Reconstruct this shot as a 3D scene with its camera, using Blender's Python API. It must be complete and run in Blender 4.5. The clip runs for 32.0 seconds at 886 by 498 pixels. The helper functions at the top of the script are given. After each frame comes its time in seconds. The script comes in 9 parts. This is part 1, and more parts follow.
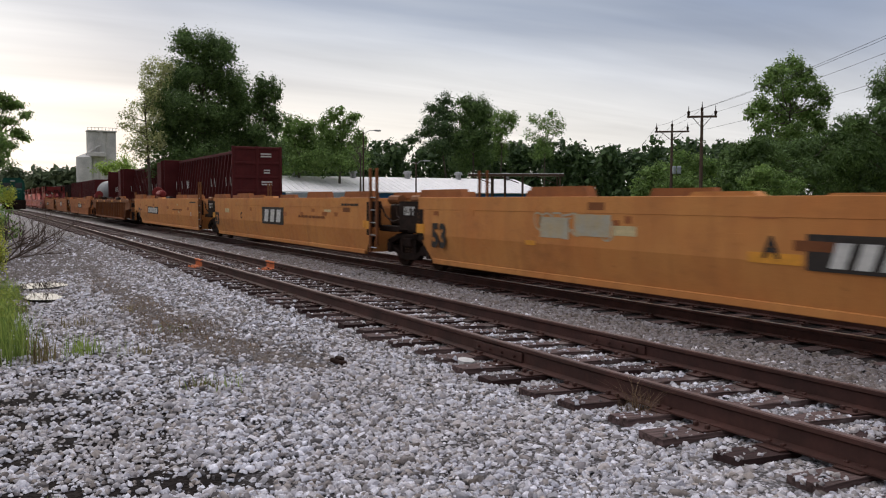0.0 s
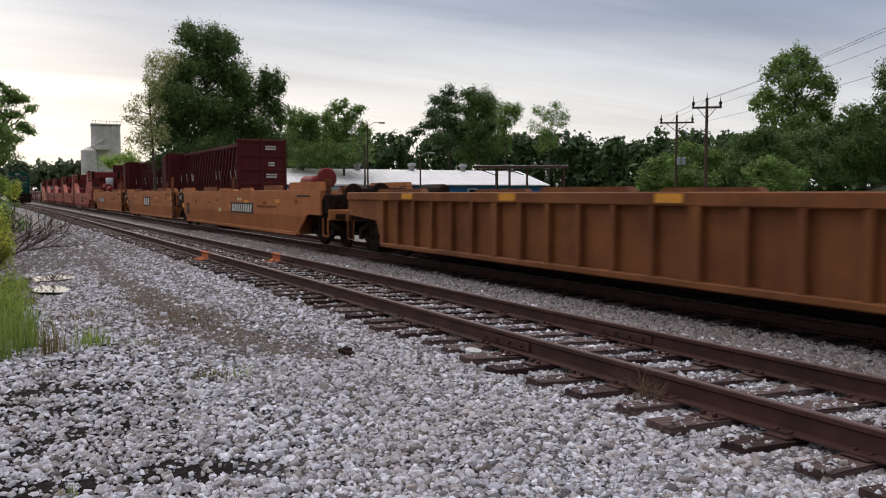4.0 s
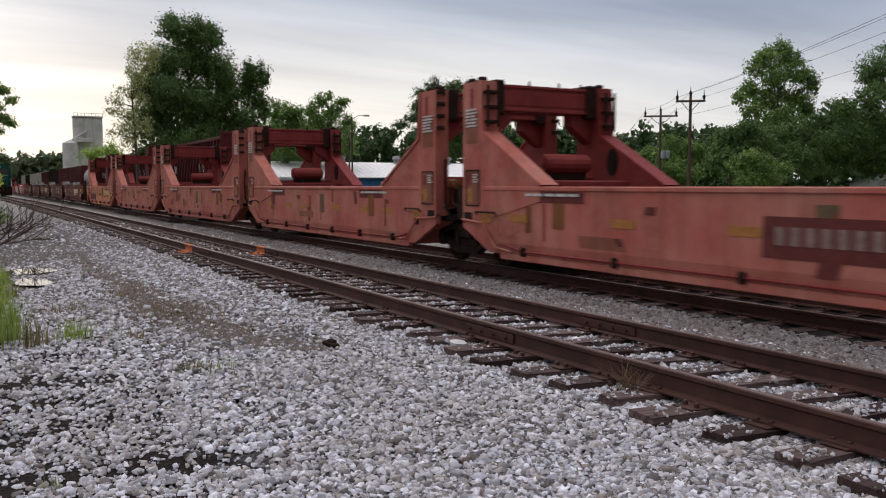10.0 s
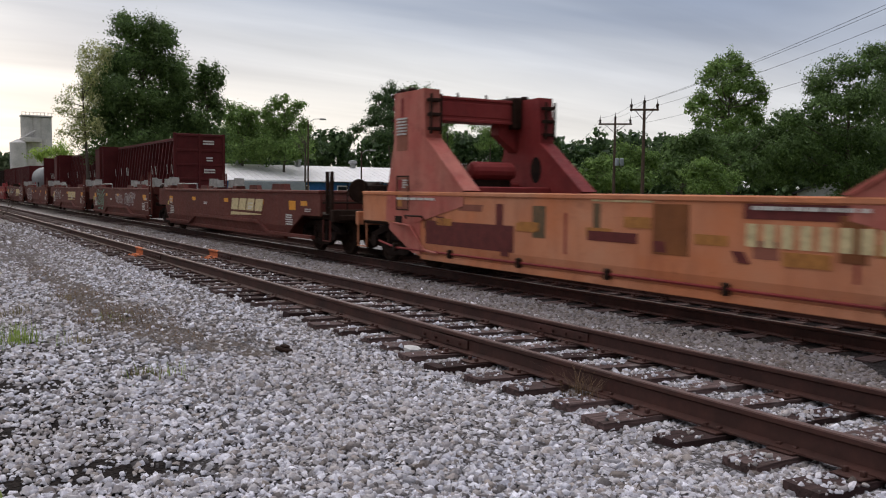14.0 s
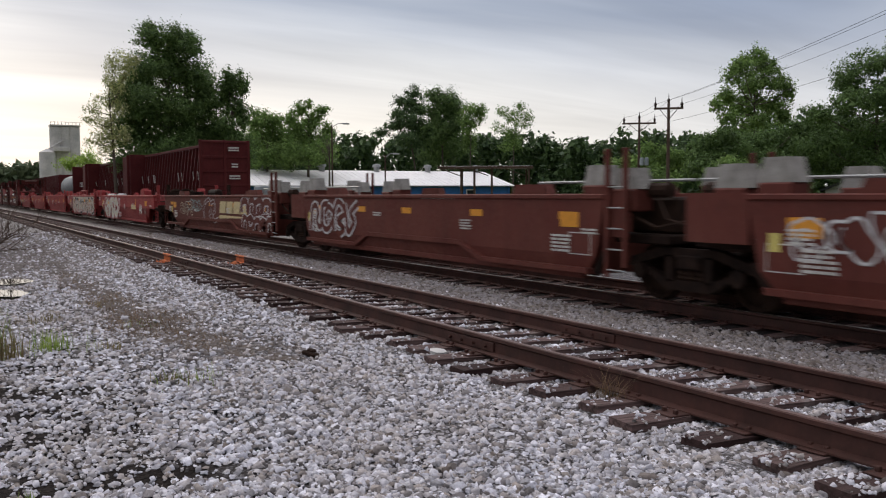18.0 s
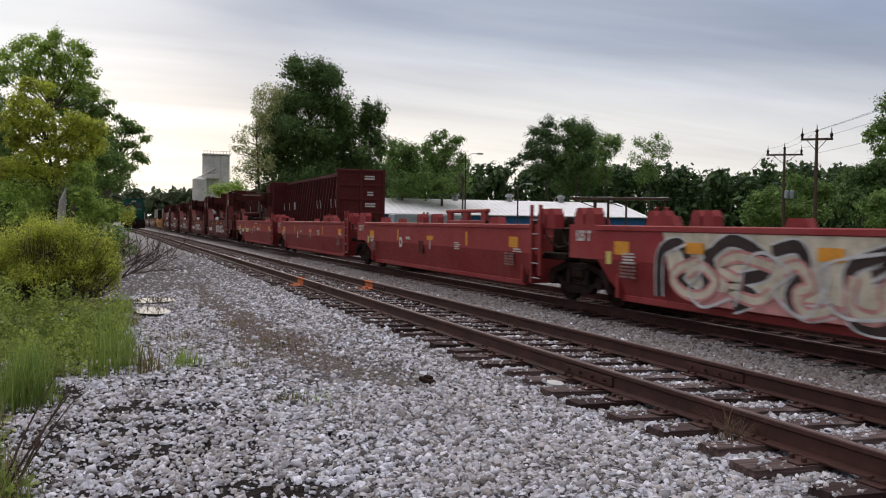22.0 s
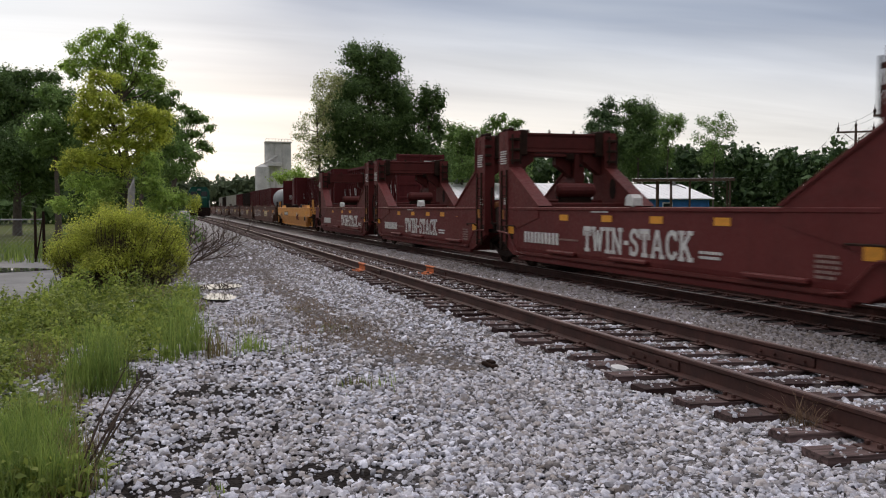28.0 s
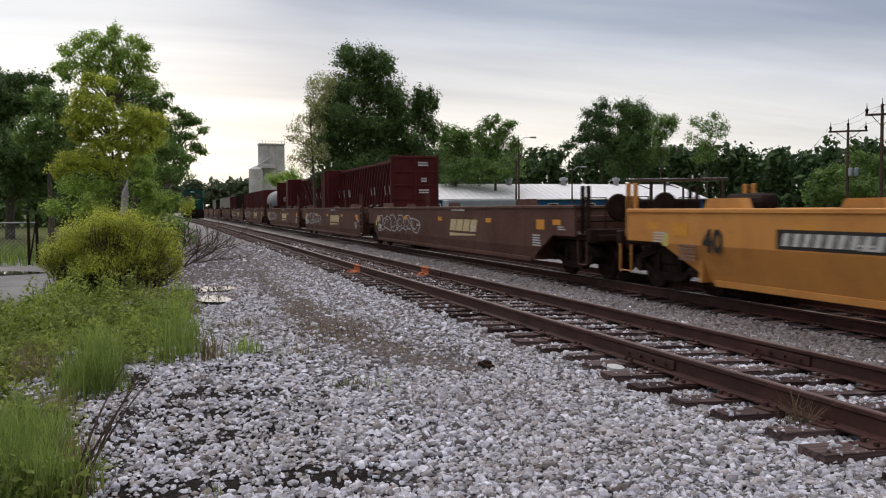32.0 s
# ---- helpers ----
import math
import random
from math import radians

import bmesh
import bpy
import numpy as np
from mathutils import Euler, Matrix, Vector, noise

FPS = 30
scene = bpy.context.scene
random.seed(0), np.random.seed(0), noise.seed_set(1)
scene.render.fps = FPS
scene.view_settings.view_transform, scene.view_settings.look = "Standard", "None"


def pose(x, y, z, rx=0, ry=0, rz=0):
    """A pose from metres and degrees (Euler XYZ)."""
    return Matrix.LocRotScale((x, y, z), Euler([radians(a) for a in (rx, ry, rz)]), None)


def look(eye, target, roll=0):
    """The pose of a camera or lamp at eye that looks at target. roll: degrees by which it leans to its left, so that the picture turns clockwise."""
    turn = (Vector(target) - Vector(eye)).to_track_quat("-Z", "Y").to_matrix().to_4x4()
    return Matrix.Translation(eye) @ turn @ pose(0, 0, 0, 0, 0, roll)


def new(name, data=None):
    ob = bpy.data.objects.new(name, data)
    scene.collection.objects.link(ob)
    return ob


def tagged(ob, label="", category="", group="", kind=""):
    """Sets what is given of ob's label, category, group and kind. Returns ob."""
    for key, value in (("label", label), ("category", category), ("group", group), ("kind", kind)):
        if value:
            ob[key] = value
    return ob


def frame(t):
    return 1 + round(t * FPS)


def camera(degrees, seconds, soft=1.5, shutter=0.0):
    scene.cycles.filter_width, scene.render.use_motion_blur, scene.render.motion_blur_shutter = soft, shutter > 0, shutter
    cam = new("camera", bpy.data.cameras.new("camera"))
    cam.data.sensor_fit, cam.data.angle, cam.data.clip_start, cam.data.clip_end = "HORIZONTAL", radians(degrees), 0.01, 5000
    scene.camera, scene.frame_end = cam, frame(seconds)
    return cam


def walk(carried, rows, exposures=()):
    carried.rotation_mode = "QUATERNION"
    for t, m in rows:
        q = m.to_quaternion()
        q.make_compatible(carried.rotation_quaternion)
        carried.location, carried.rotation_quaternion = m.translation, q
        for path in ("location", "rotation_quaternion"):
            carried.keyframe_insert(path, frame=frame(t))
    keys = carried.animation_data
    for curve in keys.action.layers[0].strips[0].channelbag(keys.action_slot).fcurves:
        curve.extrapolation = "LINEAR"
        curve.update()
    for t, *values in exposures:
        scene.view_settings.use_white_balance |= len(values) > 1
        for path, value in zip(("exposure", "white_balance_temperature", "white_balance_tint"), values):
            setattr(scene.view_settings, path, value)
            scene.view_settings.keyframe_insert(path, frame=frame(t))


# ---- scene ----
cam = camera(54.33, 32.0, soft=1.1, shutter=0.25)
walk(cam, [
    (0.0, pose(-0.000, -0.000, 1.554, 86.78, -0.14, -28.23)),
    (0.5, pose(-0.016, -0.005, 1.556, 86.95, -0.16, -28.42)),
    (1.0, pose(-0.037, -0.011, 1.552, 86.88, -0.29, -28.52)),
    (1.5, pose(-0.057, -0.014, 1.557, 86.64, 0.18, -27.93)),
    (2.0, pose(-0.048, -0.015, 1.552, 86.97, 0.33, -27.20)),
    (2.5, pose(-0.039, -0.015, 1.545, 86.62, 0.20, -27.28)),
    (3.0, pose(-0.042, -0.013, 1.544, 86.59, 0.04, -27.70)),
    (3.5, pose(-0.036, -0.012, 1.543, 86.47, 0.11, -27.68)),
    (5.5, pose(-0.051, -0.020, 1.538, 85.61, -0.58, -29.45)),
    (6.0, pose(-0.066, -0.016, 1.540, 85.58, -0.93, -29.34)),
    (6.5, pose(-0.067, -0.027, 1.539, 85.66, -0.72, -28.81)),
    (7.0, pose(-0.061, -0.025, 1.540, 85.63, -0.33, -28.55)),
    (7.5, pose(-0.066, -0.027, 1.537, 85.68, -0.04, -27.89)),
    (8.0, pose(-0.049, -0.031, 1.537, 85.64, 0.23, -28.14)),
    (8.5, pose(-0.051, -0.028, 1.537, 85.61, 0.12, -28.68)),
    (9.0, pose(-0.059, -0.033, 1.538, 85.75, 0.17, -28.73)),
    (9.5, pose(-0.046, -0.026, 1.540, 85.72, 0.15, -28.88)),
    (10.0, pose(-0.041, -0.028, 1.533, 85.81, 0.01, -28.96)),
    (10.5, pose(-0.039, -0.026, 1.539, 85.93, -0.08, -29.22)),
    (11.0, pose(-0.038, -0.022, 1.540, 85.91, -0.12, -29.52)),
    (11.5, pose(-0.047, -0.027, 1.541, 86.16, -0.45, -29.53)),
    (12.0, pose(-0.043, -0.029, 1.539, 86.16, -0.58, -29.63)),
    (12.5, pose(-0.043, -0.033, 1.542, 86.29, -0.59, -30.00)),
    (13.0, pose(-0.038, -0.038, 1.542, 86.37, -0.47, -30.14)),
    (13.5, pose(-0.037, -0.032, 1.533, 86.31, -0.68, -30.35)),
    (14.0, pose(-0.029, -0.029, 1.539, 86.15, -0.61, -31.84)),
    (14.5, pose(-0.026, -0.034, 1.535, 86.31, -0.64, -32.14)),
    (16.5, pose(-0.027, -0.032, 1.531, 85.86, -1.22, -32.09)),
    (17.0, pose(-0.030, -0.032, 1.537, 85.82, -1.10, -32.08)),
    (17.5, pose(-0.040, -0.034, 1.538, 86.10, -0.88, -31.61)),
    (18.0, pose(-0.028, -0.033, 1.541, 86.31, 0.28, -30.25)),
    (18.5, pose(-0.013, -0.034, 1.544, 88.11, -1.68, -25.00)),
    (19.0, pose(0.046, -0.039, 1.524, 89.33, -3.04, -19.96)),
    (19.5, pose(0.075, -0.036, 1.513, 88.81, -2.96, -18.67)),
    (20.0, pose(0.102, -0.042, 1.515, 87.56, -2.28, -20.59)),
    (20.5, pose(0.098, -0.044, 1.514, 87.12, -1.47, -21.83)),
    (21.0, pose(0.101, -0.042, 1.517, 87.17, -1.20, -21.49)),
    (21.5, pose(0.102, -0.047, 1.529, 87.79, -0.66, -21.52)),
    (22.0, pose(0.104, -0.051, 1.528, 88.26, -0.68, -21.45)),
    (22.5, pose(0.113, -0.044, 1.526, 88.21, -0.68, -21.38)),
    (23.0, pose(0.114, -0.037, 1.526, 88.09, -0.32, -21.43)),
    (23.5, pose(0.102, -0.037, 1.522, 87.86, -0.15, -20.76)),
    (24.0, pose(0.099, -0.048, 1.521, 87.61, -0.11, -20.00)),
    (24.5, pose(0.104, -0.040, 1.522, 87.56, -0.05, -19.62)),
    (25.0, pose(0.099, -0.035, 1.524, 87.32, -0.02, -19.40)),
    (25.5, pose(0.097, -0.032, 1.519, 87.35, 0.04, -18.99)),
    (27.5, pose(0.086, -0.032, 1.523, 87.25, -0.04, -17.76)),
    (28.0, pose(0.094, -0.034, 1.531, 87.20, 0.07, -17.50)),
    (28.5, pose(0.089, -0.031, 1.527, 87.43, 0.19, -17.45)),
    (29.0, pose(0.084, -0.028, 1.520, 87.47, 0.06, -17.48)),
    (29.5, pose(0.078, -0.036, 1.532, 87.79, 0.02, -17.52)),
    (30.0, pose(0.079, -0.039, 1.529, 88.18, -0.12, -17.50)),
    (30.5, pose(0.087, -0.035, 1.528, 87.86, -0.03, -17.61)),
    (31.0, pose(0.087, -0.034, 1.531, 87.70, 0.13, -17.79)),
    (31.5, pose(0.081, -0.029, 1.530, 87.52, 0.34, -17.99)),
    (32.0, pose(0.082, -0.028, 1.524, 87.28, 0.36, -17.90)),
], exposures=[(0.0, 0.0), (32.0, 0.0)])

# ---- sky and light: overcast evening, brightest low ahead ----
SUN_AZ, SUN_EL = radians(3), radians(9)
GLOW_AZ = radians(-14)  # the thinnest part of the veil lies left of the sun
world = bpy.data.worlds.new("evening_sky")
scene.world = world
world.use_nodes = True
wn, wl = world.node_tree.nodes, world.node_tree.links
wn.clear()


def wnode(kind, **props):
    n = wn.new(kind)
    for k, v in props.items():
        n.inputs[k].default_value = v
    return n


w_out = wn.new("ShaderNodeOutputWorld")
w_bg = wn.new("ShaderNodeBackground")
w_bg.inputs["Strength"].default_value = 1.0
w_sky = wn.new("ShaderNodeTexSky")
w_sky.sky_type = 'NISHITA'
w_sky.sun_disc = False
w_sky.sun_elevation = SUN_EL
w_sky.sun_rotation = SUN_AZ
w_sky.air_density, w_sky.dust_density = 1.4, 2.5
w_dim = wn.new("ShaderNodeMix")
w_dim.data_type = 'RGBA'
w_dim.blend_type = 'MULTIPLY'
w_dim.inputs[0].default_value = 1.0
w_dim.inputs[7].default_value = (0.03, 0.03, 0.03, 1)
wl.new(w_sky.outputs[0], w_dim.inputs[6])
w_tc = wn.new("ShaderNodeTexCoord")
w_sep = wn.new("ShaderNodeSeparateXYZ")
wl.new(w_tc.outputs["Generated"], w_sep.inputs[0])
# clouds lie on a high flat layer: divide the direction by its height
w_add = wn.new("ShaderNodeMath")
w_add.operation = 'ADD'
w_add.inputs[1].default_value = 0.10
wl.new(w_sep.outputs[2], w_add.inputs[0])
w_max = wn.new("ShaderNodeMath")
w_max.operation = 'MAXIMUM'
w_max.inputs[1].default_value = 0.05
wl.new(w_add.outputs[0], w_max.inputs[0])
w_dx = wn.new("ShaderNodeMath")
w_dx.operation = 'DIVIDE'
wl.new(w_sep.outputs[0], w_dx.inputs[0])
wl.new(w_max.outputs[0], w_dx.inputs[1])
w_dy = wn.new("ShaderNodeMath")
w_dy.operation = 'DIVIDE'
wl.new(w_sep.outputs[1], w_dy.inputs[0])
wl.new(w_max.outputs[0], w_dy.inputs[1])
w_cmb = wn.new("ShaderNodeCombineXYZ")
wl.new(w_dx.outputs[0], w_cmb.inputs[0])
wl.new(w_dy.outputs[0], w_cmb.inputs[1])
w_map = wn.new("ShaderNodeMapping")
w_map.inputs["Rotation"].default_value = (0, 0, radians(-17))
w_map.inputs["Scale"].default_value = (0.20, 0.46, 1)
wl.new(w_cmb.outputs[0], w_map.inputs[0])
w_noise = wnode("ShaderNodeTexNoise", Scale=1.5, Detail=5.0, Roughness=0.47, Distortion=0.7)
wl.new(w_map.outputs[0], w_noise.inputs["Vector"])
w_ramp = wn.new("ShaderNodeValToRGB")
w_ramp.color_ramp.elements[0].position = 0.34
w_ramp.color_ramp.elements[0].color = (0.38, 0.445, 0.575, 1)
w_ramp.color_ramp.elements[1].position = 0.66
w_ramp.color_ramp.elements[1].color = (0.74, 0.785, 0.86, 1)
wl.new(w_noise.outputs[0], w_ramp.inputs[0])
# towards the horizon the veil turns pale and warm
w_low = wn.new("ShaderNodeMapRange")
w_low.interpolation_type = 'SMOOTHERSTEP'
w_low.inputs[1].default_value = 0.0
w_low.inputs[2].default_value = 0.25
w_low.inputs[3].default_value = 1.0
w_low.inputs[4].default_value = 0.0
wl.new(w_sep.outputs[2], w_low.inputs[0])
w_hor = wn.new("ShaderNodeMix")
w_hor.data_type = 'RGBA'
wl.new(w_low.outputs[0], w_hor.inputs[0])
wl.new(w_ramp.outputs[0], w_hor.inputs[6])
w_hor.inputs[7].default_value = (1.08, 1.02, 0.93, 1)
# an overcast dome is brightest overhead
w_zen = wn.new("ShaderNodeMapRange")
w_zen.interpolation_type = 'SMOOTHSTEP'
for i, v in ((1, 0.34), (2, 0.95), (3, 0.0), (4, 1.0)):
    w_zen.inputs[i].default_value = v
wl.new(w_sep.outputs[2], w_zen.inputs[0])
w_dome = wn.new("ShaderNodeMix")
w_dome.data_type = 'RGBA'
wl.new(w_zen.outputs[0], w_dome.inputs[0])
wl.new(w_hor.outputs[2], w_dome.inputs[6])
w_dome.inputs[7].default_value = (1.84, 1.82, 1.90, 1)
w_mix = wn.new("ShaderNodeMix")
w_mix.data_type = 'RGBA'
w_mix.inputs[0].default_value = 0.93
wl.new(w_dim.outputs[2], w_mix.inputs[6])
# the veil glows round the hidden sun
w_dir = wn.new("ShaderNodeVectorMath")
w_dir.operation = 'DOT_PRODUCT'
w_dir.inputs[1].default_value = (math.sin(GLOW_AZ) * math.cos(SUN_EL), math.cos(GLOW_AZ) * math.cos(SUN_EL), math.sin(SUN_EL))
wl.new(w_tc.outputs["Generated"], w_dir.inputs[0])
w_halo = wn.new("ShaderNodeMapRange")
w_halo.interpolation_type = 'SMOOTHSTEP'
for i, v in ((1, 0.90), (2, 1.005), (3, 0.0), (4, 0.30)):
    w_halo.inputs[i].default_value = v
wl.new(w_dir.outputs["Value"], w_halo.inputs[0])
w_glow = wn.new("ShaderNodeMix")
w_glow.data_type = 'RGBA'
wl.new(w_halo.outputs[0], w_glow.inputs[0])
wl.new(w_dome.outputs[2], w_glow.inputs[6])
w_glow.inputs[7].default_value = (1.85, 1.82, 1.72, 1)
wl.new(w_glow.outputs[2], w_mix.inputs[7])
# sky away from the sunset, behind the camera, is darkened to shade camera-facing sides
w_behind = wn.new("ShaderNodeMapRange")
w_behind.interpolation_type = 'SMOOTHSTEP'
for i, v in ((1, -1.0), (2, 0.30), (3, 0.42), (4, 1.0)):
    w_behind.inputs[i].default_value = v
wl.new(w_sep.outputs[1], w_behind.inputs[0])
# faint long streaks run through the whole veil
w_smap = wn.new("ShaderNodeMapping")
w_smap.inputs["Rotation"].default_value = (0, 0, radians(-24))
w_smap.inputs["Scale"].default_value = (0.25, 1.1, 1)
wl.new(w_cmb.outputs[0], w_smap.inputs[0])
w_streak = wnode("ShaderNodeTexNoise", Scale=1.6, Detail=5.0, Roughness=0.5, Distortion=0.6)
wl.new(w_smap.outputs[0], w_streak.inputs["Vector"])
w_sr = wn.new("ShaderNodeMapRange")
for i, v in ((1, 0.32), (2, 0.68), (3, 0.93), (4, 1.11)):
    w_sr.inputs[i].default_value = v
wl.new(w_streak.outputs[0], w_sr.inputs[0])
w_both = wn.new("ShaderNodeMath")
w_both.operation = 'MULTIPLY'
wl.new(w_behind.outputs[0], w_both.inputs[0])
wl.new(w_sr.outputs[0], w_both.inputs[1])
# thicker, bluer cloud on the far side of the tracks
w_side = wn.new("ShaderNodeMapRange")
w_side.interpolation_type = 'SMOOTHSTEP'
for i, v in ((1, 0.40), (2, 0.95), (3, 0.0), (4, 1.0)):
    w_side.inputs[i].default_value = v
wl.new(w_sep.outputs[0], w_side.inputs[0])
w_blue = wn.new("ShaderNodeMix")
w_blue.data_type = 'RGBA'
wl.new(w_side.outputs[0], w_blue.inputs[0])
w_blue.inputs[6].default_value = (1, 1, 1, 1)
w_blue.inputs[7].default_value = (0.72, 0.76, 0.84, 1)
w_tint = wn.new("ShaderNodeVectorMath")
w_tint.operation = 'MULTIPLY'
wl.new(w_mix.outputs[2], w_tint.inputs[0])
wl.new(w_blue.outputs[2], w_tint.inputs[1])
w_dimmed = wn.new("ShaderNodeVectorMath")
w_dimmed.operation = 'SCALE'
wl.new(w_tint.outputs[0], w_dimmed.inputs[0])
wl.new(w_both.outputs[0], w_dimmed.inputs["Scale"])
wl.new(w_dimmed.outputs[0], w_bg.inputs[0])
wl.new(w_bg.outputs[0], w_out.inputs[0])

sun_data = bpy.data.lights.new("sun", 'SUN')
sun_data.energy = 0.6
sun_data.angle = radians(25)
sun_data.color = (1.0, 0.90, 0.76)
sun = new("sun", sun_data)
sun.matrix_world = look((0, 0, 0), (-math.sin(SUN_AZ), -math.cos(SUN_AZ), -math.tan(radians(24))))

# ---- materials ----
def new_mat(name):
    m = bpy.data.materials.new(name)
    m.use_nodes = True
    nt = m.node_tree
    return m, nt, nt.nodes["Principled BSDF"]


def mixc(nt, fac, a, b):
    """A colour mix; fac, a and b are sockets or values."""
    n = nt.nodes.new("ShaderNodeMix")
    n.data_type = 'RGBA'
    for i, v in ((0, fac), (6, a), (7, b)):
        if isinstance(v, bpy.types.NodeSocket):
            nt.links.new(v, n.inputs[i])
        elif i == 0:
            n.inputs[0].default_value = v
        else:
            n.inputs[i].default_value = (*v, 1)
    return n.outputs[2]


def noise_at(nt, scale, detail=4.0, stretch=(1, 1, 1), rough=0.6, coords="Object"):
    tc = nt.nodes.new("ShaderNodeTexCoord")
    mp = nt.nodes.new("ShaderNodeMapping")
    mp.inputs["Scale"].default_value = stretch
    nt.links.new(tc.outputs[coords], mp.inputs[0])
    n = nt.nodes.new("ShaderNodeTexNoise")
    n.inputs["Scale"].default_value = scale
    n.inputs["Detail"].default_value = detail
    n.inputs["Roughness"].default_value = rough
    nt.links.new(mp.outputs[0], n.inputs["Vector"])
    return n.outputs[0]


def ramp(nt, sock, lo, hi, a=0.0, b=1.0):
    n = nt.nodes.new("ShaderNodeMapRange")
    n.inputs[1].default_value, n.inputs[2].default_value = lo, hi
    n.inputs[3].default_value, n.inputs[4].default_value = a, b
    nt.links.new(sock, n.inputs[0])
    return n.outputs[0]


def times(nt, a, b):
    n = nt.nodes.new("ShaderNodeMath")
    n.operation = 'MULTIPLY'
    for i, v in ((0, a), (1, b)):
        if isinstance(v, bpy.types.NodeSocket):
            nt.links.new(v, n.inputs[i])
        else:
            n.inputs[i].default_value = v
    return n.outputs[0]


def bump(nt, bsdf, height, strength, dist):
    n = nt.nodes.new("ShaderNodeBump")
    n.inputs["Strength"].default_value = strength
    n.inputs["Distance"].default_value = dist
    nt.links.new(height, n.inputs["Height"])
    nt.links.new(n.outputs[0], bsdf.inputs["Normal"])


def obj_random(nt, lo, hi):
    n = nt.nodes.new("ShaderNodeObjectInfo")
    return ramp(nt, n.outputs["Random"], 0, 1, lo, hi)


def island_random(nt):
    return nt.nodes.new("ShaderNodeNewGeometry").outputs["Random Per Island"]


def shade(nt, col, val):
    n = nt.nodes.new("ShaderNodeHueSaturation")
    nt.links.new(col, n.inputs["Color"])
    nt.links.new(val, n.inputs["Value"])
    return n.outputs[0]


def painted_steel(name, col, dirt, faded, rough=0.55, dirt_amt=0.55, rust=0.25):
    """Weathered paint: faded blotches, rain streaks, grime and rust spots."""
    m, nt, b = new_mat(name)
    c = mixc(nt, ramp(nt, noise_at(nt, 0.9, 5), 0.38, 0.68), col, faded)
    streak = ramp(nt, noise_at(nt, 2.2, 7, (1, 1.0, 0.22), 0.7), 0.45, 0.78)
    grime = ramp(nt, noise_at(nt, 1.6, 8, (1, 0.6, 1.0), 0.72), 0.52, 0.74)
    c = mixc(nt, times(nt, streak, dirt_amt * 0.8), c, dirt)
    c = mixc(nt, times(nt, grime, dirt_amt * 0.9), c, dirt)
    spot = ramp(nt, noise_at(nt, 7.0, 8, (1, 0.5, 1), 0.72), 0.62, 0.72)
    c = mixc(nt, times(nt, spot, rust), c, (0.09, 0.035, 0.02))
    fine = ramp(nt, noise_at(nt, 60, 3), 0.3, 0.7, 0.9, 1.08)
    c = shade(nt, c, fine)
    nt.links.new(c, b.inputs["Base Color"])
    b.inputs["Specular IOR Level"].default_value = 0.16
    nt.links.new(ramp(nt, noise_at(nt, 12, 4), 0.3, 0.7, rough - 0.1, rough + 0.2), b.inputs["Roughness"])
    bump(nt, b, noise_at(nt, 5, 5, (1, 0.6, 1)), 0.35, 0.012)
    return m


def plain(name, col, rough=0.7, metal=0.0, var=0.25, scale=8.0, bumpy=0.2, second=None, spec=0.25):
    m, nt, b = new_mat(name)
    second = second or tuple(v * (1 - var) for v in col)
    c = mixc(nt, ramp(nt, noise_at(nt, scale, 6), 0.35, 0.68), col, second)
    c = shade(nt, c, ramp(nt, noise_at(nt, scale * 9, 3), 0.3, 0.7, 0.88, 1.1))
    nt.links.new(c, b.inputs["Base Color"])
    b.inputs["Roughness"].default_value = rough
    b.inputs["Metallic"].default_value = metal
    b.inputs["Specular IOR Level"].default_value = spec
    bump(nt, b, noise_at(nt, scale * 4, 5), bumpy, 0.01)
    return m


def leafy(name, dark, light, trans=0.25, rough=0.6):
    """Foliage: every leaf clump takes its own tone between dark and light."""
    m, nt, b = new_mat(name)
    c = mixc(nt, island_random(nt), dark, light)
    c = shade(nt, c, ramp(nt, noise_at(nt, 0.6, 3), 0.3, 0.7, 0.7, 1.25))
    c = shade(nt, c, ramp(nt, noise_at(nt, 3.5, 4), 0.35, 0.65, 0.72, 1.22))
    nt.links.new(c, b.inputs["Base Color"])
    b.inputs["Roughness"].default_value = rough
    b.inputs["Specular IOR Level"].default_value = 0.25
    tr = nt.nodes.new("ShaderNodeBsdfTranslucent")
    nt.links.new(c, tr.inputs[0])
    mx = nt.nodes.new("ShaderNodeMixShader")
    mx.inputs[0].default_value = trans
    nt.links.new(b.outputs[0], mx.inputs[1])
    nt.links.new(tr.outputs[0], mx.inputs[2])
    nt.links.new(mx.outputs[0], nt.nodes["Material Output"].inputs[0])
    return m


M_YELLOW = painted_steel("ochre_paint", (0.540, 0.232, 0.070), (0.23, 0.088, 0.036), (0.500, 0.190, 0.057), 0.55, 0.6, 0.45)
M_OCHRE_DARK = painted_steel("rust_stained_ochre_paint", (0.300, 0.100, 0.034), (0.12, 0.042, 0.022), (0.340, 0.120, 0.040), 0.6, 0.6, 0.5)
M_YELLOW_OLD = painted_steel("brown_ochre_paint", (0.400, 0.146, 0.050), (0.165, 0.062, 0.030), (0.350, 0.116, 0.042), 0.55, 0.6, 0.45)
M_RUSTBOARD = painted_steel("rust_brown_board", (0.22, 0.075, 0.050), (0.09, 0.030, 0.022), (0.28, 0.11, 0.075), 0.65, 0.7, 0.6)
M_RIBBED = painted_steel("rusty_ochre_paint", (0.230, 0.085, 0.030), (0.076, 0.030, 0.017), (0.145, 0.051, 0.021), 0.65, 0.7, 0.6)
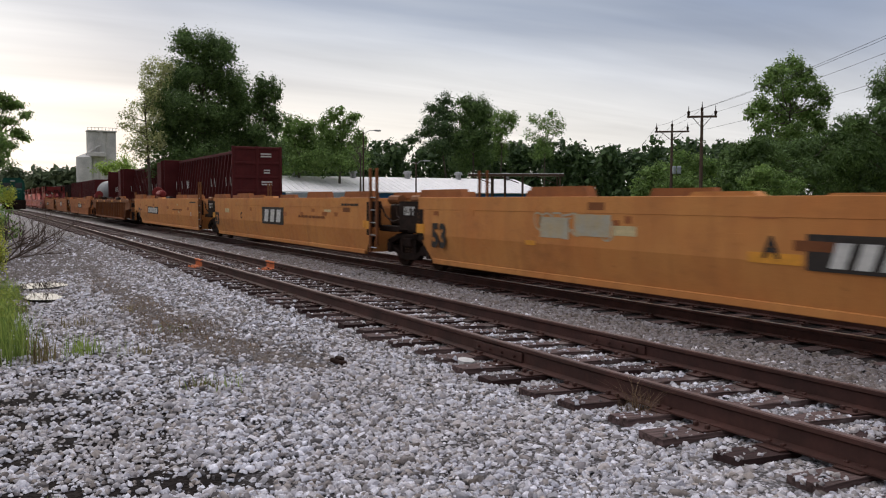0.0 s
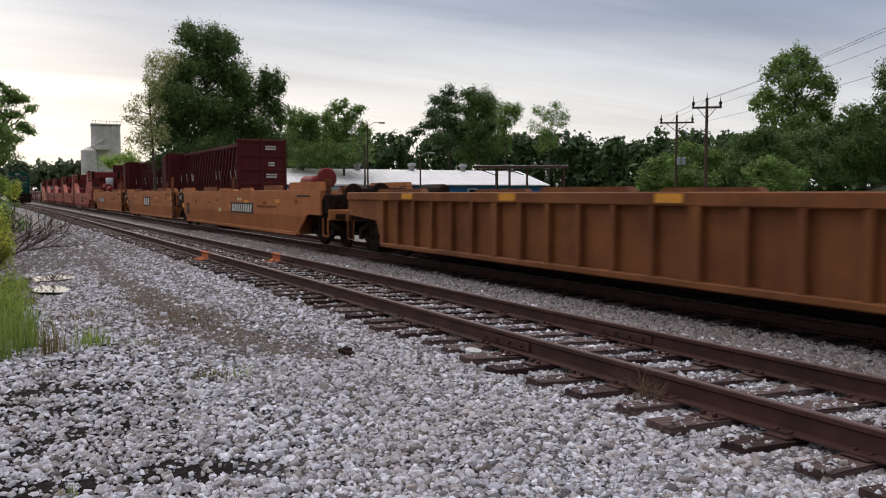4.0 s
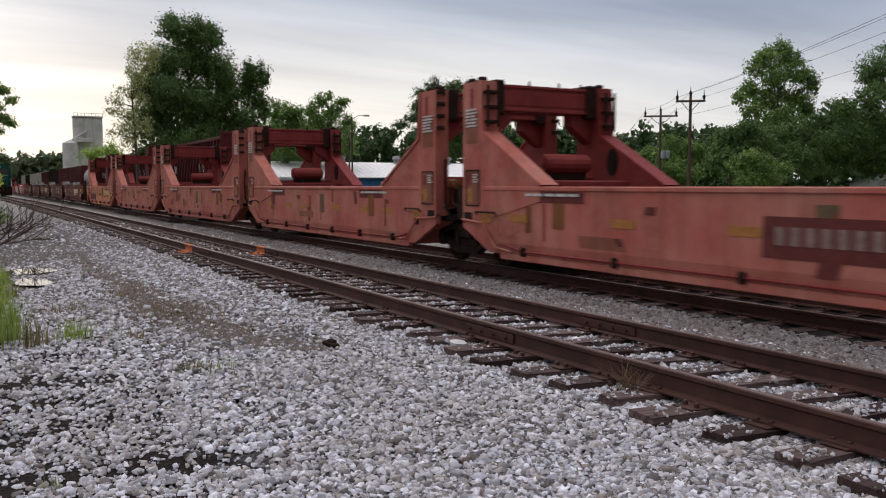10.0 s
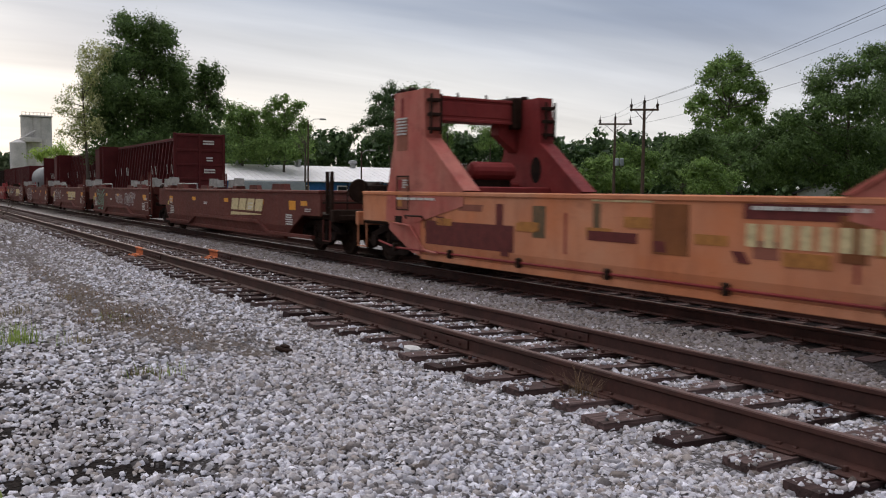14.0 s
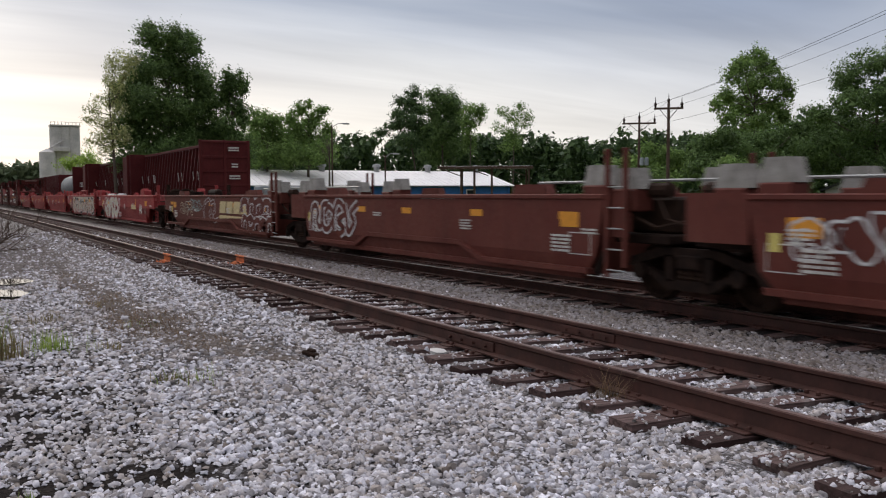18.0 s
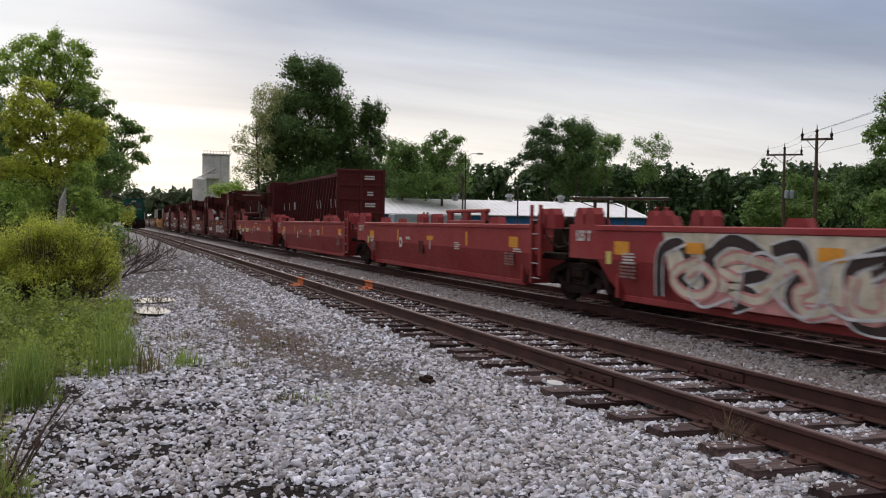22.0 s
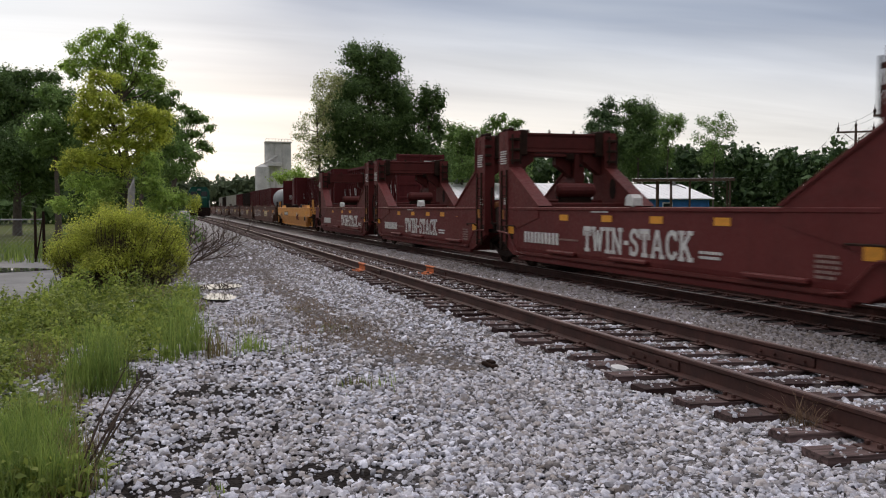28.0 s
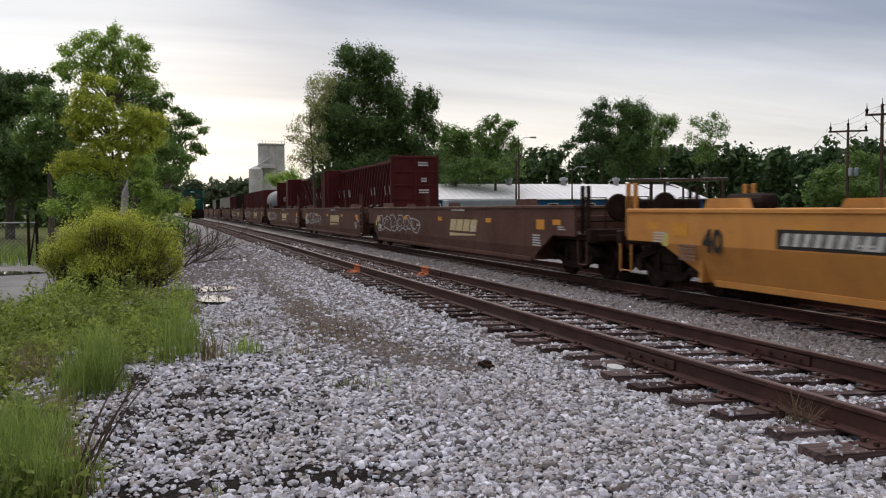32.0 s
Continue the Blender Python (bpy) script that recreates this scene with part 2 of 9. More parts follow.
M_SALMON = painted_steel("faded_red_paint", (0.410, 0.106, 0.084), (0.12, 0.031, 0.022), (0.450, 0.180, 0.138), 0.6, 0.75, 0.5)
M_SALMON_OR = painted_steel("faded_orange_red_paint", (0.520, 0.180, 0.082), (0.20, 0.058, 0.032), (0.530, 0.235, 0.135), 0.6, 0.65, 0.5)
M_SALMON_DEEP = painted_steel("dark_red_steel", (0.205, 0.028, 0.028), (0.07, 0.016, 0.015), (0.24, 0.042, 0.040), 0.6, 0.6, 0.4)
M_TWIN_DEEP = painted_steel("dark_maroon_steel", (0.085, 0.016, 0.014), (0.03, 0.010, 0.009), (0.10, 0.022, 0.019), 0.6, 0.6, 0.4)
M_BROWN = painted_steel("brown_red_paint", (0.105, 0.027, 0.021), (0.042, 0.014, 0.011), (0.130, 0.040, 0.030), 0.6, 0.6, 0.45)
M_REDCAR = painted_steel("dull_red_paint", (0.262, 0.033, 0.036), (0.105, 0.018, 0.016), (0.300, 0.056, 0.055), 0.5, 0.5, 0.2)
M_TWIN = painted_steel("maroon_paint", (0.098, 0.0165, 0.0155), (0.034, 0.010, 0.008), (0.118, 0.025, 0.023), 0.55, 0.5, 0.3)
M_GOLD = painted_steel("bright_yellow_paint", (0.600, 0.275, 0.070), (0.27, 0.115, 0.045), (0.560, 0.240, 0.062), 0.5, 0.5, 0.3)
M_BROWN_OLD = painted_steel("dusty_brown_paint", (0.092, 0.038, 0.027), (0.042, 0.022, 0.017), (0.125, 0.066, 0.050), 0.65, 0.7, 0.5)
M_PARKED = painted_steel("oxide_red_paint", (0.079, 0.012, 0.013), (0.026, 0.008, 0.008), (0.095, 0.017, 0.017), 0.65, 0.55, 0.3)
M_GREENLOCO = painted_steel("green_paint", (0.010, 0.062, 0.044), (0.010, 0.03, 0.024), (0.013, 0.080, 0.058), 0.4, 0.3, 0.1)
M_GREYCAR = painted_steel("grey_hopper_paint", (0.42, 0.40, 0.34), (0.16, 0.14, 0.12), (0.36, 0.35, 0.31))
M_TANK = painted_steel("pale_tank_paint", (0.20, 0.205, 0.215), (0.10, 0.09, 0.085), (0.17, 0.175, 0.185))
M_BLACKCAR = plain("sooty_steel", (0.012, 0.008, 0.007), 0.75, 0.0, 0.4, 6, 0.4, (0.031, 0.018, 0.014), 0.06)
M_IRON = plain("dark_brown_iron", (0.021, 0.012, 0.009), 0.7, 0.1, 0.4, 5, 0.4, (0.038, 0.022, 0.016), 0.06)
M_RAIL = plain("rusty_rail_steel", (0.070, 0.028, 0.022), 0.65, 0.1, 0.4, 3, 0.3, (0.036, 0.016, 0.013))
M_RAILHEAD = plain("worn_rail_top", (0.16, 0.095, 0.082), 0.5, 0.4, 0.3, 3, 0.2, (0.11, 0.062, 0.05))
M_SHINY = plain("polished_rail_top", (0.42, 0.40, 0.38), 0.28, 0.9, 0.2, 3, 0.1)
M_ORANGE = plain("orange_marking_paint", (0.66, 0.17, 0.055), 0.85, 0, 0.5, 22, 0.3, (0.24, 0.08, 0.04))
M_WHITE = plain("chalky_white_lettering", (0.62, 0.60, 0.57), 0.8, 0, 0.35, 10, 0.1)
M_CREAM = plain("cream_lettering", (0.62, 0.50, 0.28), 0.8, 0, 0.35, 10, 0.1)
M_OCHREMARK = plain("reflective_yellow_strip", (0.70, 0.30, 0.035), 0.5, 0, 0.25, 10, 0.1)
M_OCHREDULL = plain("dirty_yellow_strip", (0.42, 0.175, 0.045), 0.65, 0, 0.4, 10, 0.1)
M_BLACKMARK = plain("black_panel_paint", (0.018, 0.016, 0.015), 0.7, 0, 0.4, 6, 0.1, (0.04, 0.03, 0.025))
M_REDMARK = plain("dark_red_panel_paint", (0.135, 0.027, 0.024), 0.7, 0, 0.4, 6, 0.1)
M_SPRAY_W = plain("white_spray_paint", (0.58, 0.57, 0.58), 0.75, 0, 0.3, 5, 0.05)
M_SPRAY_C = plain("cream_spray_paint", (0.60, 0.53, 0.42), 0.75, 0, 0.4, 5, 0.05)
M_SPRAY_P = plain("pink_spray_paint", (0.55, 0.25, 0.24), 0.75, 0, 0.4, 5, 0.05)
M_SPRAY_B = plain("pale_blue_spray_paint", (0.30, 0.42, 0.42), 0.75, 0, 0.4, 5, 0.05)
M_SPRAY_M = plain("mint_spray_paint", (0.22, 0.50, 0.38), 0.75, 0, 0.3, 5, 0.05)
M_GRASS_RED = leafy("red_brown_weed_stems", (0.13, 0.075, 0.045), (0.24, 0.16, 0.09), 0.3)
M_OVERPAINT = plain("blotchy_grey_buff_paint", (0.42, 0.33, 0.20), 0.8, 0, 0.4, 4, 0.05, (0.36, 0.34, 0.28))
M_FADED = plain("faded_pinkish_stencil", (0.26, 0.17, 0.15), 0.8, 0, 0.4, 10, 0.05)
M_OLIVE = plain("dark_olive_panel_paint", (0.075, 0.055, 0.032), 0.7, 0, 0.5, 6, 0.05, (0.17, 0.10, 0.05))
M_CARD = plain("pale_yellow_card", (0.62, 0.52, 0.16), 0.7, 0, 0.2, 10, 0.05)
M_SPRAY_D = plain("dark_brown_spray_paint", (0.045, 0.028, 0.026), 0.75, 0, 0.5, 5, 0.05)
M_SPRAY_K = plain("black_spray_paint", (0.02, 0.02, 0.022), 0.75, 0, 0.4, 5, 0.05)
M_BARK = plain("grey_brown_bark", (0.13, 0.105, 0.085), 0.9, 0, 0.5, 6, 0.8)
M_POLE = plain("weathered_pole_wood", (0.10, 0.065, 0.05), 0.9, 0, 0.4, 4, 0.5)
M_GREYPOST = plain("silvered_wood", (0.34, 0.32, 0.30), 0.9, 0, 0.4, 5, 0.7)
M_ROOFWHITE = plain("white_sheet_roof", (0.86, 0.83, 0.82), 0.85, 0, 0.10, 0.5, 0.1)
M_BLUEWALL = plain("blue_wall_paint", (0.04, 0.16, 0.42), 0.6, 0, 0.25, 1.0, 0.1)
M_GREYBOX = plain("grey_sheet_metal", (0.35, 0.38, 0.42), 0.5, 0.2, 0.2, 1.0, 0.1)
M_CONCRETE = plain("stained_concrete", (0.62, 0.59, 0.57), 0.9, 0, 0.35, 0.25, 0.3, (0.44, 0.43, 0.42))
M_ROOFDARK = plain("dark_shingles", (0.06, 0.06, 0.065), 0.9, 0, 0.3, 2, 0.4)
M_HOUSEWALL = plain("pale_siding", (0.55, 0.55, 0.56), 0.8, 0, 0.2, 1, 0.1)
M_BRICKRED = plain("red_brick", (0.22, 0.07, 0.05), 0.9, 0, 0.4, 4, 0.4)
M_WIRE = plain("dark_cable", (0.02, 0.02, 0.022), 0.6)
M_GLASSDARK = plain("dark_window_glass", (0.02, 0.025, 0.03), 0.12, 0, 0.1, 1, 0.0, None, 0.5)
M_LAMPGREY = plain("galvanised_steel", (0.36, 0.36, 0.36), 0.5, 0.5)
M_LEAF_DEEP = leafy("deep_green_leaves", (0.059, 0.103, 0.033), (0.147, 0.230, 0.068), 0.35)
M_LEAF_MID = leafy("mid_green_leaves", (0.102, 0.172, 0.047), (0.240, 0.355, 0.098), 0.42)
M_LEAF_PALE = leafy("pale_tip_leaves", (0.22, 0.25, 0.10), (0.46, 0.47, 0.20), 0.45)
M_LEAF_YELLOW = leafy("yellow_green_leaves", (0.285, 0.340, 0.052), (0.635, 0.660, 0.115), 0.58)
M_LEAF_FRESH = leafy("fresh_green_leaves", (0.207, 0.304, 0.066), (0.459, 0.595, 0.138), 0.52)
M_BUSH = leafy("bush_leaves", (0.267, 0.308, 0.049), (0.653, 0.674, 0.119), 0.6)
M_WEED = leafy("weed_leaves", (0.110, 0.161, 0.030), (0.364, 0.413, 0.081), 0.44)
M_GRASS = leafy("grass_blades", (0.117, 0.189, 0.041), (0.321, 0.395, 0.095), 0.44)
M_GRASS_DRY = leafy("dry_grass_blades", (0.16, 0.12, 0.055), (0.30, 0.25, 0.12), 0.3)
M_TWIG = plain("dry_brown_twigs", (0.10, 0.07, 0.055), 0.9, 0, 0.4, 10, 0.3)
# distance haze is put into the ridge's paler leaf colour
M_RIDGE = leafy("haze_tinted_ridge_leaves", (0.075, 0.105, 0.055), (0.15, 0.185, 0.095), 0.2)
M_FARWOOD = leafy("far_wood_leaves", (0.032, 0.063, 0.025), (0.097, 0.155, 0.053), 0.25)


def tie_material():
    m, nt, b = new_mat("creosoted_tie_wood")
    c = mixc(nt, obj_random(nt, 0, 1), (0.036, 0.017, 0.017), (0.165, 0.110, 0.104))
    g = noise_at(nt, 6, 6, (0.35, 6, 6))
    c = mixc(nt, ramp(nt, g, 0.4, 0.7), c, (0.03, 0.02, 0.018))
    c = mixc(nt, ramp(nt, noise_at(nt, 3, 5), 0.58, 0.75, 0, 0.6), c, (0.24, 0.20, 0.19))
    nt.links.new(c, b.inputs["Base Color"])
    b.inputs["Roughness"].default_value = 0.85
    b.inputs["Specular IOR Level"].default_value = 0.12
    bump(nt, b, g, 0.7, 0.02)
    return m


def stone_material(name="crushed_limestone", dirt=0.0):
    m, nt, b = new_mat(name)
    r = island_random(nt)
    n = nt.nodes.new("ShaderNodeValToRGB")
    e = n.color_ramp.elements
    e[0].position, e[0].color = 0.0, (0.05, 0.043, 0.045, 1)
    e[1].position, e[1].color = 1.0, (0.86, 0.84, 0.92, 1)
    # neighbouring tones differ in hue: tan, bluish and grey stones lie side by side
    for p, c in ((0.07, (0.13, 0.115, 0.115)), (0.16, (0.50, 0.475, 0.50)), (0.25, (0.23, 0.195, 0.175)), (0.35, (0.55, 0.54, 0.61)), (0.45, (0.19, 0.18, 0.19)), (0.55, (0.68, 0.66, 0.72)), (0.65, (0.33, 0.28, 0.255)),
                 (0.76, (0.76, 0.735, 0.81)), (0.88, (0.37, 0.365, 0.42))):
        q = e.new(p)
        q.color = (*c, 1)
    nt.links.new(r, n.inputs[0])
    c = mixc(nt, ramp(nt, noise_at(nt, 0.45, 4), 0.42, 0.64, 0, 0.32), n.outputs[0], (0.33, 0.28, 0.255))
    c = mixc(nt, dirt, c, (0.085, 0.060, 0.046))
    c = shade(nt, c, ramp(nt, noise_at(nt, 40, 4), 0.3, 0.7, 0.75, 1.15))
    nt.links.new(c, b.inputs["Base Color"])
    b.inputs["Roughness"].default_value = 0.85
    bump(nt, b, noise_at(nt, 70, 4), 0.5, 0.01)
    return m


def ground_material():
    """Pale crushed stone along the tracks, black fines in patches, soil and green beyond."""
    m, nt, b = new_mat("gravel_and_soil")
    tc = nt.nodes.new("ShaderNodeTexCoord")
    vor = nt.nodes.new("ShaderNodeTexVoronoi")
    vor.inputs["Scale"].default_value = 17.0
    nt.links.new(tc.outputs["Object"], vor.inputs["Vector"])
    rgb = nt.nodes.new("ShaderNodeSeparateColor")
    nt.links.new(vor.outputs["Color"], rgb.inputs[0])
    stone = mixc(nt, rgb.outputs[0], (0.24, 0.225, 0.225), (0.78, 0.765, 0.79))
    # shade in the gaps between drawn stones is put into the colour
    stone = mixc(nt, ramp(nt, vor.outputs["Distance"], 0.45, 0.75), stone, (0.09, 0.08, 0.078))
    stone = mixc(nt, ramp(nt, noise_at(nt, 0.35, 5), 0.45, 0.62, 0, 0.55), stone, (0.33, 0.29, 0.27))
    grass = mixc(nt, ramp(nt, noise_at(nt, 0.8, 6), 0.35, 0.65), (0.06, 0.09, 0.022), (0.13, 0.125, 0.045))
    sep = nt.nodes.new("ShaderNodeSeparateXYZ")
    nt.links.new(tc.outputs["Object"], sep.inputs[0])
    add = nt.nodes.new("ShaderNodeMath")
    add.operation = 'ADD'
    nt.links.new(sep.outputs[0], add.inputs[0])
    nt.links.new(ramp(nt, noise_at(nt, 0.9, 5), 0, 1, -0.8, 0.8), add.inputs[1])
    left = ramp(nt, add.outputs[0], -1.25, -0.45, 1, 0)
    right = ramp(nt, add.outputs[0], 21.0, 24.0, 0, 1)
    grit = mixc(nt, ramp(nt, noise_at(nt, 14, 5), 0.35, 0.65), (0.008, 0.006, 0.006), (0.024, 0.018, 0.016))
    bed = times(nt, ramp(nt, sep.outputs[1], 16.0, 26.0, 1.0, 0.0), ramp(nt, sep.outputs[1], 1.0, 3.6))
    dust = mixc(nt, ramp(nt, noise_at(nt, 9, 5), 0.35, 0.65), (0.055, 0.048, 0.047), (0.20, 0.18, 0.18))
    small = nt.nodes.new("ShaderNodeTexVoronoi")
    small.inputs["Scale"].default_value = 36.0
    nt.links.new(tc.outputs["Object"], small.inputs["Vector"])
    tone = nt.nodes.new("ShaderNodeSeparateColor")
    nt.links.new(small.outputs["Color"], tone.inputs[0])
    pebble = mixc(nt, tone.outputs[0], (0.06, 0.054, 0.055), (0.42, 0.40, 0.43))
    # the small pebbles' gaps get painted shade as well
    pebble = mixc(nt, ramp(nt, small.outputs["Distance"], 0.35, 0.62), pebble, (0.03, 0.026, 0.025))
    dust = mixc(nt, 0.22, pebble, dust)
    fines = mixc(nt, ramp(nt, add.outputs[0], 1.1, 2.0), grit, dust)
    stone = mixc(nt, bed, stone, fines)
    # oil and brake dust along the main track, with the train's shade painted in
    stone = mixc(nt, times(nt, ramp(nt, add.outputs[0], 7.5, 8.5), ramp(nt, add.outputs[0], 11.4, 12.4, 0.92, 0)), stone, grit)
    # muddy bank left of the gravel road, farther on
    bank = times(nt, ramp(nt, add.outputs[0], 1.5, 2.6, 1, 0), ramp(nt, sep.outputs[1], 18.0, 23.0))
    stone = mixc(nt, times(nt, bank, 0.85), stone, (0.085, 0.068, 0.058))
    # stone colour grows darker and browner with distance
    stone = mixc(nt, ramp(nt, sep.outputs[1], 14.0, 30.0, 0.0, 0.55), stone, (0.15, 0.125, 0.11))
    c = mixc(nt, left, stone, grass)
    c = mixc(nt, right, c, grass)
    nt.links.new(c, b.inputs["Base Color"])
    b.inputs["Roughness"].default_value = 0.95
    b.inputs["Specular IOR Level"].default_value = 0.08
    bump(nt, b, ramp(nt, small.outputs["Distance"], 0, 0.6, 1, 0), 0.9, 0.02)
    return m


M_TIE, M_STONE, M_GROUND = tie_material(), stone_material(), ground_material()
M_STONE_DIRTY = stone_material("muddy_and_far_limestone", 0.80)
M_STONE_OIL_SHADE = stone_material("oil_and_shade_limestone", 0.68)
M_DIRT = plain("brown_grey_dirt", (0.105, 0.080, 0.066), 0.95, 0, 0.35, 3, 0.5, (0.060, 0.046, 0.038))
M_ASPHALT = plain("worn_pale_asphalt", (0.20, 0.19, 0.185), 0.75, 0, 0.35, 1.2, 0.3)

# ---- mesh helpers ----
class Geo:
    """Gathers vertices and faces of one mesh."""

    def __init__(self):
        self.v, self.f = [], []

    def add(self, verts, faces):
        n = len(self.v)
        self.v += [tuple(p) for p in verts]
        self.f += [tuple(n + i for i in q) for q in faces]
        return self

    def box(self, x0, x1, y0, y1, z0, z1, bev=0.0):
        if bev <= 0:
            v = [(x, y, z) for z in (z0, z1) for y in (y0, y1) for x in (x0, x1)]
            return self.add(v, [(0, 2, 3, 1), (4, 5, 7, 6), (0, 1, 5, 4), (2, 6, 7, 3), (0, 4, 6, 2), (1, 3, 7, 5)])
        b = min(bev, (x1 - x0) / 2.1, (y1 - y0) / 2.1, (z1 - z0) / 2.1)
        bm = bmesh.new()
        bmesh.ops.create_cube(bm, size=1.0)
        for p in bm.verts:
            p.co = ((x0 + x1) / 2 + p.co.x * (x1 - x0), (y0 + y1) / 2 + p.co.y * (y1 - y0), (z0 + z1) / 2 + p.co.z * (z1 - z0))
        bmesh.ops.bevel(bm, geom=bm.edges[:], offset=b, segments=1, affect='EDGES', profile=0.5)
        bm.verts.index_update()
        self.add([tuple(p.co) for p in bm.verts], [[p.index for p in f.verts] for f in bm.faces])
        bm.free()
        return self

    def prism(self, pts, a0, a1, axis="x"):
        """A polygon drawn out along an axis. axis x: pts are (y, z); y: (x, z); z: (x, y)."""
        put = {"x": lambda p, a: (a, p[0], p[1]), "y": lambda p, a: (p[0], a, p[1]), "z": lambda p, a: (p[0], p[1], a)}[axis]
        n = len(pts)
        v = [put(p, a0) for p in pts] + [put(p, a1) for p in pts]
        f = [tuple(range(n - 1, -1, -1)), tuple(range(n, 2 * n))]
        f += [(i, (i + 1) % n, n + (i + 1) % n, n + i) for i in range(n)]
        return self.add(v, f)

    def tube(self, p, q, r0, r1=None, n=8, caps=True):
        p, q = Vector(p), Vector(q)
        r1 = r0 if r1 is None else r1
        d = (q - p).normalized()
        u = d.orthogonal().normalized()
        w = d.cross(u)
        v = []
        for c, r in ((p, r0), (q, r1)):
            v += [c + (u * math.cos(2 * math.pi * i / n) + w * math.sin(2 * math.pi * i / n)) * r for i in range(n)]
        f = [(i, (i + 1) % n, n + (i + 1) % n, n + i) for i in range(n)]
        if caps:
            f += [tuple(range(n - 1, -1, -1)), tuple(range(n, 2 * n))]
        return self.add(v, f)

    def path(self, pts, r, n=6):
        """One bent tube through all the points."""
        P = [Vector(p) for p in pts]
        m = len(P)
        u = None
        v = []
        for i, c in enumerate(P):
            d = (P[min(i + 1, m - 1)] - P[max(i - 1, 0)]).normalized()
            u = d.orthogonal().normalized() if u is None else (u - d * u.dot(d)).normalized()
            w = d.cross(u)
            v += [c + (u * math.cos(2 * math.pi * k / n) + w * math.sin(2 * math.pi * k / n)) * r for k in range(n)]
        f = [(j * n + k, j * n + (k + 1) % n, (j + 1) * n + (k + 1) % n, (j + 1) * n + k) for j in range(m - 1) for k in range(n)]
        return self.add(v, f + [tuple(range(n - 1, -1, -1)), tuple(range((m - 1) * n, m * n))])

    def lathe(self, prof, n=24, axis="x", at=(0, 0, 0)):
        """prof: (along the axis, radius)."""
        v, k = [], len(prof)
        for a, r in prof:
            for i in range(n):
                c, s = math.cos(2 * math.pi * i / n) * r, math.sin(2 * math.pi * i / n) * r
                p = {"x": (a, c, s), "y": (c, a, s), "z": (c, s, a)}[axis]
                v.append((p[0] + at[0], p[1] + at[1], p[2] + at[2]))
        f = [(j * n + i, j * n + (i + 1) % n, (j + 1) * n + (i + 1) % n, (j + 1) * n + i) for j in range(k - 1) for i in range(n)]
        f += [tuple(range(n - 1, -1, -1)), tuple(range((k - 1) * n, k * n))]
        return self.add(v, f)

    def mesh(self, name, material, smooth=False):
        me = bpy.data.meshes.new(name)
        me.from_pydata(self.v, [], self.f)
        me.materials.append(material)
        bm = bmesh.new()
        bm.from_mesh(me)
        bmesh.ops.recalc_face_normals(bm, faces=bm.faces[:])
        bm.to_mesh(me)
        bm.free()
        if smooth:
            for p in me.polygons:
                p.use_smooth = True
        return me


def np_mesh(name, verts, faces, material):
    """A large mesh from arrays: verts (n, 3), faces (m, k)."""
    me = bpy.data.meshes.new(name)
    m, k = faces.shape
    me.vertices.add(len(verts))
    me.vertices.foreach_set("co", verts.astype(np.float32).ravel())
    me.loops.add(m * k)
    me.loops.foreach_set("vertex_index", faces.astype(np.int32).ravel())
    me.polygons.add(m)
    me.polygons.foreach_set("loop_start", np.arange(0, m * k, k, dtype=np.int32))
    me.update(calc_edges=True)
    me.validate()
    me.materials.append(material)
    return me


def part(name, geo, material, parent, label="", smooth=False, kind=""):
    me = geo if isinstance(geo, bpy.types.Mesh) else geo.mesh(name, material, smooth)
    ob = new(name, me)
    ob.parent = parent
    if label:
        ob["label"] = label
    if kind:
        ob["kind"] = kind
    return ob


def thing(name, label, category, m=None, group="", kind=""):
    ob = new(name)
    ob.empty_display_size = 0.2
    if m is not None:
        ob.matrix_basis = m
    return tagged(ob, label, category, group, kind)


def solid(name, geo, material, label, category, m=None, group="", kind="", smooth=False):
    """A thing of one mesh."""
    me = geo if isinstance(geo, bpy.types.Mesh) else geo.mesh(name, material, smooth)
    ob = new(name, me)
    if m is not None:
        ob.matrix_basis = m
    return tagged(ob, label, category, group, kind)


TURN_TEXT = Matrix(((0, 0, -1, 0), (-1, 0, 0, 0), (0, 1, 0, 0), (0, 0, 0, 1)))


def text_mesh(words, size, material, stretch=1.0, slant=0.0, bold=0.0):
    cu = bpy.data.curves.new("lettering", 'FONT')
    cu.body, cu.size, cu.extrude, cu.shear, cu.offset = words, size, 0.001, slant, bold
    cu.align_x, cu.align_y = 'CENTER', 'CENTER'
    cu.space_character = 1.08
    cu.resolution_u = 3
    ob = bpy.data.objects.new("lettering", cu)
    scene.collection.objects.link(ob)
    me = bpy.data.meshes.new_from_object(ob.evaluated_get(bpy.context.evaluated_depsgraph_get()))
    bpy.data.objects.remove(ob)
    me.transform(TURN_TEXT @ Matrix.Diagonal((stretch, 1, 1, 1)))
    me.materials.clear()
    me.materials.append(material)
    return me


def ground_z(x, y):
    """Height of the ground: ballast shoulders of the tracks and the low verge."""
    pts = [(-60, -0.35), (-6, -0.22), (-1.5, -0.2), (0.8, -0.15), (2.2, -0.11), (3.3, -0.07), (3.8, -0.055), (4.5, -0.06), (5.25, -0.085), (6.5, -0.135), (7.6, -0.20), (8.6, -0.235),
           (11.2, -0.235), (12.5, -0.33), (14.3, -0.30), (17.5, -0.30), (19.5, -0.45), (60, -0.6)]
    return np.interp(x, [p[0] for p in pts], [p[1] for p in pts])

